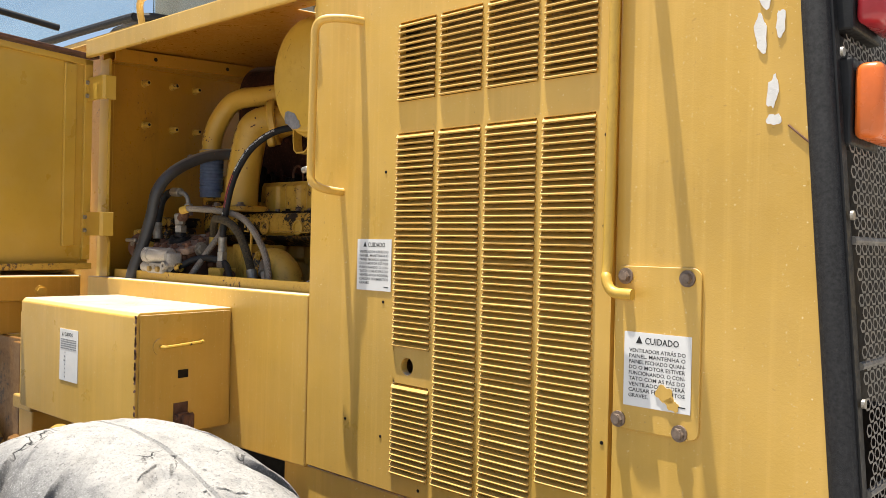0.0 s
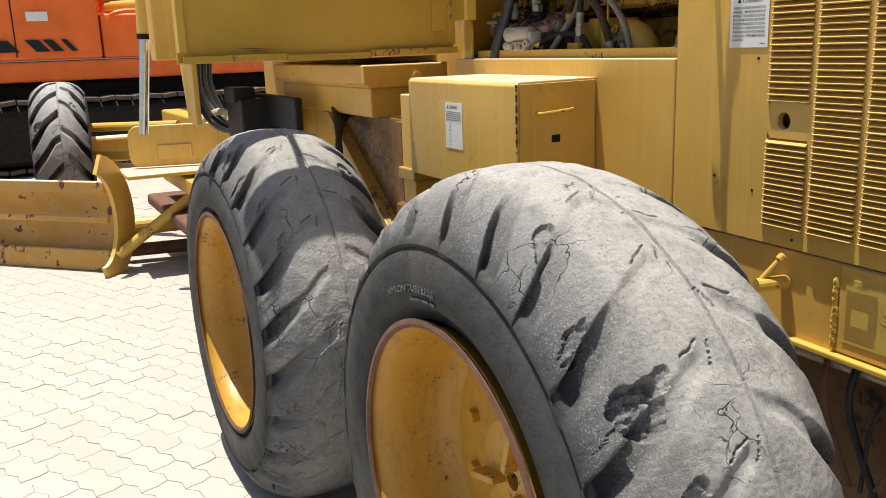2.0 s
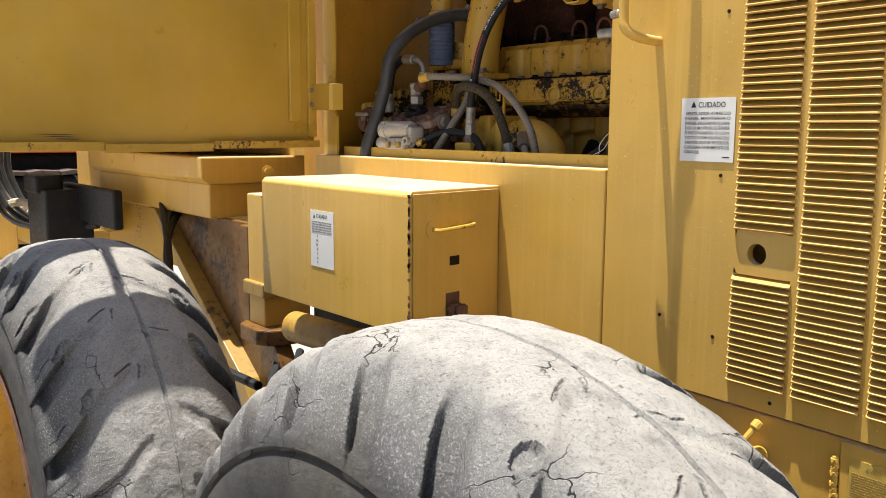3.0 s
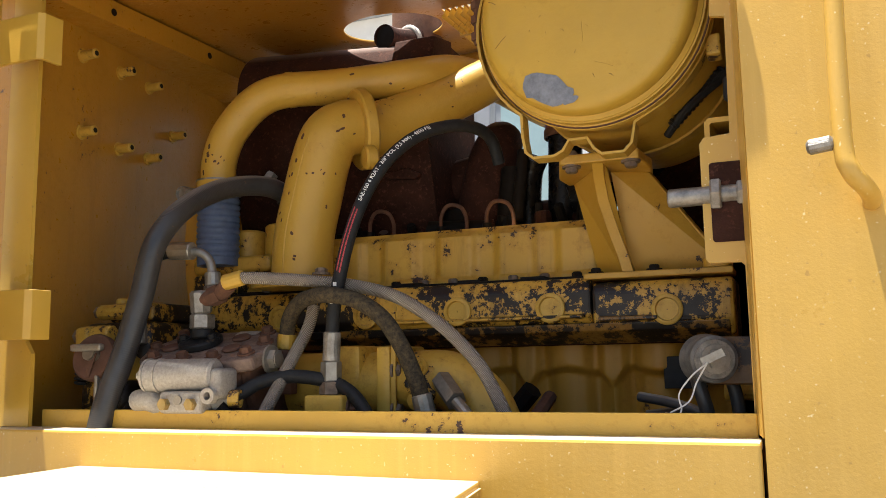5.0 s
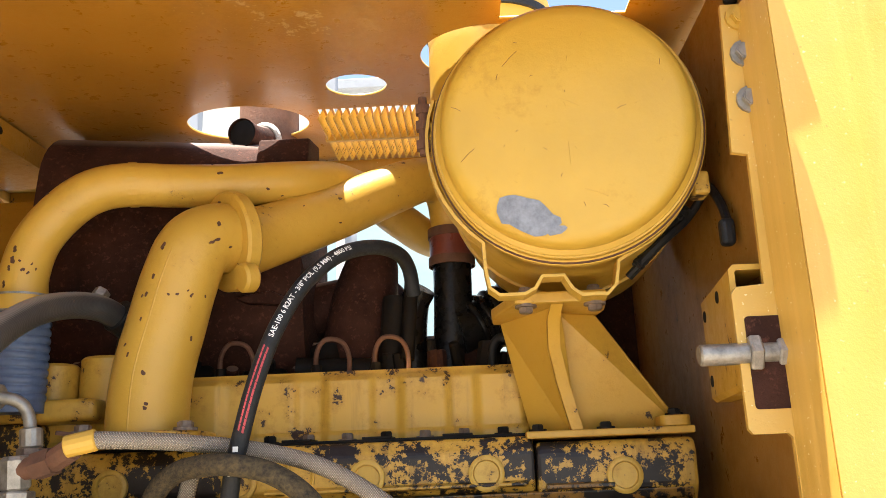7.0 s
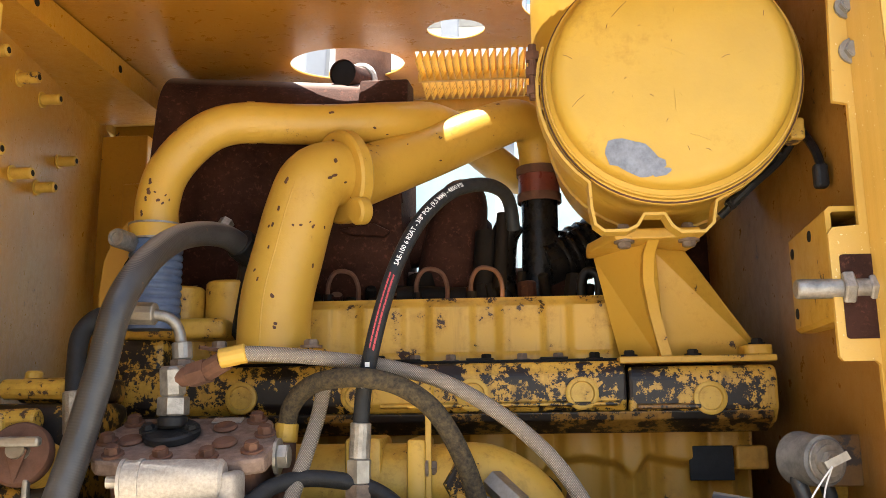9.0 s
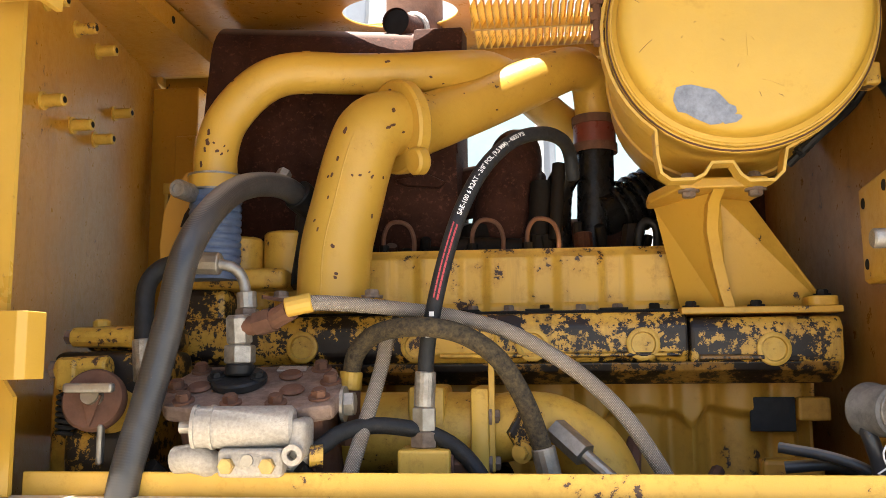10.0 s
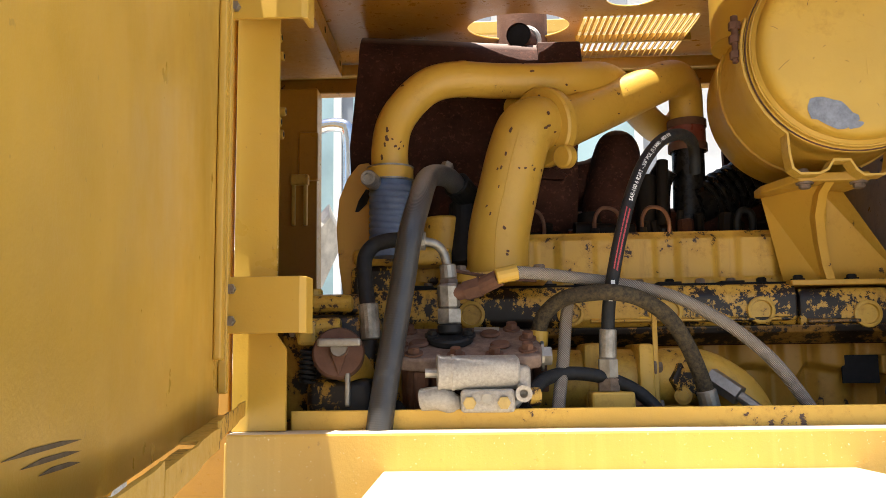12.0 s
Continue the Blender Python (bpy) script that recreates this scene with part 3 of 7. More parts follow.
for x0, x1, drop in ((0.012, 0.40, 0.0), (0.404, 0.72, 0.006), (0.725, 1.066, 0.0)):
    part("door_channel", in_door(channel(x0, x1, drop)), M_YELLOW_WORN, door, "dented bottom channel of the door", True)
M_SCUFF = plain("scuff_mark", (0.16, 0.12, 0.07), 0.7, 0, 0.4, 60, 0.0)
for k in range(3):
    x, z, w = 0.80 + 0.012 * k, 1.38 + k * 0.0055, 0.035 + 0.012 * (k % 3)
    part("scuff", in_door(prism([(x - w, z - 0.001), (x - w * 0.4, z - 0.0008), (x + w * 0.5, z + 0.0002), (x + w, z + 0.001), (x + w * 0.4, z + 0.0024), (x - w * 0.4, z + 0.0014)], "y", 0.0004, 0.0010)), M_SCUFF, door)
part("top_trim", in_door(box(-0.01, 1.08, -0.02, 0.03, 2.06, 2.072, 0.002)), M_RUST, door)
for z in (1.505, 1.955):
    hg = prism([(-1.168, -0.016), (-1.062, -0.016), (-1.054, -0.008), (-1.052, 0.027), (-1.06, 0.027), (-1.062, -0.006), (-1.066, -0.009), (-1.168, -0.009)], "z", z - 0.039, z + 0.039, 0.001)
    hob = part("hinge", hg, M_DOOR, door)
    for dz in (-0.022, 0.022):
        part("hinge_bolt", hexbolt((-1.157, -0.0165, z + dz), (0, -1, 0), 0.0075, 0.008, False), M_STEEL, hob)

# hood roof with its holes and slots
def roof_sheet():
    """The roof sheet with its oval holes, the intake hole, a square hatch and the vent slots cut through."""
    cut = []
    for cx, cy, a, b in ((-0.72, 0.60, 0.11, 0.088), (-0.503, 0.447, 0.05, 0.046), (-0.287, 0.35, 0.105, 0.1)):
        cut.append([(cx + a * math.cos(2 * math.pi * k / 36), cy + b * math.sin(2 * math.pi * k / 36)) for k in range(36)])
    cut.append([(-0.275, 0.155), (-0.1, 0.165), (-0.1, 0.238), (-0.275, 0.235)])
    for k in range(18):
        x = -0.585 + k * 0.0137
        cut.append([(x, 0.545), (x + 0.008, 0.545), (x + 0.008, 0.795), (x, 0.795)])
    cu = bpy.data.curves.new("sheet", "CURVE")
    cu.dimensions = "2D"
    cu.fill_mode = "BOTH"
    cu.extrude = 0.002
    for pts in [[(-1.3, -0.03), (0.0, -0.03), (0.0, 0.0), (1.19, -0.05), (1.19, 0.86), (-1.3, 0.86)]] + cut:
        sp = cu.splines.new("POLY")
        sp.points.add(len(pts) - 1)
        for q, p in zip(sp.points, pts):
            q.co = (p[0], p[1], 0, 1)
        sp.use_cyclic_u = True
    ob = bpy.data.objects.new("sheet", cu)
    me = bpy.data.meshes.new_from_object(ob)
    bpy.data.objects.remove(ob)
    m = bmesh.new()
    m.from_mesh(me)
    bpy.data.meshes.remove(me)
    bmesh.ops.remove_doubles(m, verts=m.verts, dist=1e-5)
    m.normal_update()
    # downward faces take the shaded copy
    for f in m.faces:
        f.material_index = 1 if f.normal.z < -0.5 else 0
    for v in m.verts:
        v.co.z += roof_z(v.co.y) + 0.002
    return m


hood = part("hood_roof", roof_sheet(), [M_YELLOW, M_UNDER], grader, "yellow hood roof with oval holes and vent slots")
part("roof_lip", box(-1.12, -0.03, -0.046, -0.031, 2.05, 2.108, 0.004), M_YELLOW, hood)
part("roof_side", lean(box(0.0, 1.19, 0.002, 0.03, 2.136, 2.165, 0.003)), M_YELLOW, hood)
part("roof_edge", box(-1.3, 1.19, 0.835, 0.86, 2.12, 2.15, 0.004), M_YELLOW, hood)
part("far_beam", box(-1.3, 0.1, 0.862, 0.9, 2.085, 2.15, 0.004), M_INNER, hood)
fin = bmesh.new()
loops(fin, [[Vector((0.0085, y, roof_z(y) - 0.0005)), Vector((0.0103, y, roof_z(y) - 0.0005)), Vector((0.0013, y, roof_z(y) - 0.0175)), Vector((-0.0005, y, roof_z(y) - 0.0175))] for y in (0.547, 0.66, 0.672, 0.793)])
bmesh.ops.recalc_face_normals(fin, faces=fin.faces)
fin_mesh = mesh_of("vent_fin", fin, M_YELLOW_WORN)
for k in range(18):
    ob = new("vent_fin", fin_mesh)
    ob.parent = hood
    ob.location = (-0.585 + k * 0.0137, 0, 0)
part("vent_bar", box(-0.59, -0.335, 0.662, 0.67, roof_z(0.66) - 0.019, roof_z(0.66) - 0.001, 0.001), M_YELLOW_WORN, hood)
part("hood_rail", sweep(smooth_path([(-0.93, 0.05, 2.138), (-0.93, 0.04, 2.19), (-0.91, 0.03, 2.215), (-0.85, 0.02, 2.222), (-0.6, 0.02, 2.222), (-0.3, 0.02, 2.222)], 5), 0.011, 12), M_YELLOW, hood, "", True)
part("far_rail", box(-1.25, 0.1, 0.9, 0.92, 0.9, 1.25, 0.003), M_YELLOW_WORN, grader)
# the shroud's dark brown base paints in the shade of the bay
part("fan_shroud", box(-0.005, 0.012, 0.06, 0.86, 1.0, 2.10, 0.003), peeling("shaded_shroud_yellow", (0.30, 0.14, 0.025), 0.0, 30.0, 3.0, (0.05, 0.025, 0.012), 0.3, 0.3, -0.1), grader, "radiator shroud, browned to carry the bay's shade")

# the panel's front edge: stepped latch strip, striker, handle, bumper
ls = prism([(0.016, 1.331), (-0.0118, 1.331), (-0.0118, 1.5285), (-0.0161, 1.5328), (-0.0518, 1.5328), (-0.0561, 1.5382), (-0.0561, 1.6799), (-0.0507, 1.6874), (-0.0204, 1.6896), (-0.0183, 1.8377), (-0.0356, 1.8409), (-0.0269, 2.0247), (0.012, 2.0247)], "y", 0.071, 0.078)
strip2 = part("latch_strip", ls, M_YELLOW, grader, "yellow stepped latch strip")
part("edge_return", prism([(-0.0015, 0.001), (-0.0105, 0.0705), (-0.0055, 0.0705), (0.0035, 0.006)], "z", 1.334, 2.018), M_YELLOW, strip2)
# no opening here: a dark panel paints in the shaded inside of the slot
part("latch_slot", prism(rounded(-0.0464, -0.0053, 1.5577, 1.655, 0.004, 3), "y", 0.0698, 0.0708), M_MUFFLER, strip2)
for z in (1.9025, 1.9598, 2.0063):
    part("bolt", hexbolt((-0.0075, 0.0695, z), (0, -1, 0), 0.0112, 0.010), M_STEEL if z < 1.99 else M_YELLOW_WORN, strip2)
sbk = prism([(-0.0507, 1.5869), (-0.0453, 1.5815), (0.0142, 1.5815), (0.0142, 1.588), (-0.042, 1.588), (-0.0442, 1.5901), (-0.0442, 1.708), (-0.042, 1.7101), (0.0142, 1.7101), (0.0142, 1.7166), (-0.0453, 1.7166), (-0.0507, 1.7112)], "y", 0.09, 0.29)
for v in sbk.verts:
    v.co.x += 0.11 * (v.co.y - 0.09)
bracket_ob = part("striker_bracket", sbk, M_CAST, strip2, "chipped yellow channel bracket")
for y, z in ((0.27, 1.69), (0.17, 1.696), (0.27, 1.607)):
    part("bracket_hole", rod((-0.0516 + 0.11 * (y - 0.09), y, z), (-0.0502 + 0.11 * (y - 0.09), y, z), 0.0075, 12), M_DARK, bracket_ob)
sb = rod((-0.0972, 0.075, 1.6161), (-0.0053, 0.075, 1.6161), 0.0115, 18, bev=0.002)
rod((-0.0464, 0.075, 1.6161), (-0.0334, 0.075, 1.6161), 0.0205, 6, bm=sb, bev=0.002)
rod((-0.0161, 0.075, 1.6161), (-0.0053, 0.075, 1.6161), 0.016, 6, bm=sb, bev=0.002)
part("striker_bolt", sb, M_ZINC, strip2, "plated striker bolt with nuts", True)
part("bumper", rod((-0.006, 0.074, 2.03), (-0.006, 0.074, 2.062), 0.015, 16, bev=0.003), M_HOSE, strip2, "", True)
hnd = sweep(smooth_path([(0.185, 0.004, 1.972), (0.16, -0.045, 1.974), (0.125, -0.075, 1.972), (0.1, -0.08, 1.955), (0.097, -0.08, 1.9), (0.094, -0.08, 1.75), (0.093, -0.08, 1.63), (0.098, -0.079, 1.6), (0.112, -0.06, 1.585), (0.12, -0.02, 1.58), (0.12, 0.003, 1.58)], 6), 0.0095, 14)
part("grab_handle", hnd, M_YELLOW, grader, "", True)
nub = rod((0.085, -0.08, 1.63), (0.06, -0.075, 1.628), 0.008, 12, bev=0.003)
part("handle_pin", nub, M_ZINC, grader)

# things under the door: tank ledge, brackets, strut
tank = bmesh.new()
prism([(-0.14, 1.215), (-0.165, 1.235), (-0.165, 1.31), (0.3, 1.31), (0.3, 1.215)], "x", -2.9, -1.66, 0.006, bm=tank)
box(-2.9, -1.7, -0.12, 0.3, 1.09, 1.214, 0.006, bm=tank)
part("running_board", tank, M_YELLOW, grader, "yellow folded ledge below the cab")
# the web's shadow under the ledge is in its dark colour
part("strut_web", prism([(-2.28, 1.09), (-1.4, 1.09), (-1.3, 0.25), (-1.4, 0.25), (-1.62, 0.62)], "y", -0.07, -0.05, 0.004), M_SHADED, grader, "worn yellow strut web with its shade painted dark brown")
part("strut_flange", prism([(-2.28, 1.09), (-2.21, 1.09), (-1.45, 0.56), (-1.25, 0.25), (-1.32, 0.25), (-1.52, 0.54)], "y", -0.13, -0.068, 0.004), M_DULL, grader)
part("strut_side", prism([(-1.47, 1.09), (-1.41, 1.09), (-1.41, 0.7), (-1.45, 0.7)], "y", -0.12, 0.09, 0.004), M_SHADED, grader)
part("tank_post", box(-1.41, -1.3, -0.12, 0.05, 0.76, 1.2, 0.005), M_YELLOW, grader)
part("post_gusset", prism([(-0.13, 1.2), (0.05, 1.2), (0.05, 0.93)], "x", -1.3, -1.288, 0.002), M_YELLOW, grader)
part("post_collar", box(-1.425, -1.28, -0.135, 0.05, 0.868, 0.915, 0.006), M_DULL, grader)
part("post_foot", prism([(-1.43, -0.13), (-1.4, -0.16), (-1.28, -0.165), (-1.24, -0.14), (-1.22, -0.08), (-1.22, 0.06), (-1.43, 0.06)], "z", 0.72, 0.772, 0.006), M_SHADED, grader)
part("foot_brace", prism([(-1.3, 0.72), (-1.24, 0.72), (-1.05, 0.45), (-1.12, 0.45)], "y", -0.12, -0.06, 0.004), M_SHADED, grader)
for x, z in ((-1.306, 1.275), (-1.333, 1.155)):
    part("ledge_bolt", hexbolt((x + 0.01, -0.1, z), (1, -0.3, 0), 0.013, 0.014), M_YELLOW_WORN, grader)
part("axle_housing", rod((-1.15, -0.1, 0.80), (-0.05, -0.08, 0.83), 0.048, 24, bev=0.01), peeling("axle_paint", (0.42, 0.25, 0.04), 0.25, 30.0, 5.0), grader, "grimy yellow axle tube", True)
for k in range(4):
    part("axle_hose", sweep(smooth_path([(-1.3 + 0.1 * k, -0.05, 0.7), (-1.15 + 0.12 * k, -0.18, 0.62), (-0.95 + 0.1 * k, -0.2, 0.66), (-0.7 + 0.06 * k, -0.12, 0.7)], 4), 0.014, 8), M_HOSE, grader, "", True)
# added out of view so that its shadow crosses the front tyre
shade_block = part("shadow_caster", box(-0.785, -0.63, -1.12, -0.72, 2.12, 2.19, 0.02, 3), M_BLACK, grader, "black box on a bent arm, added to shade the front tyre", True)
part("caster_arm", sweep(smooth_path([(-1.2, -0.1, 2.15), (-1.25, -0.5, 2.2), (-1.1, -0.82, 2.2), (-0.78, -0.92, 2.17)], 6), 0.011, 10), M_BLACK, shade_block, "", True)
# added dark sheet for the shade under the box and ledge
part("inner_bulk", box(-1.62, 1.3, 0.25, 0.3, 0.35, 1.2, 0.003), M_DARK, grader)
part("upper_side", box(-3.0, -1.27, 0.2, 0.24, 1.31, 2.1, 0.004), M_YELLOW, grader)

# ---- wheels ----
def rubber(name, dust=1.0, R=0.592):
    """Worn rubber: dust lies on the crown and on what faces up; the shoulders stay grey with pale flecks."""
    m, n, l, p = nodes_of(name)
    col = blend(n, l, ramp(n, l, noise_at(n, l, 6.0, 7, 0.7), [(0.3, (0, 0, 0)), (0.75, (1, 1, 1))]), (0.03 + 0.03 * dust, 0.032 + 0.03 * dust, 0.037 + 0.03 * dust), (0.06 + 0.12 * dust, 0.062 + 0.12 * dust, 0.07 + 0.12 * dust))
    sep = n.new("ShaderNodeSeparateXYZ")
    tc = n.new("ShaderNodeTexCoord")
    l.new(tc.outputs["Object"], sep.inputs[0])
    com = n.new("ShaderNodeCombineXYZ")
    l.new(sep.outputs[0], com.inputs[0])
    l.new(sep.outputs[2], com.inputs[2])
    rad = n.new("ShaderNodeVectorMath")
    rad.operation = "LENGTH"
    l.new(com.outputs[0], rad.inputs[0])
    tread = ramp(n, l, rad.outputs["Value"], [(R - 0.107, (0.05,)), (R - 0.062, (0.28,)), (R - 0.021, (0.62,)), (R - 0.009, (1.0,))])
    side = ramp(n, l, rad.outputs["Value"], [(R - 0.122, (1, 1, 1)), (R - 0.092, (0, 0, 0))])
    col = blend(n, l, side, col, blend(n, l, ramp(n, l, noise_at(n, l, 14.0, 8, 0.72), [(0.35, (0, 0, 0)), (0.72, (1, 1, 1))]), (0.03, 0.03, 0.03), (0.085, 0.084, 0.083)))
    geo = n.new("ShaderNodeNewGeometry")
    up = n.new("ShaderNodeSeparateXYZ")
    l.new(geo.outputs["Normal"], up.inputs[0])
    settle = ramp(n, l, up.outputs[2], [(0.1, (0.55 * dust,)), (0.6, (0.8 * dust,)), (0.92, (dust,))])
    d = ramp(n, l, noise_at(n, l, 11.0, 9, 0.74), [(0.25, (0.5,)), (0.55, (1.0,))])
    fac = d
    for src in (tread, settle):
        mul = n.new("ShaderNodeMath")
        mul.operation = "MULTIPLY"
        l.new(fac, mul.inputs[0])
        l.new(src, mul.inputs[1])
        fac = mul.outputs[0]
    col = blend(n, l, fac, col, (0.60, 0.575, 0.53))
    tan = ramp(n, l, noise_at(n, l, 4.0, 4, 0.6), [(0.5, (0, 0, 0)), (0.7, (0.22, 0.22, 0.22))])
    col = blend(n, l, tan, col, (0.30, 0.25, 0.19))
    fleck = ramp(n, l, noise_at(n, l, 360.0, 4, 0.7), [(0.54, (0, 0, 0)), (0.62, (0.8, 0.8, 0.8))])
    mul = n.new("ShaderNodeMath")
    mul.operation = "MULTIPLY_ADD"
    mul.inputs[1].default_value = -0.75
    l.new(side, mul.inputs[0])
    l.new(fleck, mul.inputs[2])
    mul.use_clamp = True
    col = blend(n, l, mul.outputs[0], col, (0.5, 0.49, 0.47))
    grain = ramp(n, l, noise_at(n, l, 210.0, 8, 0.8), [(0.38, (0.55, 0.55, 0.55)), (0.47, (0, 0, 0))])
    col = blend(n, l, grain, col, (0.08, 0.08, 0.082))
    smear = ramp(n, l, noise_at(n, l, 22.0, 6, 0.7), [(0.3, (0.25, 0.25, 0.25)), (0.46, (0, 0, 0))])
    col = blend(n, l, smear, col, (0.11, 0.11, 0.115))
    dots = ramp(n, l, noise_at(n, l, 120.0, 2, 0.5), [(0.74, (0, 0, 0)), (0.78, (0.6, 0.6, 0.6))])
    col = blend(n, l, dots, col, (0.03, 0.03, 0.03))
    # age cracks, gathered in patches
    warp = n.new("ShaderNodeVectorMath")
    warp.operation = "MULTIPLY_ADD"
    wn_ = n.new("ShaderNodeTexNoise")
    wn_.inputs["Scale"].default_value = 9.0
    wn_.inputs["Detail"].default_value = 5.0
    l.new(tc.outputs["Object"], wn_.inputs["Vector"])
    l.new(wn_.outputs["Color"], warp.inputs[0])
    warp.inputs[1].default_value = (0.16, 0.16, 0.16)
    l.new(tc.outputs["Object"], warp.inputs[2])
    vor = n.new("ShaderNodeTexVoronoi")
    vor.feature = "DISTANCE_TO_EDGE"
    vor.inputs["Scale"].default_value = 10.0
    l.new(warp.outputs[0], vor.inputs["Vector"])
    line = ramp(n, l, vor.outputs["Distance"], [(0.003, (1, 1, 1)), (0.013, (0, 0, 0))])
    where = ramp(n, l, noise_at(n, l, 6.0, 3, 0.6), [(0.55, (0, 0, 0)), (0.62, (0.9, 0.9, 0.9))])
    both = n.new("ShaderNodeMath")
    both.operation = "MULTIPLY"
    l.new(line, both.inputs[0])
    l.new(where, both.inputs[1])
    col = blend(n, l, both.outputs[0], col, (0.015, 0.015, 0.016))
    l.new(col, p.inputs["Base Color"])
    p.inputs["Roughness"].default_value = 0.72
    p.inputs["Specular IOR Level"].default_value = 0.2
    relief_n = n.new("ShaderNodeMath")
    relief_n.operation = "MULTIPLY_ADD"
    relief_n.inputs[1].default_value = -0.8
    l.new(both.outputs[0], relief_n.inputs[0])
    l.new(noise_at(n, l, 90.0, 10, 0.8), relief_n.inputs[2])
    bump(n, l, p, relief_n.outputs[0], 1.0, 0.010)
    return m


M_TYRE = rubber("worn_tyre_rubber", 1.0, 0.618)
M_TYRE_DARK = rubber("scrubbed_tyre_rubber", 0.7)


def step(a, b, x):
    t = max(0.0, min(1.0, (x - a) / (b - a)))
    return t * t * (3 - 2 * t)


def tyre(R=0.592, half=0.203, inner_half=0.146, rim=0.354, relief=1.0, N=24, n_ang=1680, n_s=136, seed=1, low=0.105, sweep_by=1.55):
    """A traction tyre about the y axis: bars worn almost flat at the crown, hollows at the shoulder, cracks and torn lugs."""
    m = bmesh.new()
    rnd = random.Random(seed)
    S = [-1 + 2 * k / n_s for k in range(n_s + 1)]
    side = [(half * 1.004, R - low - 0.010), (half * 0.97, R - low - 0.017), (half * 1.012, R - low - 0.026), (half * 1.03, R - low - 0.05), (half * 1.045, R - low - 0.085), (half * 1.0, R - low - 0.12), (half * 0.93, rim + 0.012), (half * 0.88, rim - 0.008)]
    lugs = [(rnd.uniform(0.75, 1.2), rnd.uniform(-0.05, 0.05), rnd.random(), rnd.uniform(0.5, 0.85), rnd.uniform(0.1, 0.27)) for _ in range(2 * N)]
    rings = []
    for i in range(n_ang):
        th = 2 * math.pi * i / n_ang
        ca, sa = math.cos(th), math.sin(th)
        row = [(-y, r) for y, r in reversed(side)]
        for s in S:
            a = abs(s)
            r = R - (low * a ** 2.9 if s < 0 else 0.085 * a ** 3.1)
            ph = N * th / (2 * math.pi) - sweep_by * (1 - a) * (0.7 + 0.3 * a) + (0.1 if s > 0 else -0.41)
            ph += 0.08 * noise.noise(Vector((ca * 4, sa * 4, s * 2.4 + seed)))
            k = int(math.floor(ph)) % N + (N if s > 0 else 0)
            deepen, shift, kind, tear_at, inner = lugs[k]
            u = ph - math.floor(ph)
            # hollow between two bars: steep under the upper bar, easing out on the lower side
            top = 0.66 + shift
            width = 0.30 + 0.14 * step(0.1, 0.85, a)
            wall = 0.03 + (0.10 * (1 - step(0.5, 0.75, a)) if relief < 1.5 else 0.0)
            prof = step(top - width, top - width + 0.13, u) * (1 - step(top - wall, top, u)) if u < top else 0.0
            deep = relief * 0.038 * max(step(0.5, 0.84, a), 0.9 if relief > 1.5 else 0.0) * (1 - (0.72 if s < 0 else -0.25) * step(0.87, 0.98, a)) * deepen
            if s > 0:
                deep = relief * 0.055 * step(0.45, 0.85, a) * deepen
            flat = relief * (0.006 if relief < 1.5 else 0.0125) * step(inner - 0.05, inner + 0.01, a) * (1 - step(0.8, 0.95, a))
            r -= prof * (deep + flat)
            r += 0.003 * step(0.6, 0.9, a) * step(top, top + 0.05, u) * (1 - step(top + 0.1, top + 0.25, u))
            # cracks at the inner end of the hollow and across the bar's end
            wig = 0.03 * noise.noise(Vector((ca * 30, sa * 30, s * 14)))
            if kind > 0.3:
                ca_d = abs(a - inner + 0.03 + 0.3 * (u - top + width) + wig) * half
                if top - width * 0.8 < u < top - 0.06 and ca_d < 0.0022:
                    r -= 0.007 * (1 - ca_d / 0.0022)
                cu = abs(u - top - 0.015 + wig) * 0.157
                if inner - 0.02 < a < inner + 0.16 and cu < 0.0024:
                    r -= 0.008 * (1 - cu / 0.0024)
            if kind > 0.55 and 0.8 < a < 0.93 and abs(u - top - 0.17 + wig * 1.5) * 0.157 < 0.0018:
                r -= 0.005
            # torn bar ends
            if kind > (0.4 if s < 0 else 0.6):
                da = (a - tear_at) * half / (0.012 + 0.018 * abs(kind - 0.4))
                du = (u - top - 0.08) * 0.157 / (0.012 + 0.022 * abs(kind - 0.4))
                q = da * da + du * du + 1.1 * noise.noise(Vector((ca * 30, sa * 30, s * 11 + k)))
                if q < 1:
                    rough = noise.fractal(Vector((ca * 70, sa * 70, s * 30)), 1.0, 2.0, 3)
                    r -= (0.004 + 0.010 * abs(kind - 0.4)) * step(1.0, 0.8, q) + 0.005 * rough
            # one lug is ripped open
            if s < 0:
                da = (a - 0.66) * half / 0.034
                du = ((th - radians(54)) % (2 * math.pi)) * R
                du = min(du, 2 * math.pi * R - du) / 0.042
                q = da * da + du * du + 0.7 * noise.noise(Vector((ca * 22, sa * 22, s * 9)))
                if q < 1:
                    r -= 0.022 * step(1.0, 0.7, q) - 0.010 * noise.fractal(Vector((ca * 50, sa * 50, s * 24)), 1.0, 2.0, 3)
            if s < 0 and a > 0.78:
                for seam in (0.06, 0.3, 0.52):
                    if abs(u - ((top + seam) % 1.0)) * 0.157 < 0.0014:
                        r += 0.0016
            # rounded, ragged bar ends at the shoulder
            r -= 0.007 * step(0.9, 1.0, a) * (1 + noise.noise(Vector((ca * 12, sa * 12, s + seed * 2))))
            if abs(half * s - 0.012) < 0.003:
                r -= 0.0045
            r += 0.0022 * noise.noise(Vector((ca * 18, sa * 18, s * 7))) + 0.0009 * noise.noise(Vector((ca * 75, sa * 75, s * 30)))
            row.append(((half if s < 0 else inner_half) * s, r))
        row += [(y - half + inner_half, r + (low - 0.085) * max(0, (r - rim) / (R - low - rim))) for y, r in side]
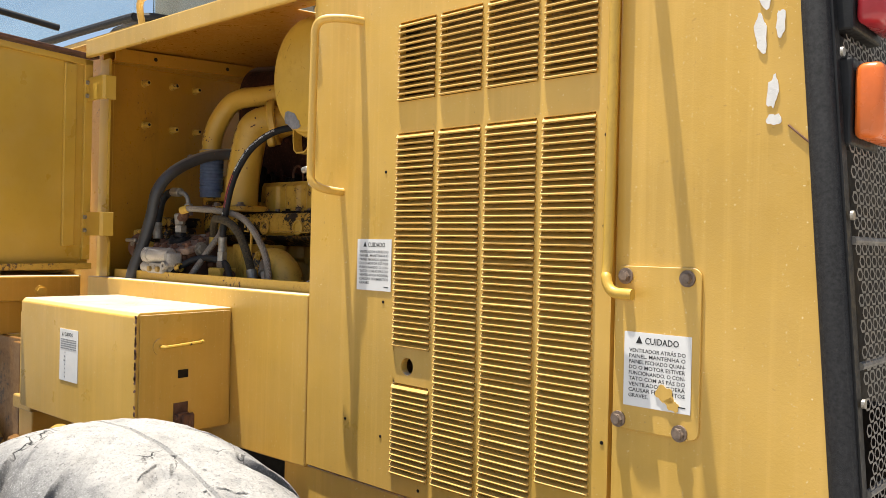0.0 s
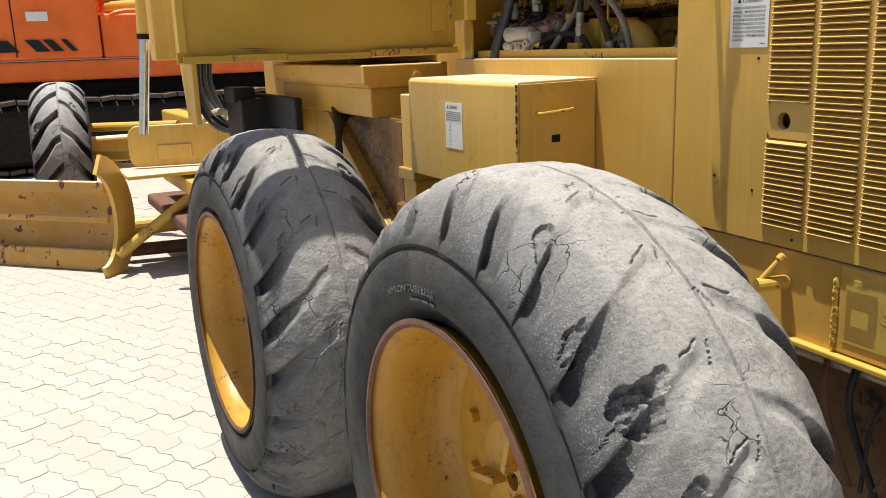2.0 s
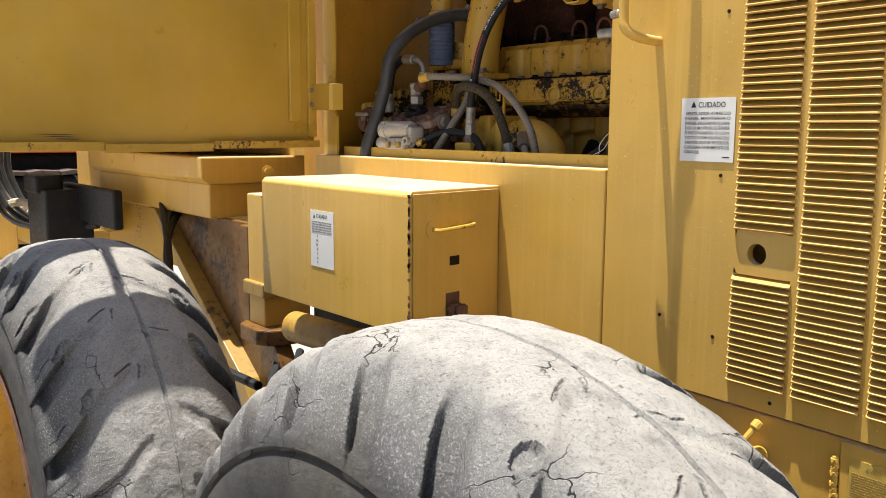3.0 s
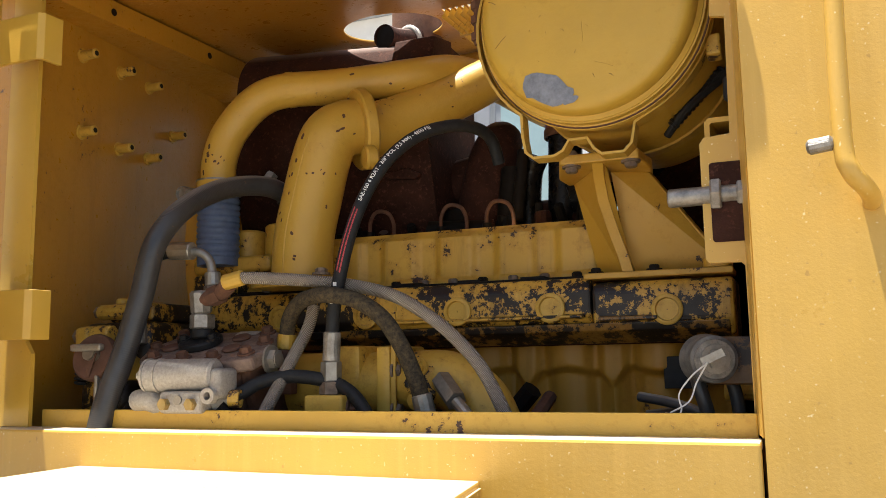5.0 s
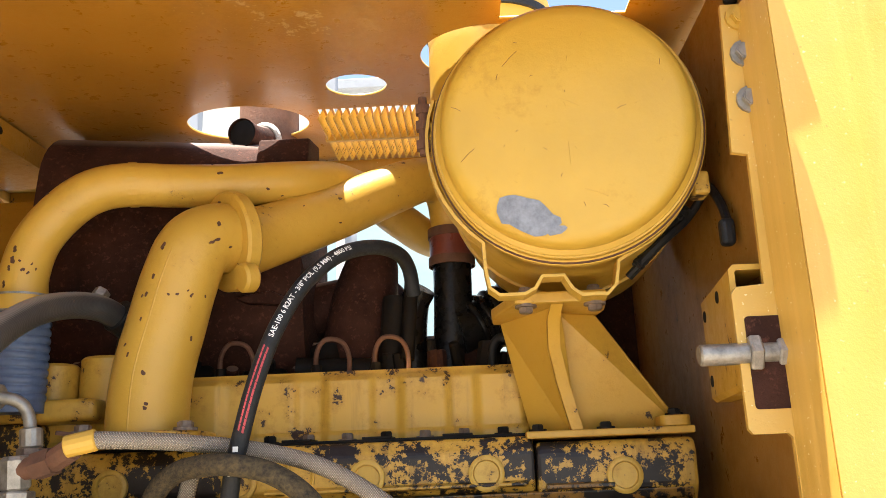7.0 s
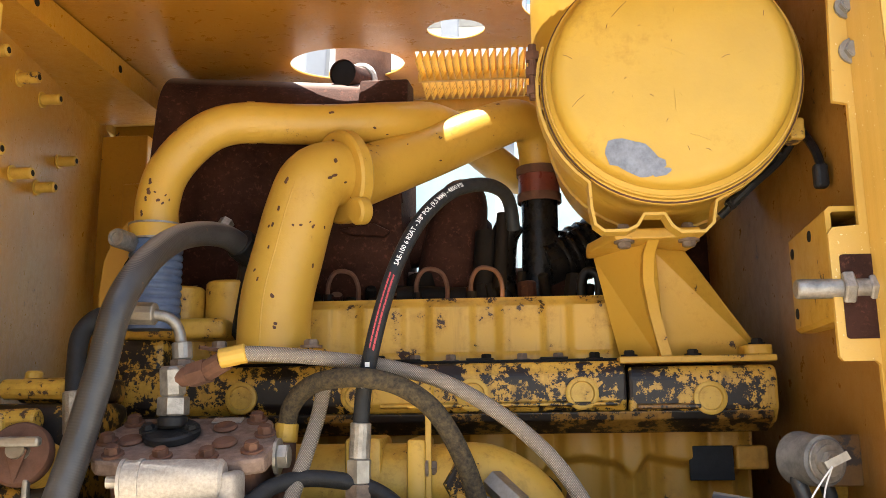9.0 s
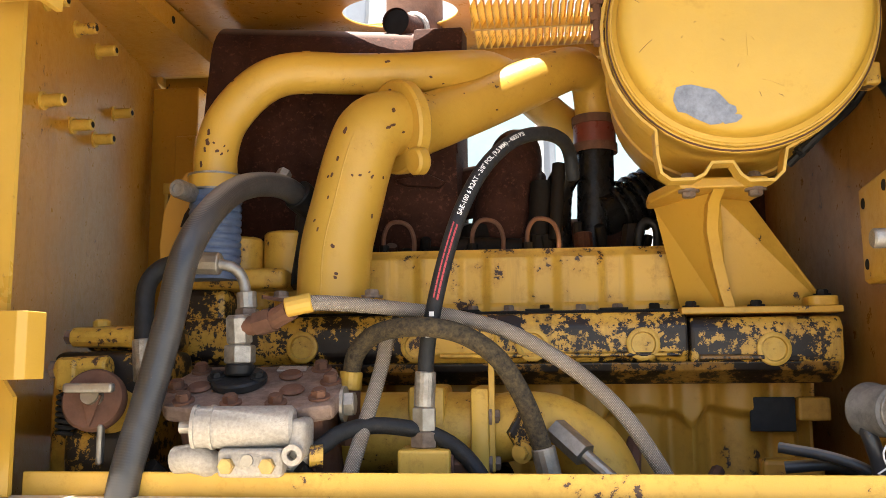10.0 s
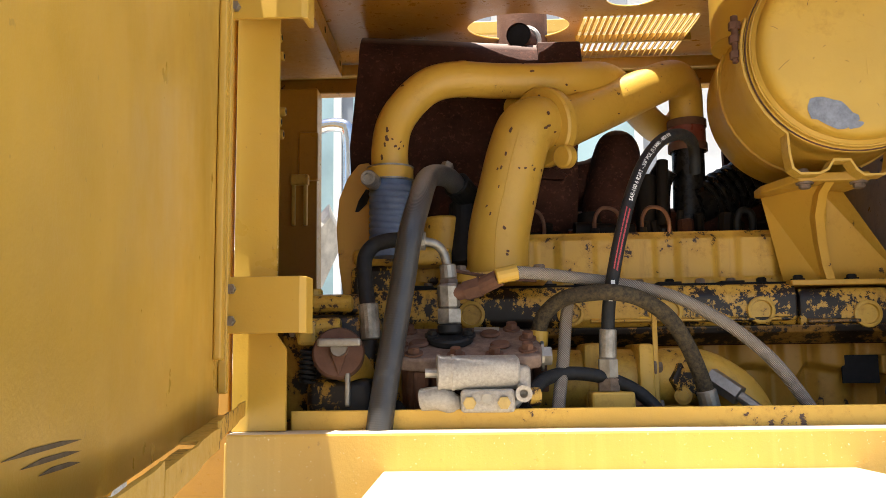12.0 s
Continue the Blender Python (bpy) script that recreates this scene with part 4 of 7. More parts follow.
        rings.append([Vector((r * ca, y, r * sa)) for y, r in row])
    rings.append(rings[0])
    loops(m, rings, False, False)
    bmesh.ops.remove_doubles(m, verts=m.verts, dist=1e-6)
    bmesh.ops.recalc_face_normals(m, faces=m.faces)
    return m


def wheel(parent, at, tyre_mesh, rim_r=0.345, half=0.203, spin=0.0):
    """Hub disc carrying the tyre, the rim and its nuts."""
    disc = lathe([(-0.03, 0.265), (-0.022, 0.27), (-0.02, 0.13), (-0.055, 0.12), (-0.06, 0.02), (0.02, 0.02), (0.02, 0.265)], (0, 0, 0), (0, 1, 0), 48)
    w = part("wheel", disc, M_RIM, parent, "", True)
    w.location = at
    w.rotation_euler = (0, spin, 0)
    t = new("tyre", tyre_mesh)
    t.parent = w
    t["label"] = "worn dusty black tyre with torn tread bars"
    h = half
    rim = lathe([(-h * 0.99, rim_r - 0.008), (-h * 1.0, rim_r + 0.002), (-h * 0.97, rim_r + 0.004), (-h * 0.93, rim_r - 0.004), (-h * 0.8, rim_r - 0.018), (-h * 0.55, rim_r - 0.024), (-h * 0.3, rim_r - 0.03), (-h * 0.16, rim_r - 0.05), (-h * 0.12, rim_r - 0.075), (0.03, 0.262), (0.03, rim_r - 0.03), (h * 0.9, rim_r - 0.02), (h * 0.95, rim_r - 0.004)], (0, 0, 0), (0, 1, 0), 72, cap=False)
    part("rim", rim, M_RIM, w, "yellow rim with rusty chips", True)
    part("rim_flange", lathe([(-h * 1.005, rim_r - 0.01), (-h * 1.03, rim_r - 0.002), (-h * 1.02, rim_r + 0.008), (-h * 0.99, rim_r + 0.006)], (0, 0, 0), (0, 1, 0), 72, closed=True), M_RUST, w, "rusty rim edge", True)
    for k in range(10):
        a = 2 * math.pi * k / 10
        part("wheel_nut", hexbolt((0.2 * math.cos(a), -0.0235, 0.2 * math.sin(a)), (0, -1, 0), 0.017, 0.022), M_RIM, w)
    for k in range(3):
        a = 2 * math.pi * k / 3 + 0.5
        part("hub_rib", moved(box(0.03, 0.12, -0.09, -0.055, -0.008, 0.008, 0.003), Matrix.Rotation(a, 4, "Y")), M_RIM, w)
    return w


tm = mesh_of("tyre", tyre(R=0.618, half=0.217, inner_half=0.217, low=0.115), M_TYRE, True)
tm_dark = mesh_of("tyre", tyre(inner_half=0.203, seed=3), M_TYRE_DARK, True)
rear_wheel = wheel(grader, (0.38, -0.688, 0.545), tm, half=0.217, spin=0.3)
wheel(grader, (-0.938, -0.792, 0.552), tm_dark, spin=1.9)
part("tandem_case", box(-1.0, 0.5, -0.46, -0.26, 0.36, 0.6, 0.03), M_SHADED, grader)

# ---- writing ----
def words(text, size, align="LEFT"):
    """Lettering as a flat mesh in the x-z plane, facing -y."""
    cu = bpy.data.curves.new("text", "FONT")
    cu.body, cu.size, cu.align_x, cu.resolution_u, cu.offset = text, size, align, 2, 0.016 * size
    ob = bpy.data.objects.new("text", cu)
    me = bpy.data.meshes.new_from_object(ob)
    bpy.data.objects.remove(ob)
    m = bmesh.new()
    m.from_mesh(me)
    bpy.data.meshes.remove(me)
    return m


def line_of(text, x, z, width, height, y):
    """A line of lettering fitted to a width and height."""
    m = words(text, 1.0)
    xs_ = [v.co.x for v in m.verts]
    sx = width / (max(xs_) - min(xs_)) if width else height / 0.7
    x0 = min(xs_)
    for v in m.verts:
        v.co = Vector((x + (v.co.x - x0) * sx, y, z + v.co.y * height / 0.7))
    return m


def ring_words(text, r, a0, a1, height, y, parent, mat, name):
    """Raised lettering that runs round a tyre's sidewall, read from outside."""
    m = words(text, 1.0)
    xs_ = [v.co.x for v in m.verts]
    lo, hi = min(xs_), max(xs_)
    for v in m.verts:
        a = a0 + (a1 - a0) * (v.co.x - lo) / (hi - lo)
        q = r + v.co.y * height / 0.7
        v.co = Vector((q * math.cos(a), y - 0.05 * (0.405 - q), q * math.sin(a)))
    face = bmesh.ops.extrude_face_region(m, geom=m.faces[:])
    bmesh.ops.translate(m, vec=(0, 0.006, 0), verts=[e for e in face["geom"] if isinstance(e, bmesh.types.BMVert)])
    ob = part(name, m, mat, parent)
    ob.matrix_basis = Matrix.Rotation(-0.3, 4, "Y")
    return ob


M_RAISED = plain("raised_rubber", (0.075, 0.075, 0.078), 0.5, 0, 0.3, 50, 0.1)
ring_words("NYLON TUBELESS", 0.405, radians(116), radians(88), 0.013, -0.2275, rear_wheel, M_RAISED, "raised_wording")
for k, (a0, a1) in enumerate(((103, 97), (96.4, 92), (91.3, 88.5))):
    bar = bmesh.new()
    loops(bar, [[Vector((r * math.cos(radians(a)), y, r * math.sin(radians(a)))) for r, y in ((0.388, -0.2195), (0.388, -0.2235), (0.393, -0.2235), (0.393, -0.2195))] for a in (a0, (a0 + a1) / 2, a1)])
    part("raised_bar", bar, M_RAISED, rear_wheel).matrix_basis = Matrix.Rotation(-0.3, 4, "Y")

WARN = ("VENTILADOR ATRÁS DO", "PAINEL. MANTENHA O", "PAINEL FECHADO QUAN-", "DO O MOTOR ESTIVER", "FUNCIONANDO. O CON-", "TATO COM AS PÁS DO", "VENTILADOR PODERÁ", "CAUSAR FERIMENTOS", "GRAVES.")


def warning_sticker(x0, x1, z0, z1, y, parent, label, leaning=True):
    f = lean if leaning else (lambda b: b)
    st = part("sticker", f(box(x0, x1, y - 0.0008, y, z0, z1, 0)), M_PAPER, parent, label)
    w, h = x1 - x0, z1 - z0
    yy = y - 0.0011
    part("heading", f(line_of("CUIDADO", x0 + 0.32 * w, z1 - 0.15 * h, 0.5 * w, 0.085 * h, yy)), M_INK, st)
    part("warning_triangle", f(prism([(x0 + 0.18 * w, z1 - 0.15 * h), (x0 + 0.28 * w, z1 - 0.15 * h), (x0 + 0.23 * w, z1 - 0.05 * h)], "y", yy, yy + 0.0003)), M_INK, st)
    tx = bmesh.new()
    for k, s in enumerate(WARN):
        join(tx, line_of(s, x0 + 0.08 * w, z1 - (0.27 + 0.076 * k) * h, (0.84 if k < 8 else 0.3) * w, 0.05 * h, yy))
    part("wording", f(tx), M_INK, st)
    part("small_print", f(box(x0 + 0.8 * w, x0 + 0.93 * w, yy, yy + 0.0003, z0 + 0.07 * h, z0 + 0.085 * h, 0)), M_INK, st)
    return st


warning_sticker(0.183, 0.3, 1.354, 1.47, -0.001, side_panel, "white warning sticker with black lettering")
warning_sticker(0.912, 1.036, 1.198, 1.322, -0.0175, rear_panel, "white warning sticker, torn near its foot")
flake(0.99, 1.225, 0.014, 0.016, 21, -0.0192, M_YELLOW, "torn_patch", rear_panel)
flake(1.004, 1.21, 0.012, 0.010, 22, -0.0192, M_YELLOW, "torn_patch", rear_panel)

# faded instruction plate on the rail
M_FADED = plain("faded_plate", (0.58, 0.39, 0.075), 0.6, 0, 0.15, 20, 0.05)
M_FADEINK = plain("faded_ink", (0.40, 0.255, 0.065), 0.7, 0, 0.3, 60, 0)
ip = part("instruction_plate", lean(box(0.548, 0.765, 0.0022, 0.0035, 0.742, 0.882, 0)), M_FADED, rail, "faded yellow instruction plate with fine print")
part("plate_heading", lean(line_of("AVISO", 0.575, 0.866, 0.026, 0.008, 0.0018)), M_FADEINK, ip)
part("plate_heading", lean(line_of("NOTICE", 0.708, 0.866, 0.036, 0.009, 0.0018)), M_FADEINK, ip)
pb = bmesh.new()
rnd = random.Random(12)
for side_x, w in ((0.552, 0.075), (0.682, 0.078)):
    for k in range(26):
        z = 0.858 - k * 0.0042
        if 8 < k < 18:
            box(side_x, side_x + 0.012, 0.0016, 0.002, z, z + 0.0016, 0, bm=pb)
            box(side_x + w - 0.02, side_x + w, 0.0016, 0.002, z, z + 0.0016, 0, bm=pb)
        else:
            x = side_x
            while x < side_x + w - 0.004:
                e = min(side_x + w, x + rnd.uniform(0.006, 0.018))
                box(x, e, 0.0016, 0.002, z, z + 0.0011, 0, bm=pb)
                x = e + 0.0016
part("fine_print", lean(pb), M_FADEINK, ip)["kind"] = "stuff"
for pts in (((0.634, 0.842), (0.640, 0.828), (0.652, 0.826), (0.655, 0.842)), ((0.646, 0.846), (0.646, 0.826)), ((0.664, 0.845), (0.664, 0.828), (0.672, 0.826)), ((0.634, 0.812), (0.645, 0.806), (0.655, 0.812), (0.664, 0.808)), ((0.655, 0.815), (0.668, 0.813), (0.676, 0.806), (0.668, 0.80), (0.657, 0.806)), ((0.638, 0.80), (0.642, 0.792)), ((0.664, 0.79), (0.668, 0.784))):
    part("diagram_line", lean(sweep([(x, 0.0019, z) for x, z in pts], 0.0005, 4)), M_FADEINK, ip)

# ---- tool box hung on the front plate ----
def skew(bm):
    """The box's end stands a little askew."""
    for v in bm.verts:
        if v.co.x > -0.6:
            v.co.x -= 0.137 * (v.co.y + 0.302)
    return bm


tb = thing("tool_box", "dusty yellow steel tool box bolted beside the wheels", "tool box")
body = bmesh.new()
prism([(-0.302, 0.962), (-0.302, 1.268), (-0.292, 1.279), (-0.003, 1.279), (-0.003, 0.962)], "x", -0.95, -0.283, 0.003, bm=body)
part("body", skew(body), M_YELLOW, tb, "streaked yellow box shell")
bd = part("end_door", skew(prism([(-0.292, 0.966), (-0.292, 1.272), (-0.012, 1.272), (-0.012, 1.02), (-0.02, 0.99), (-0.05, 0.966)], "x", -0.2825, -0.279, 0.001)), M_YELLOW, tb)
part("pull_handle", skew(sweep(smooth_path([(-0.279, -0.235, 1.192), (-0.262, -0.232, 1.192), (-0.258, -0.215, 1.192), (-0.258, -0.13, 1.196), (-0.262, -0.112, 1.197), (-0.279, -0.11, 1.197)], 4), 0.0045, 8)), M_YELLOW_WORN, bd, "", True)
part("handle_plate", skew(rod((-0.2795, -0.235, 1.192), (-0.276, -0.235, 1.192), 0.02, 16)), M_YELLOW, bd)
part("keyhole", skew(box(-0.2792, -0.2782, -0.178, -0.146, 1.107, 1.128, 0.0002)), M_DARK, bd)
part("hasp_recess", skew(box(-0.2792, -0.2782, -0.19, -0.145, 0.978, 1.045, 0.0002)), M_RUST, bd)
hs = box(-0.278, -0.262, -0.185, -0.15, 0.985, 1.02, 0.003)
box(-0.262, -0.252, -0.175, -0.14, 0.93, 1.016, 0.003, bm=hs)
rod((-0.27, -0.19, 1.01), (-0.27, -0.135, 1.01), 0.006, 10, bm=hs)
rod((-0.248, -0.158, 0.92), (-0.255, -0.158, 1.0), 0.004, 8, bm=hs)
rod((-0.248, -0.148, 0.92), (-0.255, -0.148, 1.0), 0.004, 8, bm=hs)
part("hasp", skew(hs), M_RUST, bd, "rusty over-centre latch")
bs = part("sticker", box(-0.69, -0.583, -0.3032, -0.3022, 1.07, 1.21, 0), M_PAPER, tb, "worn white sticker with black lettering")
part("heading", line_of("CUIDADO", -0.662, 1.192, 0.05, 0.009, -0.3036), M_INK, bs)
part("warning_triangle", prism([(-0.676, 1.191), (-0.668, 1.191), (-0.672, 1.203)], "y", -0.3037, -0.3034), M_INK, bs)
M_GREYINK = plain("faded_grey_ink", (0.33, 0.33, 0.33), 0.6, 0, 0.3, 60, 0.0)
fpb = bmesh.new()
for k in range(5):
    x = -0.684
    while x < -0.595:
        e = min(-0.592, x + rnd.uniform(0.008, 0.02))
        box(x, e, -0.3037, -0.3034, 1.18 - k * 0.006, 1.1833 - k * 0.006, 0, bm=fpb)
        x = e + 0.002
for k in range(7):
    box(-0.662 + rnd.uniform(-0.004, 0.004), -0.655, -0.3037, -0.3034, 1.145 - k * 0.011, 1.149 - k * 0.011, 0, bm=fpb)
part("fine_print", fpb, M_GREYINK, bs)["kind"] = "stuff"
rnd = random.Random(9)
for k in range(34):
    z = rnd.uniform(0.97, 1.27)
    flake(-0.2815, z, 0.003 + rnd.random() * 0.003, 0.003 + rnd.random() * 0.005, 100 + k, -0.3028, M_RUST, "rust_chip", tb, "y", False)

# ---- the engine ----
engine = thing("diesel_engine", "oil-stained yellow six-cylinder diesel engine in the open bay", "engine")
def cast_face(x0, x1, z0, z1, depth, back, nx=150, nz=24):
    """A cast wall whose front follows depth(x, z), closed at the back."""
    m = bmesh.new()
    rows = [[m.verts.new((x0 + (x1 - x0) * i / nx, depth(x0 + (x1 - x0) * i / nx, z0 + (z1 - z0) * k / nz), z0 + (z1 - z0) * k / nz)) for i in range(nx + 1)] for k in range(nz + 1)]
    for a, b in zip(rows, rows[1:]):
        for i in range(nx):
            m.faces.new((a[i], a[i + 1], b[i + 1], b[i]))
    rim = [v for v in rows[0]] + [r[-1] for r in rows[1:-1]] + rows[-1][::-1] + [r[0] for r in rows[-2:0:-1]]
    far = [m.verts.new((v.co.x, back, v.co.z)) for v in rim]
    for i in range(len(rim)):
        j = (i + 1) % len(rim)
        m.faces.new((rim[j], rim[i], far[i], far[j]))
    bmesh.ops.recalc_face_normals(m, faces=m.faces)
    return m


def ease(a, b, x):
    t = max(0.0, min(1.0, (x - a) / (b - a)))
    return t * t * (3 - 2 * t)


def block_front(x, z):
    """Rounded liner panels parted by upright ribs, under a ledge with a wavy lower edge."""
    u = (x + 0.243) / 0.148
    w = abs(u - round(u)) * 0.148
    groove = ease(0.012, 0.03, w) * (1 - ease(0.03, 0.05, w))
    edge = 1.405 - 0.022 * (1 - ease(0.0, 0.026, w)) + 0.004 * math.sin(u * 9)
    ledge = ease(edge - 0.01, edge + 0.006, z)
    return 0.446 - 0.01 * ease(0.03, 0.074, w) + 0.012 * groove - 0.012 * (1 - ease(0.0, 0.014, w)) * (1 - ledge) - 0.019 * ledge + 0.002 * noise.noise(Vector((x * 9, z * 9, 2)))


block = part("block", cast_face(-1.0, -0.06, 1.05, 1.446, block_front, 0.85, 240, 130), M_BLOCK, engine, "dull yellow engine block with cast ribs", True)
part("block_seam", box(-0.98, -0.065, 0.40, 0.44, 1.4462, 1.452, 0.001), M_MUFFLER, block)
part("nameplate", box(-0.16, -0.094, 0.419, 0.4235, 1.374, 1.425, 0.001), M_BLACK, block)
part("block_lug", box(-0.092, -0.045, 0.41, 0.44, 1.39, 1.425, 0.004), M_BLOCK, block)
part("block_step", box(-0.15, -0.06, 0.405, 0.44, 1.28, 1.335, 0.008, 3), M_BLOCK, block)
part("step_hole", rod((-0.085, 0.4045, 1.325), (-0.085, 0.41, 1.325), 0.006, 12), M_DARK, block)
# long oily side rail with round core plugs
rail_e = part("fuel_housing", prism([(0.36, 1.478), (0.347, 1.492), (0.345, 1.532), (0.356, 1.552), (0.5, 1.556), (0.5, 1.452), (0.39, 1.452)], "x", -1.02, -0.258, 0.004), M_OILY, engine, "oil-blackened yellow side rail with peeling paint")
part("rear_housing", prism([(0.362, 1.46), (0.345, 1.48), (0.343, 1.528), (0.352, 1.543), (0.5, 1.546), (0.5, 1.452), (0.39, 1.45)], "x", -0.2555, -0.042, 0.006), M_OILY, engine, "oil-blackened yellow rear housing")
part("rail_skirt", prism([(0.346, 1.478), (0.351, 1.466), (0.386, 1.447), (0.395, 1.45), (0.36, 1.48)], "x", -1.01, -0.05, 0.002), M_SOAKED, rail_e, "oil-soaked black lower flange")
for x in (-0.83, -0.655, -0.483, -0.323, -0.14):
    c = lathe([(0.0, 0.024), (-0.006, 0.024), (-0.008, 0.021), (-0.008, 0.018), (-0.003, 0.0165), (-0.003, 0.001), (0.006, 0.001), (0.006, 0.024)], (x, 0.346, 1.505 if x < -0.2 else 1.496), (0, 1, 0), 28)
    part("core_plug", c, M_ENGINE, rail_e, "", True)
part("rail_ledge", prism([(0.338, 1.488), (0.338, 1.4915), (0.349, 1.495), (0.349, 1.486)], "x", -0.62, -0.27, 0.001), M_OILY, rail_e)
part("rail_ledge", prism([(0.336, 1.482), (0.336, 1.487), (0.349, 1.49), (0.349, 1.48)], "x", -0.245, -0.155, 0.001), M_SOAKED, rail_e)


def head_front(x, z):
    """The head's port bulges with bolt channels between them."""
    u = (x + 0.463) / 0.112
    w = abs(u - round(u)) * 0.112
    top = ease(1.645, 1.662, z)
    return 0.438 - 0.009 * ease(0.012, 0.03, w) * (1 - top) + 0.010 * top - 0.006 * (1 - ease(1.566, 1.574, z)) + 0.0015 * noise.noise(Vector((x * 14, z * 20, 5)))


hd = part("cylinder_head", cast_face(-1.0, -0.236, 1.5575, 1.662, head_front, 0.62, 220, 26), M_HEAD, engine, "yellow cylinder head with chipped paint", True)
part("gasket", box(-1.0, -0.232, 0.372, 0.5, 1.5525, 1.5572, 0.001), M_DARK, engine)
rnd = random.Random(5)
for k in range(13):
    x = -0.967 + k * 0.056
    b = part("bolt", hexbolt((x, 0.418, 1.5575), (0, 0, 1), 0.009, 0.010), M_RUSTBOLT if k % 3 else M_DARK, hd)
    if k % 2:
        part("gasket_tab", box(x - 0.03, x + 0.012, 0.372, 0.42, 1.5572, 1.5605, 0.001), M_DARK, hd)
for x in (-0.71, -0.556, -0.462):
    part("fuel_line", sweep(smooth_path([(x - 0.026, 0.52, 1.66), (x - 0.026, 0.52, 1.70), (x - 0.012, 0.52, 1.722), (x + 0.014, 0.52, 1.718), (x + 0.026, 0.52, 1.695), (x + 0.026, 0.52, 1.66)], 5), 0.004, 8), M_RUST, hd, "", True)
    part("injector", rod((x - 0.026, 0.52, 1.655), (x - 0.026, 0.52, 1.682), 0.009, 8), M_DARK, hd)
part("lifting_loop", sweep(smooth_path([(-0.3, 0.52, 1.655), (-0.302, 0.52, 1.69), (-0.294, 0.52, 1.71), (-0.282, 0.52, 1.712), (-0.272, 0.52, 1.70), (-0.272, 0.52, 1.66)], 5), 0.0075, 10), M_BLACK, hd, "black lifting loop", True)

# pipes over the engine
pa = smooth_path([(-0.9729, 0.3445, 1.767), (-0.9739, 0.3445, 1.8085), (-0.9646, 0.3549, 1.8613), (-0.9325, 0.3653, 1.91), (-0.8942, 0.3756, 1.9411), (-0.8455, 0.386, 1.9525), (-0.7792, 0.4067, 1.9546), (-0.6973, 0.4274, 1.9587), (-0.6061, 0.4689, 1.9742), (-0.55, 0.52, 1.988), (-0.5, 0.6, 1.985), (-0.45, 0.68, 1.962), (-0.4, 0.74, 1.942), (-0.355, 0.78, 1.955), (-0.32, 0.79, 2.0)], 5)
pipe_a = part("water_pipe", sweep(pa, 0.0337, 24), M_PIPE, engine, "curved yellow coolant pipe", True)
part("pipe_clip", sweep(pa[25:27], 0.0348, 24, cap=False), M_PIPE, pipe_a)
def chips_on(path, radius, runs, parent, seed, mat, size=0.0035):
    """Ragged little spots of lost paint scattered over the front of a tube; runs gives (from, to, count) along it."""
    rnd = random.Random(seed)
    total = sum((b - a).length for a, b in zip(path, path[1:]))
    for lo, hi, n in runs:
        for _ in range(n):
            p, d = tube_at(path, total * rnd.uniform(lo, hi))
            side = d.cross(Vector((0, -1, 0))).normalized()
            face = side.cross(d).normalized()
            face = -face if face.y > 0 else face
            a = rnd.uniform(-1.2, 1.2)
            nrm = (math.cos(a) * face + math.sin(a) * side).normalized()
            u = nrm.cross(d).normalized()
            r0 = size * rnd.uniform(0.5, 1.5)
            m = bmesh.new()
            ring_ = []
            for k in range(11):
                b = 2 * math.pi * k / 11
                q = r0 * (1 + 0.35 * math.sin(2 * b + a * 5) + rnd.uniform(-0.2, 0.2))
                ring_.append(p + nrm * radius * 0.998 + q * (math.cos(b) * u + 1.3 * math.sin(b) * d))
            loops(m, [[v - nrm * 0.002 for v in ring_], [v + nrm * 0.0006 for v in ring_]])
            part("paint_chip", m, mat, parent)


def tube_at(path, run):
    """The place and direction at a run in metres along a path."""
    for a, b in zip(path, path[1:]):
        L = (b - a).length
        if run <= L:
            return a + (b - a) * (run / L), (b - a).normalized()
        run -= L
    return path[-1], (path[-1] - path[-2]).normalized()


chips_on(pa, 0.0337, ((0.02, 0.07, 9), (0.1, 0.6, 5)), pipe_a, 40, M_CHIP, 0.0026)
sleeve_b = part("blue_sleeve", sweep([(-0.972, 0.344, 1.61), (-0.972, 0.344, 1.7), (-0.973, 0.344, 1.752)], 0.0385, 28), M_BLUE, engine, "blue ribbed silicone hose sleeve", True)
for k in range(10):
    z = 1.632 + k * 0.0115
    part("sleeve_rib", lathe([(0.005 * math.cos(b), 0.0385 + 0.0022 * math.sin(b)) for b in [2 * math.pi * q / 8 for q in range(8)]], (-0.972, 0.344, z), (0.06, -0.05, 1), 28, closed=True), M_BLUE, sleeve_b, "", True)
part("hose_clamp", lathe([(-0.011, 0.0395), (0.011, 0.0395), (0.011, 0.042), (-0.011, 0.042)], (-0.973, 0.344, 1.761), (0, 0, 1), 32, closed=True), M_PIPE, sleeve_b, "yellow painted clamp band", True)
for dz in (-0.012, 0.012):
    part("clamp_edge", lathe([(-0.0015, 0.0395), (0.0015, 0.0395), (0.0015, 0.0432), (-0.0015, 0.0432)], (-0.973, 0.344, 1.761 + dz), (0, 0, 1), 32, closed=True), M_ZINC, sleeve_b, "", True)
cs = lathe([(0.0, 0.001), (0.0, 0.0085), (-0.004, 0.0085), (-0.004, 0.0125), (0.0, 0.0145), (0.04, 0.0145), (0.04, 0.001)], (-1.004, 0.275, 1.742), (0.12, 1, 0), 24)
part("clamp_screw", cs, M_ZINC, sleeve_b, "plated clamp bolt", True)
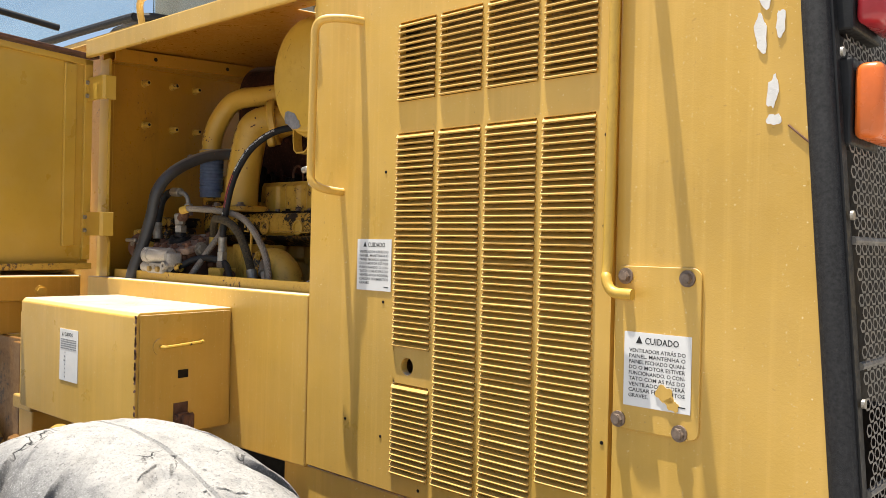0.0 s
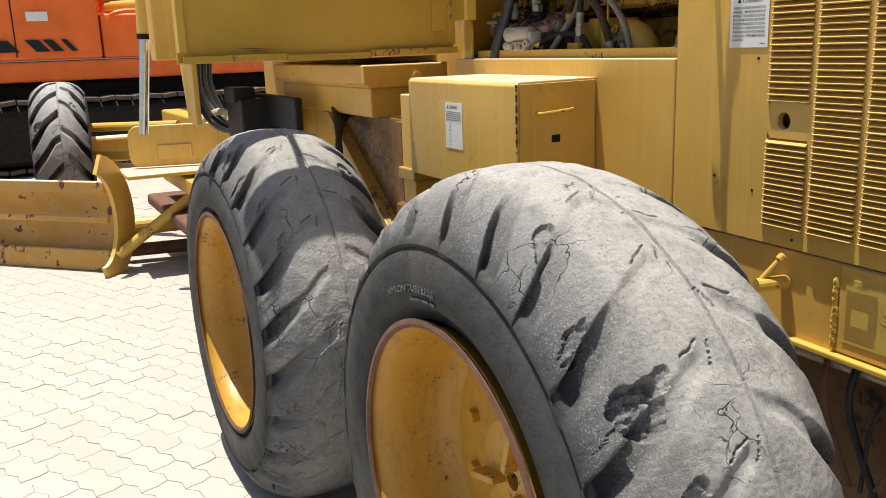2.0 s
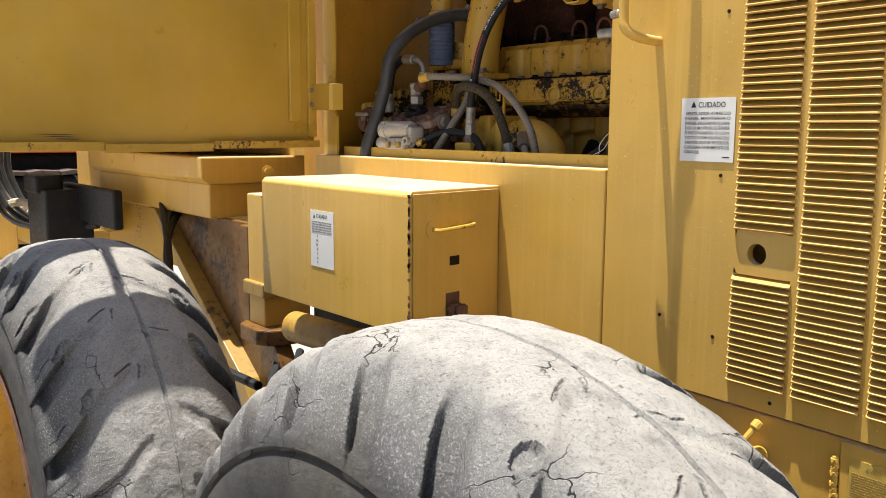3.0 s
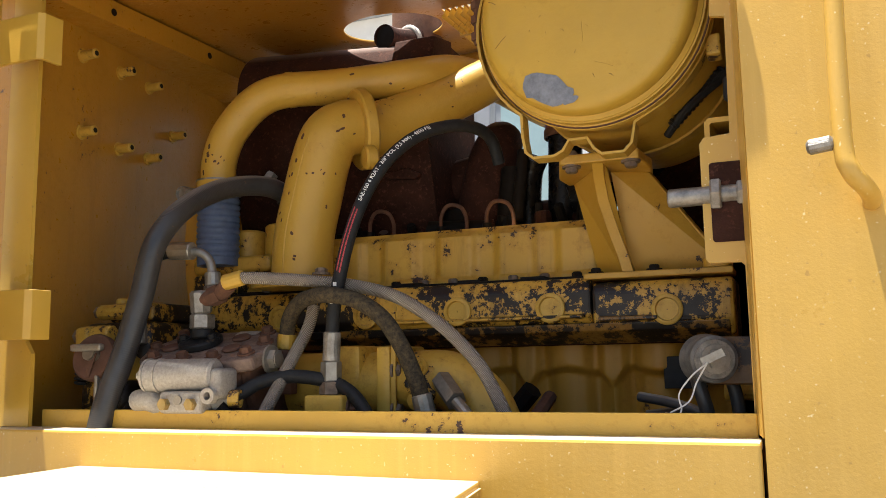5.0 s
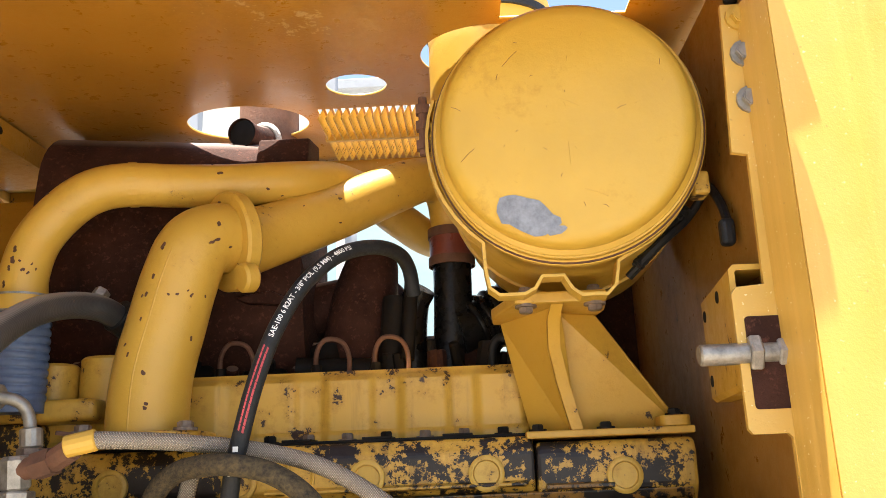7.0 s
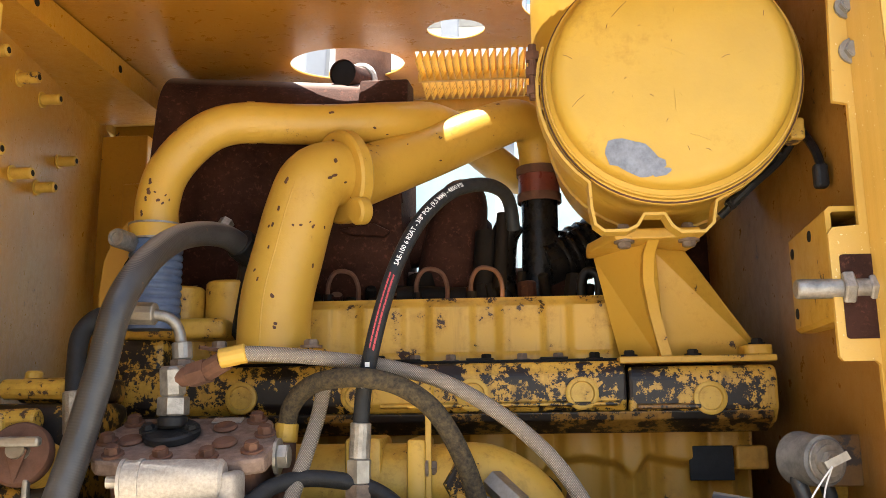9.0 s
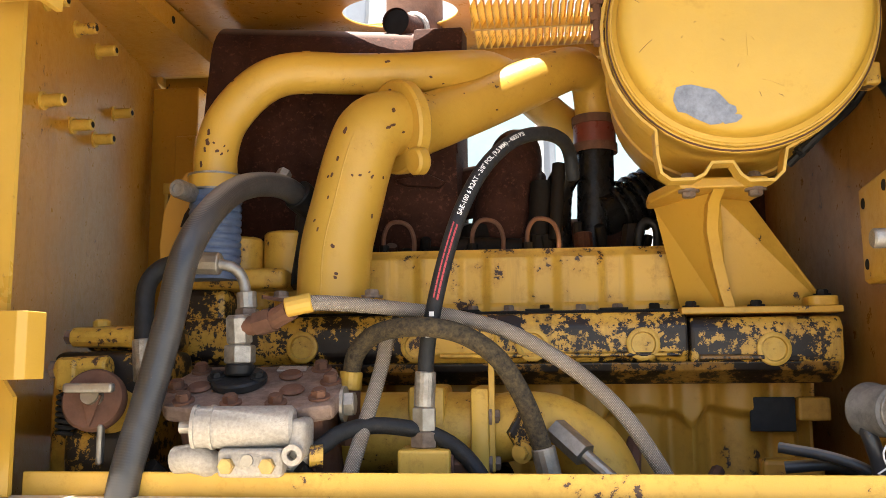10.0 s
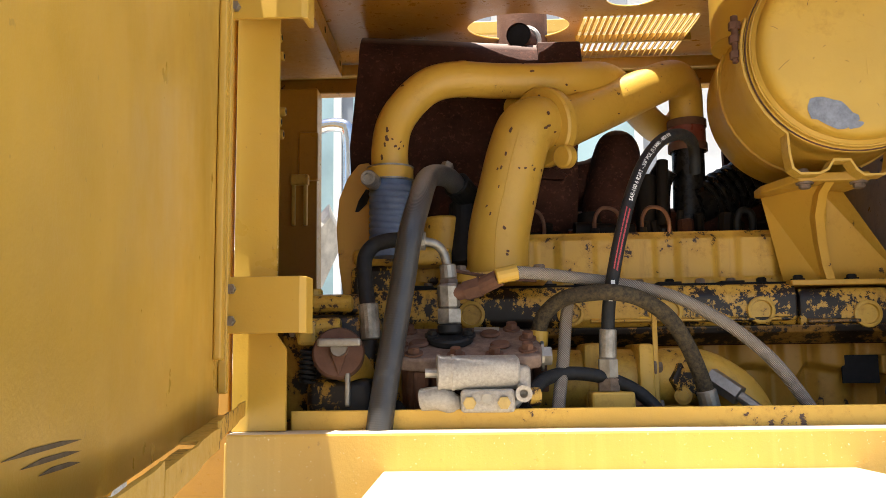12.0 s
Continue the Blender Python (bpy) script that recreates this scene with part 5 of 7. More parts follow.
pb_ = smooth_path([(-0.782, 0.338, 1.56), (-0.778, 0.338, 1.648), (-0.760, 0.338, 1.727), (-0.744, 0.34, 1.791), (-0.728, 0.348, 1.836), (-0.704, 0.376, 1.858), (-0.676, 0.412, 1.86)], 6)
pipe_b = part("intake_elbow", sweep(pb_, lambda s: 0.0555 - 0.004 * s, 32), M_PIPE, engine, "fat yellow cast intake elbow", True)
part("casting_seam", sweep([(p.x - 0.006, p.y - 0.0545 + 0.003 * k / 30, p.z + 0.012 * max(0.0, k / 30 - 0.7)) for k, p in enumerate(pb_[:31])], 0.0014, 6), M_PIPE, pipe_b, "", True)
part("elbow_base", prism(rounded(-0.862, -0.697, 0.275, 0.40, 0.03), "z", 1.5575, 1.575, 0.003), M_HEAD, pipe_b)
chips_on(pb_, 0.0545, ((0.05, 0.45, 7), (0.5, 0.95, 18)), pipe_b, 61, M_CHIP, 0.0022)
FA = Vector((0.72, 0.68, 0.16)).normalized()
part("elbow_flange", lathe([(-0.012, 0.05), (-0.012, 0.072), (-0.008, 0.076), (0.008, 0.076), (0.013, 0.071), (0.013, 0.05)], (-0.69, 0.398, 1.858), FA, 36), M_PIPE, pipe_b, "", True)
for dx, dz in ((0.036, -0.066), (-0.05, 0.056)):
    at = Vector((-0.69 + dx, 0.398 - dx * 1.06, 1.858 + dz))
    part("flange_lug", rod(at - FA * 0.011, at + FA * 0.012, 0.022, 20, bev=0.004), M_PIPE, pipe_b, "", True)
for x, y in ((-0.712, 0.287), (-0.847, 0.287)):
    part("bolt", hexbolt((x, y, 1.575), (0, 0, 1), 0.011, 0.01), M_RUSTBOLT, pipe_b)
pc = [(-0.69, 0.40, 1.851), (-0.643, 0.45, 1.881), (-0.551, 0.505, 1.93), (-0.451, 0.54, 1.98), (-0.40, 0.57, 2.003), (-0.372, 0.605, 1.995), (-0.362, 0.632, 1.955), (-0.361, 0.64, 1.9)]
air_pipe = part("air_pipe", sweep(smooth_path(pc, 6), lambda s: 0.0535 - 0.018 * min(1.0, 1.5 * s), 28), M_PIPE, engine, "tapering yellow air pipe", True)
chips_on(smooth_path(pc, 6), 0.047, ((0.1, 0.4, 7),), air_pipe, 66, M_CHIP, 0.0018)

# muffler, exhaust and turbo behind
prof = [(0.60, 1.68), (0.565, 1.72), (0.525, 1.86)] + [(0.628 - 0.118 * math.cos(radians(a)), 1.975 + 0.118 * math.sin(radians(a))) for a in range(0, 91, 10)] + [(0.72, 2.093), (0.78, 2.07), (0.80, 2.0), (0.80, 1.68)]
mm = prism(prof, "x", -1.075, -0.61)
for v in mm.verts:
    if v.co.z > 1.9:
        v.co.z -= 0.075 * (v.co.x + 1.075) - 0.034
        v.co.x += 0.02 if v.co.x < -1.0 else 0.0
muf = part("muffler", mm, M_MUFFLER, engine, "large rust-brown muffler", True)
part("end_seam", prism([(y - 0.004, z + 0.003) for y, z in prof[2:15]] + [(y + 0.02, z - 0.012) for y, z in reversed(prof[2:15])], "x", -0.625, -0.608), M_MUFFLER, muf)
part("outlet_box", prism([(0.515, 2.03), (0.535, 2.078), (0.63, 2.098), (0.63, 2.0), (0.52, 2.0)], "x", -0.685, -0.596, 0.004), M_MUFFLER, muf)
st_ = part("exhaust_stub", sweep(smooth_path([(-0.722, 0.56, 2.105), (-0.715, 0.6, 2.11), (-0.70, 0.65, 2.125), (-0.69, 0.68, 2.15)], 4), 0.026, 20, cap=False), M_MUFFLER, muf, "", True)
part("stub_weld", lathe([(0.006 * math.cos(b), 0.028 + 0.006 * math.sin(b)) for b in [2 * math.pi * q / 8 for q in range(8)]], (-0.70, 0.645, 2.123), (0.3, 1, 0.35), 20, closed=True), M_ALU, st_, "", True)
part("stub_inside", rod((-0.7215, 0.565, 2.105), (-0.72, 0.57, 2.1055), 0.0245, 20), M_DARK, st_)
part("exhaust_tube", rod((-0.706, 0.70, 2.06), (-0.706, 0.70, 2.75), 0.057, 28), M_RUST, muf, "", True)
part("hanger_plate", prism([(-0.72, 1.80), (-0.66, 1.81), (-0.63, 1.795), (-0.64, 1.785), (-0.70, 1.79)], "y", 0.53, 0.6, 0.002), M_MUFFLER, muf)
tu = bmesh.new()
lathe([(-0.075, 0.03), (-0.07, 0.07), (-0.03, 0.088), (0.03, 0.085), (0.06, 0.055), (0.062, 0.02)], (-0.515, 0.72, 1.79), (1, 0.1, 0), 32, bm=tu)
sweep(smooth_path([(-0.545, 0.66, 1.64), (-0.53, 0.65, 1.74), (-0.517, 0.655, 1.82), (-0.508, 0.67, 1.87), (-0.505, 0.70, 1.885)], 6), lambda s: 0.062 - 0.022 * s * s, 22, bm=tu)
rod((-0.64, 0.70, 1.80), (-0.52, 0.70, 1.82), 0.05, 22, bm=tu)
part("turbocharger", tu, M_MUFFLER, engine, "rust-brown turbocharger casing", True)
part("manifold", rod((-0.99, 0.66, 1.69), (-0.3, 0.66, 1.70), 0.045, 20), M_MUFFLER, engine, "", True)
oil = part("oil_pipe", sweep(smooth_path([(-0.361, 0.64, 1.87), (-0.362, 0.64, 1.80), (-0.366, 0.64, 1.72), (-0.38, 0.64, 1.67), (-0.41, 0.645, 1.66)], 6), 0.034, 24), M_GREASE, engine, "black oily pipe beside the turbocharger", True)
part("oil_tube", sweep(smooth_path([(-0.43, 0.62, 1.66), (-0.435, 0.62, 1.72), (-0.43, 0.62, 1.79), (-0.415, 0.61, 1.82)], 4), 0.026, 16), M_GREASE, engine, "", True)
part("elbow_hose", sweep(smooth_path([(-0.36, 0.64, 1.74), (-0.31, 0.655, 1.755), (-0.26, 0.67, 1.785), (-0.19, 0.69, 1.84)], 4), 0.048, 22), M_GREASE, engine, "", True)
part("copper_band", lathe([(-0.028, 0.0355), (0.028, 0.0355), (0.028, 0.039), (-0.028, 0.039)], (-0.361, 0.64, 1.895), (0, 0, 1), 28, closed=True), plain("copper_rubber", (0.2, 0.045, 0.03), 0.35, 0, 0.3, 30), oil, "", True)
for z in (1.87, 1.922):
    part("hose_clamp", lathe([(-0.008, 0.0385), (0.008, 0.0385), (0.008, 0.0415), (-0.008, 0.0415)], (-0.361, 0.64, z), (0, 0, 1), 28, closed=True), M_RUST, oil, "", True)
for k in range(7):
    part("bellows_ring", lathe([(0.006 * math.cos(b), 0.05 + 0.005 * math.sin(b)) for b in [2 * math.pi * q / 8 for q in range(8)]], (-0.325 + 0.017 * k, 0.65 + 0.004 * k, 1.752 + 0.0085 * k), (1, 0.25, 0.5), 24, closed=True), M_GREASE, oil, "", True)
rnd = random.Random(8)
for k in range(26):
    x = -0.98 + k * 0.03 + rnd.uniform(-0.01, 0.01)
    part("valve_part", rod((x, 0.56 + rnd.uniform(0, 0.05), 1.655), (x + rnd.uniform(-0.01, 0.01), 0.57, 1.675 + rnd.uniform(0, 0.05)), rnd.uniform(0.007, 0.02), 10, bev=0.002), M_DARK if k % 4 else M_MUFFLER, engine)
# added sheet that fills the gap below the muffler with darkness
part("dark_backing", box(-1.0, -0.61, 0.70, 0.715, 1.3, 1.76, 0.004), M_DARK, engine)

# lower side: pump flange, water elbow
wf = bmesh.new()
rod((-0.77, 0.27, 1.385), (-0.545, 0.27, 1.385), 0.055, 24, bm=wf)
box(-0.65, -0.6, 0.215, 0.33, 1.32, 1.45, 0.008, bm=wf)
box(-0.565, -0.54, 0.2, 0.34, 1.31, 1.448, 0.006, bm=wf)
water = part("water_pump", wf, M_ENGINE, engine, "yellow pump body with a bolted flange", True)
for z in (1.35, 1.41):
    part("bolt", hexbolt((-0.54, 0.215, z), (1, 0, 0), 0.01, 0.012), M_RUSTBOLT, water)
part("water_elbow", sweep(smooth_path([(-0.545, 0.26, 1.39), (-0.5, 0.25, 1.395), (-0.455, 0.25, 1.39), (-0.41, 0.245, 1.36), (-0.385, 0.24, 1.31), (-0.37, 0.24, 1.25)], 5), 0.046, 24), M_ENGINE, water, "", True)
we = lathe([(0.0, 0.03), (-0.012, 0.03), (-0.014, 0.026), (-0.014, 0.001), (0.004, 0.001), (0.004, 0.03)], (-0.49, 0.215, 1.39), (-0.3, 1, 0), 6)
part("elbow_boss", we, M_OILY, water)
for x, z in ((-0.488, 1.415), (-0.498, 1.365)):
    part("bolt", hexbolt((x, 0.2, z), (-0.3, -1, 0), 0.0095, 0.009), M_ENGINE, water)
sn = rod((-0.455, 0.2, 1.395), (-0.42, 0.17, 1.365), 0.016, 6)
rod((-0.42, 0.17, 1.365), (-0.385, 0.15, 1.335), 0.009, 12, bm=sn)
part("sensor", sn, M_STEEL, water)
part("front_cover", box(-1.05, -0.96, 0.365, 0.7, 1.2, 1.6, 0.012), M_OILY, engine, "oil-stained yellow front cover")
part("cover_lid", box(-1.045, -0.865, 0.36, 0.46, 1.598, 1.63, 0.01, 3), M_HEAD, engine, "", True)
arm = [(-1.017, 1.793), (-1.035, 1.79), (-1.056, 1.765), (-1.072, 1.725), (-1.077, 1.67), (-1.072, 1.60), (-1.062, 1.53), (-1.0, 1.53), (-1.0, 1.60), (-1.005, 1.66), (-1.002, 1.72), (-1.0, 1.76)]
fan_arm = part("fan_bracket", prism(arm, "y", 0.375, 0.39, 0.002), M_BLOCK, engine, "curved yellow bracket plate with oily edges")
part("bracket_slot", prism([(-1.035, 1.70), (-1.02, 1.715), (-1.012, 1.74), (-1.022, 1.742), (-1.036, 1.72), (-1.042, 1.70)], "y", 0.3735, 0.3755), M_DARK, fan_arm)
part("head_boss", rod((-0.955, 0.42, 1.62), (-0.955, 0.42, 1.685), 0.035, 24, bev=0.004), M_HEAD, engine, "", True)
part("head_boss", rod((-0.88, 0.44, 1.62), (-0.88, 0.44, 1.695), 0.042, 24, bev=0.004), M_HEAD, engine, "", True)

# ---- air cleaner on its cast bracket ----
air = thing("air_cleaner", "round yellow air cleaner canister strapped on a cast bracket", "air cleaner")
AC = Vector((-0.208, 0.14, 1.916))
AX = Vector((0.1, 1.0, 0.04)).normalized()
can = lathe([(0.02, 0.12), (0.02, 0.166), (0.05, 0.168), (0.2, 0.168), (0.21, 0.172), (0.4, 0.172), (0.42, 0.15)], AC, AX, 64)
part("canister", can, M_CAN, air, "dull yellow steel canister", True)
lid = lathe([(-0.012, 0.02), (-0.012, 0.135), (-0.009, 0.148), (-0.002, 0.155), (0.014, 0.157), (0.018, 0.163), (0.03, 0.166), (0.034, 0.172), (0.046, 0.172), (0.048, 0.16), (0.048, 0.02)], AC, AX, 72)
lid_ob = part("cover_lid", lid, M_CAN, air, "yellow pan-shaped cover with scratches", True)
rnd = random.Random(17)
outline = []
for k in range(26):
    a = 2 * math.pi * k / 26
    r = 1 + 0.14 * math.sin(2 * a + 1) + 0.1 * math.sin(5 * a) + rnd.uniform(-0.07, 0.07)
    outline.append((-0.263 + 0.03 * r * math.cos(a) + 0.012 * math.sin(a), 1.799 + 0.019 * r * math.sin(a) - 0.019 * math.cos(a)))
bare = prism(outline, "y", 0.0, 0.0006)
for v in bare.verts:
    off = Vector((v.co.x, 0, v.co.z)) - Vector((AC.x, 0, AC.z))
    v.co.y += AC.y - 0.0128 * 1.0 - (off.x * AX.x + off.z * AX.z) / AX.y
M_BARE = plain("bare_grey_metal", (0.30, 0.31, 0.34), 0.5, 0.3, 0.4, 90)
part("bare_patch", bare, M_BARE, lid_ob, "bare grey metal patch")
spur = prism([(-0.231 + 0.0125 * (1 + 0.25 * math.sin(3 * b)) * math.cos(b), 1.7775 + 0.0065 * (1 + 0.3 * math.sin(2 * b + 1)) * math.sin(b)) for b in [2 * math.pi * q / 18 for q in range(18)]], "y", 0.0, 0.0006)
for v in spur.verts:
    off = Vector((v.co.x, 0, v.co.z)) - Vector((AC.x, 0, AC.z))
    v.co.y += AC.y - 0.0134 - (off.x * AX.x + off.z * AX.z) / AX.y
part("bare_patch", spur, M_BARE, lid_ob)
for s0, r0 in ((0.0165, 0.1592), (0.0325, 0.1702)):
    part("grime_line", lathe([(s0 - 0.0008, r0 - 0.002), (s0 - 0.0008, r0), (s0 + 0.0008, r0 + 0.0008), (s0 + 0.0008, r0 - 0.002)], AC, AX, 72, closed=True), M_CHIP, lid_ob, "", True)
for k in range(30):
    a, r = rnd.uniform(0, 6.28), rnd.uniform(0.02, 0.13)
    L = rnd.uniform(0.002, 0.008) if k > 6 else rnd.uniform(0.01, 0.03)
    x, z = AC.x + r * math.cos(a), AC.z + r * math.sin(a)
    dx, dz = L * math.cos(a * 3), L * math.sin(a * 3)
    f = lambda x, z: AC.y - 0.0124 - ((x - AC.x) * AX.x + (z - AC.z) * AX.z) / AX.y
    part("scratch", sweep([(x, f(x, z), z), (x + dx / 2, f(x + dx / 2, z + dz / 2), z + dz / 2 + 0.001), (x + dx, f(x + dx, z + dz), z + dz)], 0.0003, 4), M_YELLOW_WORN if k % 2 else M_RUST, lid_ob)
strap = bmesh.new()


def band(pts, y0, y1, t, bm):
    """A flat strap bent along points in the x-z plane."""
    pts = [Vector((p[0], 0, p[1])) for p in pts]
    rings = []
    for i, p in enumerate(pts):
        d = (pts[min(i + 1, len(pts) - 1)] - pts[max(i - 1, 0)]).normalized()
        nrm = Vector((d.z, 0, -d.x))
        rings.append([Vector((p.x, y0, p.z)), Vector((p.x, y1, p.z)), Vector((p.x, y1, p.z)) + nrm * t, Vector((p.x, y0, p.z)) + nrm * t])
    loops(bm, rings)


ring = [(AC.x + 0.171 * math.cos(radians(a)), AC.z + 0.171 * math.sin(radians(a))) for a in range(-200, 21, 8)]
left = [(p[0], p[1]) for p in ring if p[0] < -0.31]
right = [(p[0], p[1]) for p in ring if p[0] > -0.13]
foot = [(-0.312, 1.748), (-0.308, 1.724), (-0.298, 1.716), (-0.268, 1.716), (-0.256, 1.722), (-0.246, 1.737), (-0.218, 1.737), (-0.208, 1.72), (-0.198, 1.712), (-0.168, 1.712), (-0.158, 1.722), (-0.152, 1.752)]
band(left + foot + right, 0.185, 0.215, 0.004, strap)
part("mounting_strap", strap, M_YELLOW_WORN, air, "yellow bent steel strap")
part("rear_strap", lathe([(0.24, 0.1725), (0.27, 0.1725), (0.27, 0.1765), (0.24, 0.1765)], AC, AX, 48, closed=True), M_YELLOW_WORN, air)
ck = rod((-0.385, 0.2, 1.945), (-0.36, 0.2, 1.945), 0.005, 8)
part("clamp_arm", ck, M_YELLOW_WORN, air)
cb = rod((-0.385, 0.2, 1.905), (-0.385, 0.2, 1.985), 0.006, 10)
for z in (1.918, 1.945, 1.968):
    rod((-0.385, 0.2, z - 0.006), (-0.385, 0.2, z + 0.006), 0.0105, 6, bm=cb)
part("clamp_bolt", cb, M_RUST, air, "rusty clamp bolt")
part("side_lug", box(-0.05, -0.03, 0.18, 0.215, 1.83, 1.86, 0.004), M_YELLOW_WORN, air)
part("neck", rod((-0.285, 0.35, 1.99), (-0.285, 0.35, 2.19), 0.094, 40), M_CAN, air, "", True)
part("neck_rim", lathe([(-0.006, 0.094), (0.006, 0.094), (0.006, 0.099), (-0.006, 0.099)], (-0.285, 0.35, 2.16), (0, 0, 1), 40, closed=True), M_BLACK, air, "", True)
part("seam", sweep([(-0.375, 0.2, 1.93), (-0.36, 0.22, 1.87), (-0.335, 0.23, 1.83), (-0.315, 0.23, 1.815)], 0.0015, 5), M_DARK, air)

stand = thing("cast_bracket", "heavy yellow cast bracket bolted to the engine", "bracket")
part("top_pad", prism([(-0.277, 0.253), (-0.158, 0.253), (-0.15, 0.33), (-0.16, 0.41), (-0.302, 0.41), (-0.305, 0.36)], "z", 1.715, 1.73, 0.003), M_CAST, stand)


def slab(quad, away):
    """A plate over four corners, thickened along a vector, with softened edges."""
    m = bmesh.new()
    loops(m, [[Vector(p) for p in quad], [Vector(p) + Vector(away) for p in quad]])
    bmesh.ops.recalc_face_normals(m, faces=m.faces)
    bmesh.ops.bevel(m, geom=list(m.edges), offset=0.002, segments=2, profile=0.5, affect="EDGES")
    return m


part("side_web", slab([(-0.225, 0.285, 1.716), (-0.292, 0.405, 1.716), (-0.256, 0.415, 1.556), (-0.205, 0.37, 1.556)], (0.012, 0.01, 0)), M_CAST, stand)
part("front_web", slab([(-0.215, 0.33, 1.716), (-0.16, 0.36, 1.716), (-0.048, 0.39, 1.562), (-0.05, 0.39, 1.556), (-0.2, 0.385, 1.556)], (0.004, 0.014, 0)), M_CAST, stand)
rb = bmesh.new()
loops(rb, [[Vector((x - 0.007, y, z)), Vector((x + 0.009, y + 0.002, z)), Vector((x + 0.006, y + 0.06, z)), Vector((x - 0.007, y + 0.06, z))] for x, y, z in ((-0.222, 0.262, 1.716), (-0.226, 0.285, 1.70), (-0.225, 0.31, 1.665), (-0.215, 0.33, 1.62), (-0.204, 0.345, 1.58), (-0.198, 0.345, 1.556))])
bmesh.ops.recalc_face_normals(rb, faces=rb.faces)
part("rib", rb, M_CAST, stand, "", True)
part("foot", prism([(-0.267, 0.341), (-0.041, 0.341), (-0.041, 0.42), (-0.267, 0.43)], "z", 1.5475, 1.5572, 0.002), M_CAST, stand)
part("foot_lug", prism(rounded(-0.085, -0.043, 0.345, 0.40, 0.012, 3), "z", 1.5572, 1.572, 0.002), M_CAST, stand)
for x, y, z in ((-0.25, 0.36, 1.5575), (-0.158, 0.356, 1.5575), (-0.063, 0.362, 1.572)):
    part("bolt", hexbolt((x, y, z), (0, 0, 1), 0.0085, 0.008), M_DARK, stand)
for x in (-0.262, -0.172):
    part("bolt", hexbolt((x, 0.272, 1.73), (0, 0, 1), 0.009, 0.008), M_RUSTBOLT, stand)
    part("nut", hexbolt((x, 0.268, 1.715), (0, 0, -1), 0.010, 0.009), M_RUSTBOLT, stand)

# ---- pump with its fittings ----
pump = thing("hydraulic_pump", "rusty brown hydraulic pump with an aluminium cylinder in front", "pump")
PT = Matrix.Translation((0, 0.09, 1.428)) @ Matrix.Rotation(radians(21), 4, "X")


def on_pump(bm):
    """The pump sits tilted towards the opening."""
    return moved(bm, PT)


part("housing", on_pump(prism([(-0.925, 0.02), (-0.745, 0.02), (-0.735, 0.06), (-0.745, 0.15), (-0.93, 0.15), (-0.94, 0.06)], "z", -0.2, -0.022, 0.008)), M_RUST, pump)
for x in (-0.905, -0.835, -0.765):
    part("housing_rib", on_pump(box(x - 0.012, x + 0.012, 0.004, 0.02, -0.14, -0.022, 0.006)), M_RUST, pump)
plate = prism([(-0.945, 0.02), (-0.935, 0.008), (-0.90, 0.0), (-0.76, 0.0), (-0.725, 0.012), (-0.72, 0.06), (-0.745, 0.13), (-0.76, 0.142), (-0.93, 0.142), (-0.945, 0.13), (-0.962, 0.07)], "z", -0.022, 0.0, 0.005)
pl = part("top_plate", on_pump(plate), plain("rusty_plate", (0.27, 0.19, 0.15), 0.65, 0.1, 0.45, 60, 0.4, (0.13, 0.085, 0.065)), pump, "rust-brown bolted cover plate")
for x, y in ((-0.94, 0.06), (-0.93, 0.12), (-0.915, 0.02), (-0.852, 0.013), (-0.795, 0.013), (-0.745, 0.03), (-0.765, 0.125), (-0.742, 0.08)):
    part("bolt", on_pump(hexbolt((x, y, 0.0), (0, 0, 1), 0.0095, 0.011)), M_RUST, pl)
for x, y in ((-0.91, 0.06), (-0.785, 0.05), (-0.80, 0.10)):
    part("boss", on_pump(rod((x, y, -0.001), (x, y, 0.006), 0.016, 16, bev=0.003)), M_RUST, pl)
part("tag", on_pump(box(-0.825, -0.785, 0.118, 0.134, 0.0005, 0.0025, 0.0005)), M_ALU, pl)
part("black_flange", on_pump(rod((-0.862, 0.075, -0.001), (-0.862, 0.075, 0.012), 0.036, 24, bev=0.003)), M_BLACK, pump, "", True)
for dx in (-0.028, 0.028):
    part("bolt", on_pump(hexbolt((-0.862 + dx, 0.07, 0.011), (0, 0, 1), 0.008, 0.008)), M_BLACK, pump)
fx, fy = -0.863, 0.162
part("fitting_collar", rod((fx, fy, 1.466), (fx, fy, 1.482), 0.019, 20, bev=0.003), M_BLACK, pump, "", True)
part("fitting_hex", rod((fx, fy, 1.482), (fx, fy, 1.506), 0.0205, 6, bev=0.002), M_ZINC, pump)
part("elbow_fitting", rod((fx, fy - 0.002, 1.506), (fx - 0.001, fy - 0.006, 1.545), 0.0175, 8, bev=0.004), M_ZINC, pump, "dull plated elbow fitting")
part("elbow_outlet", rod((fx, fy - 0.004, 1.528), (fx + 0.03, fy - 0.012, 1.533), 0.0125, 14), M_RUST, pump, "", True)
bf = rod((fx + 0.026, fy - 0.011, 1.532), (fx + 0.05, fy - 0.017, 1.538), 0.0165, 6)
rod((fx + 0.05, fy - 0.017, 1.538), (fx + 0.078, fy - 0.035, 1.55), 0.0135, 12, bm=bf)
part("hose_nut", bf, M_RUST, pump)
part("side_plug", hexbolt((-0.722, 0.15, 1.43), (1, 0, 0), 0.016, 0.014), M_STEEL, pump)
cyl = rod((-0.878, 0.055, 1.408), (-0.762, 0.07, 1.408), 0.0245, 28, bev=0.004)
for s in (0.0, 0.17):
    p0 = Vector((-0.878, 0.055, 1.408)).lerp(Vector((-0.762, 0.07, 1.408)), s)
    rod(p0, p0 + Vector((0.004, 0.0005, 0)), 0.0262, 28, bm=cyl)
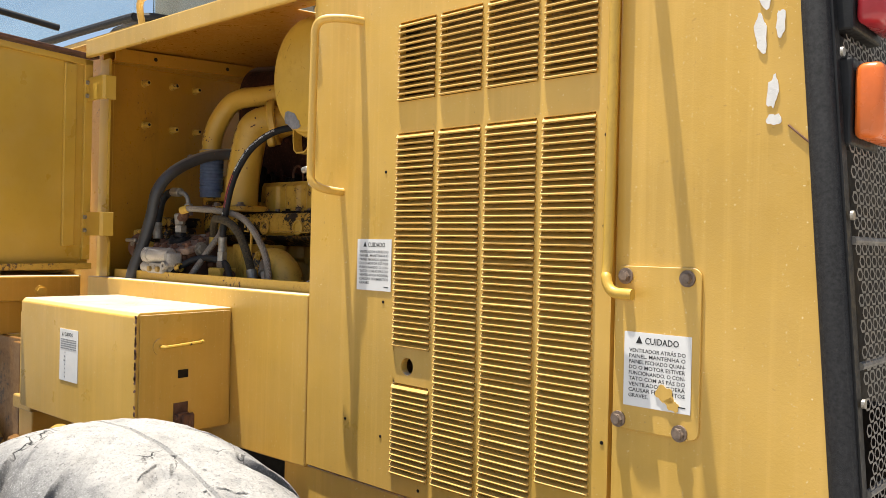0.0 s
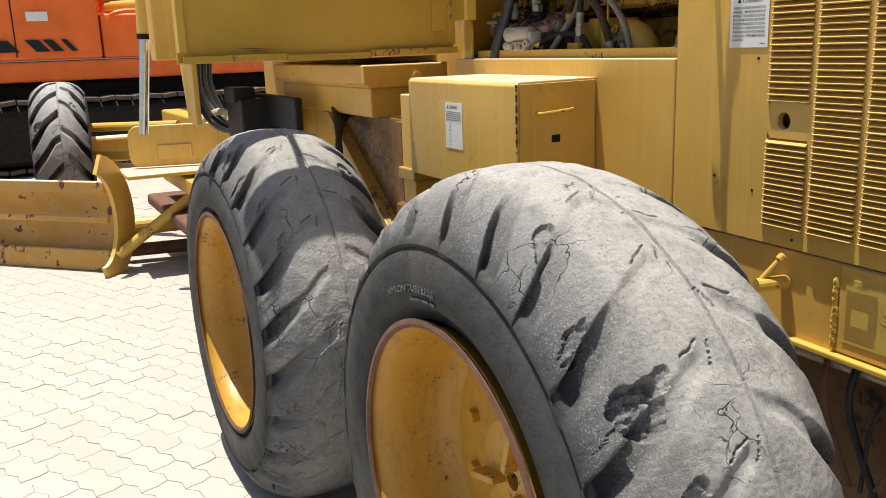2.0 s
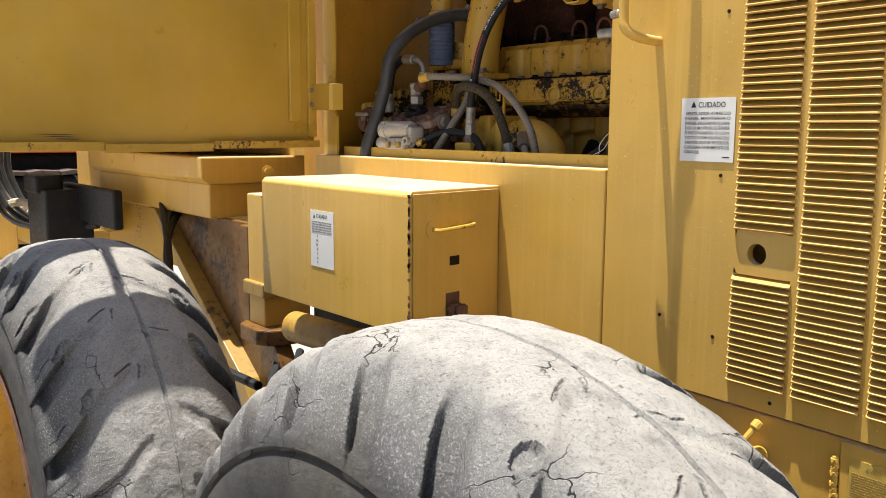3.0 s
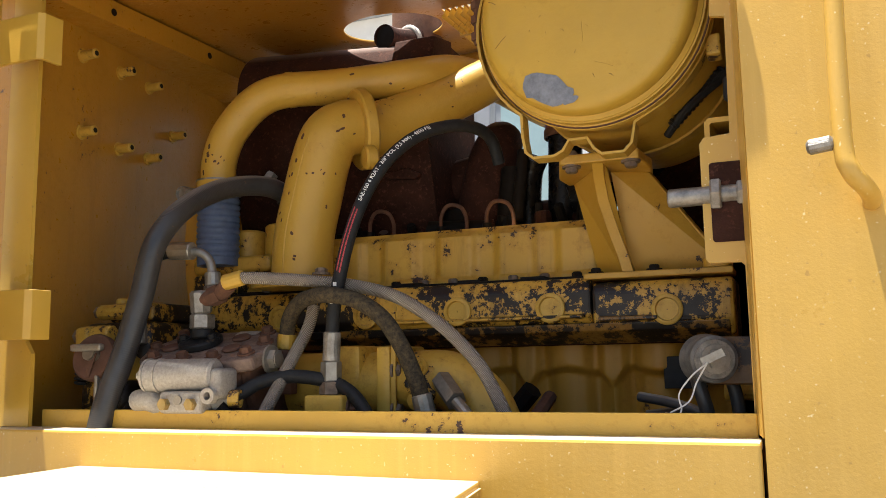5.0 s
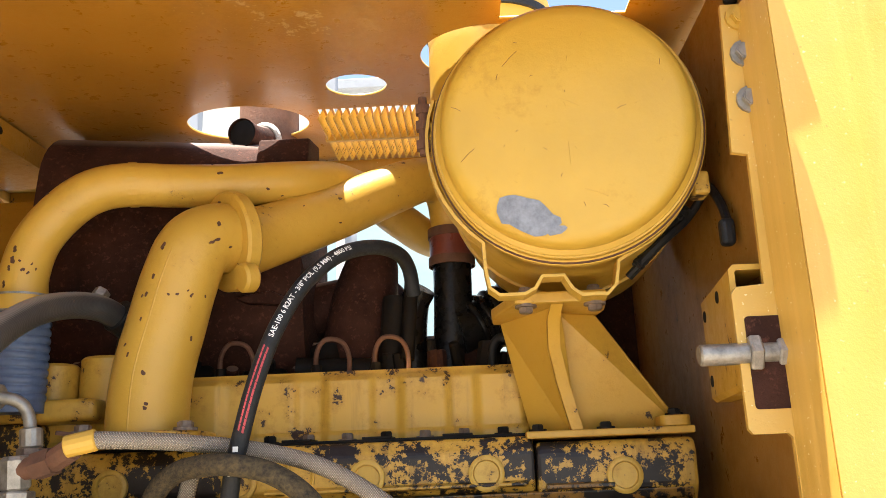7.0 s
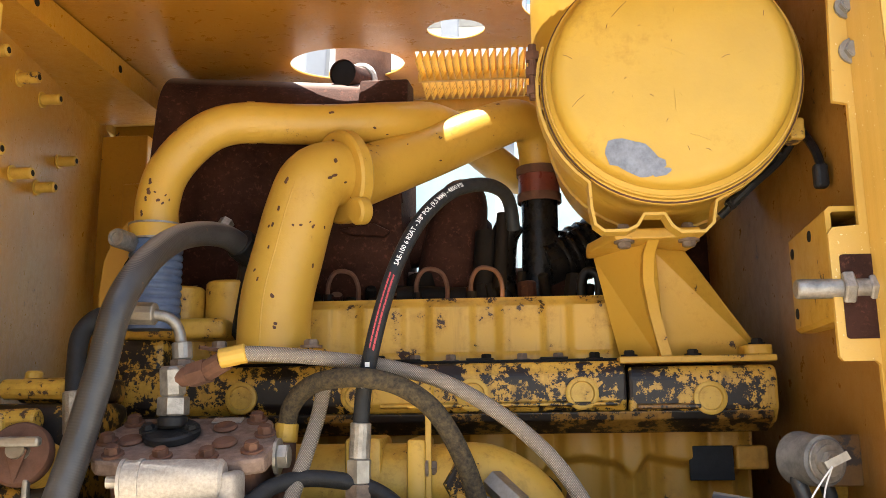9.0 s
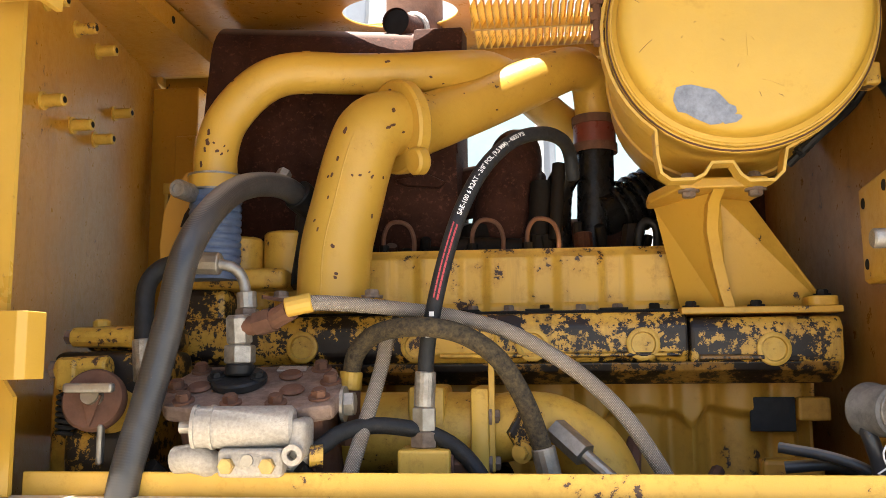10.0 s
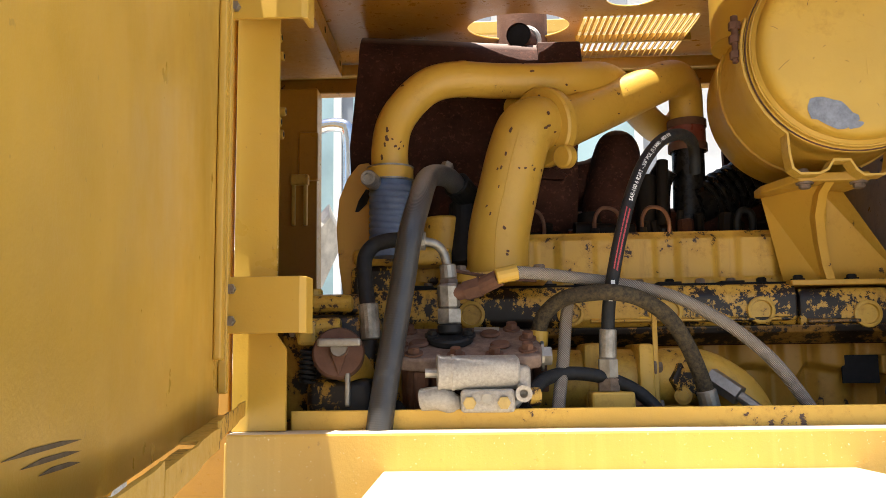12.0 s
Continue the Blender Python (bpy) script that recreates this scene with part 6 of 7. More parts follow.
cyl_ob = part("alu_cylinder", cyl, M_ALU, pump, "chalky white aluminium cylinder", True)
part("nipple", rod((-0.895, 0.053, 1.408), (-0.877, 0.055, 1.408), 0.007, 10), M_ZINC, cyl_ob)
part("end_body", box(-0.765, -0.745, 0.05, 0.1, 1.372, 1.418, 0.008, 3), M_ALU, cyl_ob, "", True)
cx = box(-0.845, -0.768, 0.04, 0.075, 1.352, 1.385, 0.006, 3)
part("valve_block", cx, M_ALU, pump, "grey aluminium valve block")
for x in (-0.832, -0.784):
    part("brass_plug", hexbolt((x, 0.04, 1.366), (0, -1, 0), 0.0095, 0.007, False), plain("dull_brass", (0.5, 0.36, 0.14), 0.4, 0.7, 0.3, 40), pump)
part("socket_screw", rod((-0.808, 0.0395, 1.372), (-0.808, 0.037, 1.372), 0.007, 12), M_STEEL, pump)
part("port_ring", lathe([(0.0, 0.012), (-0.012, 0.012), (-0.012, 0.006), (0.0, 0.006)], (-0.756, 0.05, 1.378), (0, 1, 0), 18, closed=True), M_ALU, pump)
part("elbow_casting", sweep(smooth_path([(-0.9, 0.06, 1.37), (-0.875, 0.055, 1.372), (-0.855, 0.07, 1.36), (-0.85, 0.1, 1.35)], 4), 0.017, 14), M_ALU, pump, "", True)
for k in range(5):
    a, b = (-0.94 + k * 0.045, 0.07 + 0.01 * (k % 2), 1.36), (-0.92 + k * 0.045, 0.1, 1.33)
    part("drain_fitting", rod(a, b, 0.012, 10), M_DARK, pump)
part("ring_fitting", lathe([(-0.008, 0.0135), (0.008, 0.0135), (0.008, 0.009), (-0.008, 0.009)], (-0.74, 0.085, 1.372), (1, 0.3, 0), 18, closed=True), M_YELLOW_WORN, pump)

# ---- injection pump and filler at the front end ----
inj = thing("fuel_pump", "yellow fuel pump with a rusty filler cap", "pump")
part("body", box(-1.13, -0.98, 0.17, 0.3, 1.33, 1.50, 0.015, 3), M_FILTHY, inj, "", True)
part("top_cover", box(-1.1, -1.0, 0.2, 0.33, 1.5, 1.535, 0.01, 3), M_FILTHY, inj, "", True)
part("lower_body", box(-1.08, -0.98, 0.12, 0.2, 1.25, 1.4, 0.012, 3), M_FILTHY, inj, "", True)
for a, b, r in (((-1.115, 0.2, 1.52), (-1.02, 0.19, 1.518), 0.014), ((-1.10, 0.14, 1.476), (-1.03, 0.14, 1.478), 0.016), ((-1.085, 0.22, 1.5), (-1.085, 0.22, 1.545), 0.012)):
    part("plug", rod(a, b, r, 12, bev=0.003), M_YELLOW_WORN, inj)
    part("plug_nut", hexbolt(a, Vector(a) - Vector(b), r * 0.8, 0.008, False), M_RUSTBOLT, inj)
part("banjo", box(-1.095, -1.065, 0.12, 0.15, 1.45, 1.49, 0.006), M_YELLOW_WORN, inj)
part("spring", sweep([(-1.078 + 0.011 * math.cos(0.6 * k), 0.125 + 0.011 * math.sin(0.6 * k), 1.446 - 0.0007 * k) for k in range(74)], 0.0028, 6), M_BLACK, inj, "", True)
cap = part("filler_cap", lathe([(0.0, 0.001), (-0.0, 0.036), (0.004, 0.039), (0.014, 0.039), (0.014, 0.001)], (-1.026, 0.092, 1.44), (-0.15, 1, -0.25), 36), M_RUST, inj, "round rusty filler cap", True)
hb = box(-1.055, -0.99, 0.07, 0.082, 1.448, 1.46, 0.004)
rod((-1.024, 0.08, 1.446), (-1.024, 0.095, 1.442), 0.012, 14, bm=hb)
part("cap_bar", hb, M_STEEL, cap)
part("cap_tongue", prism([(-1.038, 1.445), (-1.01, 1.445), (-1.024, 1.405)], "y", 0.082, 0.086, 0.001), M_RUST, cap)
part("filler_neck", rod((-1.024, 0.1, 1.435), (-1.01, 0.2, 1.4), 0.03, 20), M_ENGINE, inj, "", True)
part("lever", box(-1.016, -1.008, 0.085, 0.095, 1.36, 1.41, 0.003), M_STEEL, inj)
part("side_angle", prism([(-1.24, 1.43), (-1.1, 1.455), (-1.1, 1.39), (-1.24, 1.37)], "y", 0.3, 0.306), M_YELLOW, inj)

# ---- key switch and isolator ----
iso = thing("battery_isolator", "grey round battery isolator switch with a plate key", "switch")
ib2 = lathe([(0.004, 0.002), (0.004, 0.030), (0.006, 0.034), (0.02, 0.035), (0.045, 0.035), (0.05, 0.038), (0.06, 0.038), (0.06, 0.002)], (-0.072, 0.135, 1.417), (-0.35, 1, 0), 32)
part("body", ib2, plain("grey_bakelite", (0.2, 0.19, 0.175), 0.6, 0, 0.5, 50, 0.3), iso, "", True)
part("face_plate", lathe([(0.0, 0.002), (0.0, 0.028), (0.001, 0.029), (0.005, 0.029), (0.005, 0.002)], (-0.072, 0.135, 1.417), (-0.35, 1, 0), 36), M_ZINC, iso)
part("hex_nut", hexbolt((-0.072, 0.134, 1.417), (0.35, -1, 0), 0.0145, 0.011), M_STEEL, iso)
kk = prism([(-0.085, 1.408), (-0.055, 1.422), (-0.06, 1.432), (-0.09, 1.418)], "y", 0.1, 0.103)
part("key", kk, M_STEEL, iso)
part("mount", box(-0.1, -0.01, 0.175, 0.18, 1.38, 1.45, 0.002), M_SHADED, iso)
tw = sweep(smooth_path([(-0.08, 0.1, 1.412), (-0.1, 0.085, 1.395), (-0.118, 0.08, 1.37), (-0.115, 0.075, 1.35), (-0.12, 0.06, 1.338)], 4), 0.0012, 6)
sweep(smooth_path([(-0.08, 0.1, 1.412), (-0.095, 0.09, 1.385), (-0.105, 0.08, 1.36), (-0.13, 0.07, 1.345)], 4), 0.0012, 6, bm=tw)
part("string", tw, M_PAPER, iso, "thin pale string")
part("toggle", rod((-0.135, 0.056, 1.342), (-0.1, 0.05, 1.335), 0.005, 10), M_ZINC, iso)
for pts, r in (([(-0.105, 0.18, 1.41), (-0.1, 0.17, 1.38), (-0.09, 0.17, 1.34), (-0.085, 0.18, 1.28)], 0.011), ([(-0.06, 0.2, 1.4), (-0.05, 0.2, 1.36), (-0.045, 0.2, 1.3)], 0.010), ([(-0.2, 0.25, 1.36), (-0.14, 0.22, 1.35), (-0.09, 0.2, 1.33), (-0.06, 0.2, 1.29)], 0.008), ([(-0.19, 0.26, 1.33), (-0.12, 0.24, 1.335), (-0.07, 0.25, 1.3)], 0.009)):
    part("cable", sweep(smooth_path(pts, 4), r, 10), M_HOSE_DUSTY, iso, "", True)
part("spool", rod((-0.07, 0.25, 1.37), (-0.01, 0.25, 1.37), 0.016, 16), M_ENGINE, iso)
iso.scale = (0.88, 0.88, 0.88)
iso.location = Vector((-0.072, 0.135, 1.417)) * 0.12 + Vector((0.015, 0.0, 0.002))
harness = thing("wiring_loom", "black taped wiring loom hanging on the shroud", "cable")
part("loom", sweep(smooth_path([(-0.12, 0.29, 1.752), (-0.084, 0.265, 1.786), (-0.036, 0.278, 1.827), (-0.014, 0.27, 1.858), (-0.012, 0.25, 1.862), (-0.014, 0.2, 1.82), (-0.018, 0.17, 1.785)], 5), 0.006, 8), M_BLACK, harness, "", True)
part("plug", box(-0.03, -0.012, 0.16, 0.178, 1.758, 1.792, 0.006, 3), M_BLACK, harness)
for k in range(26):
    q = 0.0075 + 0.0015 * (k % 2)
    p0 = Vector((-0.106, 0.279, 1.768)).lerp(Vector((-0.032, 0.28, 1.835)), k / 25)
    part("tape_wrap", lathe([(-0.0022, q - 0.003), (0.0022, q - 0.003), (0.0022, q), (-0.0022, q)], p0 - Vector((0.004, 0, 0.004 - 0.006 * (k / 25))), (1, 0.05, 0.85), 10, closed=True), M_BLACK, harness)


# ---- hoses ----
def hose(name, label, pts, r, mat, ends=(), per=6, ribbed=0):
    th_ = thing(name, label, "hose", "hydraulic hoses in the engine bay")
    path = smooth_path(pts, per)
    t = part("tube", sweep(path, r, 16) if not ribbed else sweep(smooth_path(path, 14), lambda s: r + 0.00012 * math.sin(s * ribbed), 18), mat, th_, "", True)
    for a, b, rr, mat2, seg in ends:
        part("fitting", rod(a, b, rr, seg, bev=0.0015), mat2, th_)
    return th_, path


hose("suction_hose", "thick dusty grey rubber suction hose", [(-0.965, 0.04, 1.28), (-0.957, 0.05, 1.359), (-0.946, 0.075, 1.44), (-0.931, 0.095, 1.536), (-0.919, 0.107, 1.616), (-0.907, 0.15, 1.677), (-0.9, 0.23, 1.726), (-0.886, 0.31, 1.752), (-0.863, 0.37, 1.755), (-0.84, 0.43, 1.73)], 0.019, M_HOSE_DUSTY,
     [((-0.855, 0.39, 1.752), (-0.825, 0.44, 1.725), 0.026, M_BLACK, 20), ((-0.84, 0.42, 1.6), (-0.835, 0.44, 1.72), 0.035, M_BLACK, 20), ((-0.875, 0.362, 1.768), (-0.868, 0.37, 1.785), 0.012, M_ZINC, 6)], 6, 1500)
red_t, red_path = hose("hydraulic_hose", "black hydraulic hose with a red stripe and white print", [(-0.619, 0.16, 1.441), (-0.616, 0.16, 1.498), (-0.606, 0.162, 1.556), (-0.59, 0.166, 1.622), (-0.57, 0.18, 1.685), (-0.541, 0.205, 1.744), (-0.503, 0.245, 1.789), (-0.462, 0.29, 1.81), (-0.433, 0.33, 1.81), (-0.42, 0.36, 1.795), (-0.415, 0.38, 1.76)], 0.0105, M_HOSE,
     [((-0.62, 0.16, 1.425), (-0.618, 0.16, 1.47), 0.0135, M_ZINC, 16), ((-0.62, 0.16, 1.395), (-0.62, 0.16, 1.425), 0.016, M_STEEL, 6), ((-0.62, 0.16, 1.375), (-0.62, 0.16, 1.395), 0.018, M_RUSTBOLT, 6)])
part("tee_block", box(-0.65, -0.585, 0.13, 0.19, 1.335, 1.375, 0.004), M_ENGINE, red_t)
part("tee_nut", hexbolt((-0.585, 0.16, 1.355), (1, 0, 0), 0.013, 0.02), M_RUST, red_t)
hose("hydraulic_hose", "black hydraulic hose arching over, crusted with sand", [(-0.723, 0.197, 1.415), (-0.723, 0.197, 1.455), (-0.715, 0.19, 1.492), (-0.688, 0.175, 1.517), (-0.652, 0.155, 1.525), (-0.61, 0.138, 1.525), (-0.568, 0.145, 1.515), (-0.529, 0.15, 1.489), (-0.502, 0.155, 1.45), (-0.482, 0.16, 1.404), (-0.465, 0.165, 1.348)], 0.0125,
     plain("sandy_hose", (0.022, 0.02, 0.018), 0.8, 0, 0.5, 170, 0.6, (0.10, 0.075, 0.04)),
     [((-0.724, 0.197, 1.446), (-0.722, 0.197, 1.47), 0.0155, M_YELLOW_WORN, 16), ((-0.725, 0.197, 1.40), (-0.724, 0.197, 1.446), 0.0145, M_RUST, 12), ((-0.726, 0.197, 1.375), (-0.725, 0.197, 1.40), 0.019, M_RUST, 6), ((-0.462, 0.166, 1.33), (-0.472, 0.163, 1.375), 0.0155, M_STEEL, 14)])
hose("braided_hose", "steel-braided hose with a yellow sleeve", [(-0.788, 0.12, 1.552), (-0.765, 0.122, 1.557), (-0.72, 0.14, 1.556), (-0.667, 0.17, 1.552), (-0.594, 0.18, 1.542), (-0.519, 0.17, 1.522), (-0.462, 0.16, 1.492), (-0.413, 0.15, 1.456), (-0.367, 0.14, 1.408), (-0.322, 0.12, 1.333), (-0.3, 0.11, 1.29)], 0.0098, M_BRAID,
     [((-0.79, 0.12, 1.551), (-0.757, 0.124, 1.558), 0.0125, M_YELLOW_WORN, 14)], 9)
hose("braided_hose", "steel-braided hose running down behind the arch", [(-0.674, 0.2, 1.515), (-0.68, 0.19, 1.477), (-0.687, 0.16, 1.434), (-0.696, 0.13, 1.387), (-0.705, 0.1, 1.337), (-0.71, 0.09, 1.28)], 0.0098, M_BRAID, (), 9)
hose("hydraulic_hose", "short black hydraulic hose with a steel end", [(-0.775, 0.075, 1.362), (-0.74, 0.1, 1.38), (-0.721, 0.12, 1.395), (-0.69, 0.14, 1.403), (-0.649, 0.15, 1.401), (-0.607, 0.16, 1.39), (-0.57, 0.15, 1.368), (-0.542, 0.14, 1.331), (-0.53, 0.13, 1.28)], 0.0105, M_HOSE,
     [((-0.775, 0.075, 1.36), (-0.75, 0.092, 1.374), 0.0135, M_STEEL, 14), ((-0.79, 0.065, 1.352), (-0.775, 0.075, 1.36), 0.016, M_STEEL, 6)])
hose("hydraulic_hose", "black hose looping up from the fuel pump", [(-0.985, 0.15, 1.47), (-0.989, 0.15, 1.507), (-0.995, 0.16, 1.548), (-0.997, 0.17, 1.587), (-0.984, 0.18, 1.61), (-0.957, 0.18, 1.618), (-0.925, 0.18, 1.618)], 0.0125, M_HOSE,
     [((-0.985, 0.15, 1.46), (-0.989, 0.15, 1.515), 0.0155, M_ZINC, 16), ((-0.945, 0.18, 1.618), (-0.9, 0.18, 1.616), 0.0155, M_STEEL, 10)])
hose("steel_pipe", "bent grey steel pipe with a collar", [(-0.91, 0.18, 1.617), (-0.884, 0.185, 1.611), (-0.872, 0.19, 1.597), (-0.866, 0.19, 1.574), (-0.864, 0.19, 1.555)], 0.0075, M_STEEL,
     [((-0.866, 0.19, 1.578), (-0.864, 0.19, 1.555), 0.0135, M_STEEL, 14), ((-0.864, 0.19, 1.555), (-0.864, 0.19, 1.54), 0.016, M_RUSTBOLT, 6)])
wire = thing("dipstick_wire", "thin bent wire over the engine rail", "wire")
part("strand", sweep(smooth_path([(-0.86, 0.24, 1.575), (-0.83, 0.26, 1.57), (-0.77, 0.25, 1.56), (-0.72, 0.25, 1.555)], 4), 0.003, 6), M_RUST, wire)
clipw = thing("hose_clip", "yellow bent-wire hose clip on the rail", "clip")
cw = sweep([(-0.56, 0.2, 1.5), (-0.56, 0.2, 1.53), (-0.53, 0.2, 1.53), (-0.53, 0.2, 1.5)], 0.003, 6)
sweep([(-0.562, 0.2, 1.49), (-0.545, 0.2, 1.488), (-0.545, 0.2, 1.505)], 0.003, 6, bm=cw)
part("wire_loop", cw, M_YELLOW_WORN, clipw)
part("flat_bar", box(-0.541, -0.533, 0.205, 0.21, 1.34, 1.5, 0.001), M_YELLOW_WORN, clipw)

# printed marks on the hose
hp = bmesh.new()


def along(path, run):
    """The place, direction and side at a run in metres along a path."""
    for a, b in zip(path, path[1:]):
        L = (b - a).length
        if run <= L:
            return a + (b - a) * (run / L), (b - a).normalized()
        run -= L
    return path[-1], (path[-1] - path[-2]).normalized()


def print_on(path, text, start, height, r, bm):
    m = words(text, height)
    for v in m.verts:
        p, d = along(path, start + v.co.x)
        out = Vector((0.12, -1, 0.1))
        out = (out - d * out.dot(d)).normalized()
        side = out.cross(d).normalized()
        a = (v.co.y - height * 0.35) / r
        v.co = p + (r + 0.0004) * (math.cos(a) * out + math.sin(a) * side)
    return join(bm, m)


print_on(red_path, "SAE-100 6 R2AT - 3/8\" POL (9,5 MM) - 4800 PSI", 0.235, 0.0088, 0.0105, hp)
part("hose_print", hp, M_PAPER, red_t, "white lettering")
rs = bmesh.new()
for k in range(12):
    a0 = 0.12 + k * 0.0085
    rowp = []
    for w in (-0.35, 0.35):
        for e in (0, 0.0078):
            p, d = along(red_path, a0 + e + (0.003 if w > 0 else 0))
            out = Vector((0.12, -1, 0.1))
            out = (out - d * out.dot(d)).normalized()
            side = out.cross(d).normalized()
            rowp.append(p + 0.0109 * (math.cos(w) * out + math.sin(w) * side))
    rs.faces.new([rs.verts.new(q) for q in (rowp[0], rowp[1], rowp[3], rowp[2])])
part("red_stripe", rs, plain("red_print", (0.42, 0.05, 0.06), 0.6, 0, 0.3, 50, 0), red_t)
bm_ = bmesh.new()
for k in range(4):
    p, d = along(red_path, 0.075 + k * 0.009)
    box(p.x - 0.003, p.x + 0.003, p.y - 0.0112, p.y - 0.0106, p.z - 0.003, p.z + 0.003, 0, bm=bm_)
part("maker_bars", bm_, M_PAPER, red_t)

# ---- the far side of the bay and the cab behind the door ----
# dark sheets added to deepen the shade at the back of the bay
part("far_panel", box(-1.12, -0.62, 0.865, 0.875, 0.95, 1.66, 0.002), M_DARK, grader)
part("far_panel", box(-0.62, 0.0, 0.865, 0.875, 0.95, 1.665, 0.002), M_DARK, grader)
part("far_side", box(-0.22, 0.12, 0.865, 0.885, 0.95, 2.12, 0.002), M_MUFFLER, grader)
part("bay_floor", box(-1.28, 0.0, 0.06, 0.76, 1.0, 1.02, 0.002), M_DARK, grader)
rnd = random.Random(31)
for k in range(26):
    x, z = rnd.uniform(-0.9, -0.15), rnd.uniform(1.2, 1.35)
    part("drain_pipe", rod((x, 0.3 + rnd.uniform(0, 0.1), z), (x + rnd.uniform(-0.05, 0.05), 0.38, z + rnd.uniform(-0.05, 0.05)), rnd.uniform(0.008, 0.02), 8), M_DARK if k % 3 else M_RUST, engine)
for a, b, r in (((-0.58, 0.6, 1.66), (-0.58, 0.62, 1.72), 0.03), ((-0.62, 0.55, 1.68), (-0.5, 0.56, 1.675), 0.02), ((-0.47, 0.58, 1.66), (-0.46, 0.6, 1.8), 0.022), ((-0.44, 0.56, 1.69), (-0.43, 0.58, 1.83), 0.012)):
    part("dark_pipe", rod(a, b, r, 14), M_DARK, engine, "", True)
# grimy gear under the frame rail
part("under_plate", box(0.15, 1.4, 0.2, 0.22, 0.2, 0.74, 0.003), peeling("grimy_under_paint", (0.14, 0.07, 0.018), 0.5, 25.0, 4.0), grader, "rust-brown grimy plate under the rail")
for x, z in ((0.62, 0.6), (0.74, 0.56), (0.82, 0.6), (0.95, 0.58), (1.05, 0.5)):
    part("plate_hole", rod((x, 0.194, z), (x, 0.2, z), 0.022, 18), M_DARK, grader)
part("under_shaft", rod((0.3, 0.12, 0.64), (0.66, 0.14, 0.63), 0.026, 16), M_STEEL, grader, "", True)
for k in range(9):
    x = 0.45 + 0.06 * k + rnd.uniform(-0.02, 0.02)
    part("under_hose", sweep(smooth_path([(x, 0.15, 0.74), (x + rnd.uniform(-0.03, 0.03), 0.1, 0.62), (x + rnd.uniform(-0.08, 0.08), 0.12, 0.5), (x + rnd.uniform(-0.1, 0.1), 0.14, 0.32)], 4), rnd.uniform(0.005, 0.014), 8), M_HOSE if k % 3 else M_RUST, grader, "", True)
for k in range(6):
    x, z = 0.62 + 0.02 * k + rnd.uniform(-0.03, 0.1), 0.66 - 0.04 * k
    part("under_fitting", rod((x, 0.1, z), (x + 0.03, 0.1, z - 0.02), 0.014, 6, bev=0.002), M_ZINC if k % 2 else M_RUST, grader)
part("cab_wall", box(-1.42, -1.3, 0.295, 0.9, 2.1, 2.28, 0.004), M_YELLOW, grader)
part("cab_wall", box(-3.2, -1.3, 0.25, 0.29, 2.1, 2.26, 0.004), M_YELLOW, grader, "yellow lower cab wall")
part("window_seal", sweep(smooth_path([(-3.0, 0.235, 2.31), (-1.5, 0.235, 2.285), (-1.36, 0.26, 2.285), (-1.3, 0.35, 2.29), (-1.29, 0.8, 2.3)], 5), 0.016, 10), M_HOSE, grader)
gm, gn, gl, gp = nodes_of("cab_glass")
gp.inputs["Base Color"].default_value = (0.75, 0.85, 0.85, 1)
gp.inputs["Transmission Weight"].default_value = 0.9
gp.inputs["Roughness"].default_value = 0.03
part("cab_glass", box(-3.0, -1.34, 0.262, 0.268, 2.29, 3.0, 0), gm, grader, "pale cab window glass")
part("cab_glass", box(-1.318, -1.312, 0.3, 0.9, 2.29, 3.0, 0), gm, grader, "pale cab window glass")
part("cab_back", box(-3.1, -1.35, 1.3, 1.34, 2.1, 3.2, 0.004), plain("pale_cab_trim", (0.55, 0.56, 0.54), 0.6, 0, 0.2, 3), grader)
part("cab_roof", box(-3.2, -1.25, 0.2, 1.4, 3.0, 3.1, 0.02), M_YELLOW, grader)
part("cab_seat", box(-2.1, -1.7, 0.5, 0.9, 2.1, 2.42, 0.05, 4), plain("grey_vinyl", (0.3, 0.27, 0.25), 0.6), grader)

# ---- blade, front wheel and linkage of the grader ----
BA, BB = Vector((-4.16, -0.94, 0)), Vector((-5.5, -2.2, 0))
BD = (BB - BA).normalized()
BN = Vector((-BD.y, BD.x, 0))
if BN.x < 0:
    BN = -BN


def blade_ring(s, bulge=0.0):
    """A cross-section of the curved mouldboard at a run along it."""
    out = []
    for k in range(13):
        a = k / 12
        z = 0.03 + 0.56 * a
        d = 0.13 * (1 - (2 * a - 1) ** 2)
        out.append((d, z))
    ring_ = [BA + BD * s + BN * (-0.0 - d) + Vector((0, 0, z)) for d, z in out]
    ring_ += [BA + BD * s + BN * (0.03 - d) + Vector((0, 0, z)) for d, z in reversed(out)]
    return ring_


bl2 = bmesh.new()
loops(bl2, [blade_ring(0.0), blade_ring(3.4)])
bmesh.ops.recalc_face_normals(bl2, faces=bl2.faces)
M_BLADE = paint("blade_paint", (0.5, 0.26, 0.035), 0.3, 0.3, 0.6, (0.12, 0.06, 0.035), False, 6.0)
blade = part("mouldboard", bl2, M_BLADE, grader, "scraped yellow mouldboard blade", True)
BM = Matrix(((BD.x, BN.x, 0, BA.x), (BD.y, BN.y, 0, BA.y), (0, 0, 1, 0), (0, 0, 0, 1)))
for y0, y1, z0, z1, nm in ((0.0, 0.05, 0.53, 0.6, "blade_top"), (0.02, 0.045, 0.33, 0.37, "blade_stiffener"), (0.0, 0.03, 0.0, 0.14, "cutting_edge")):
    part(nm, moved(box(0, 3.4, y0, y1, z0, z1, 0.006), BM), M_BLADE, blade)
ar = []
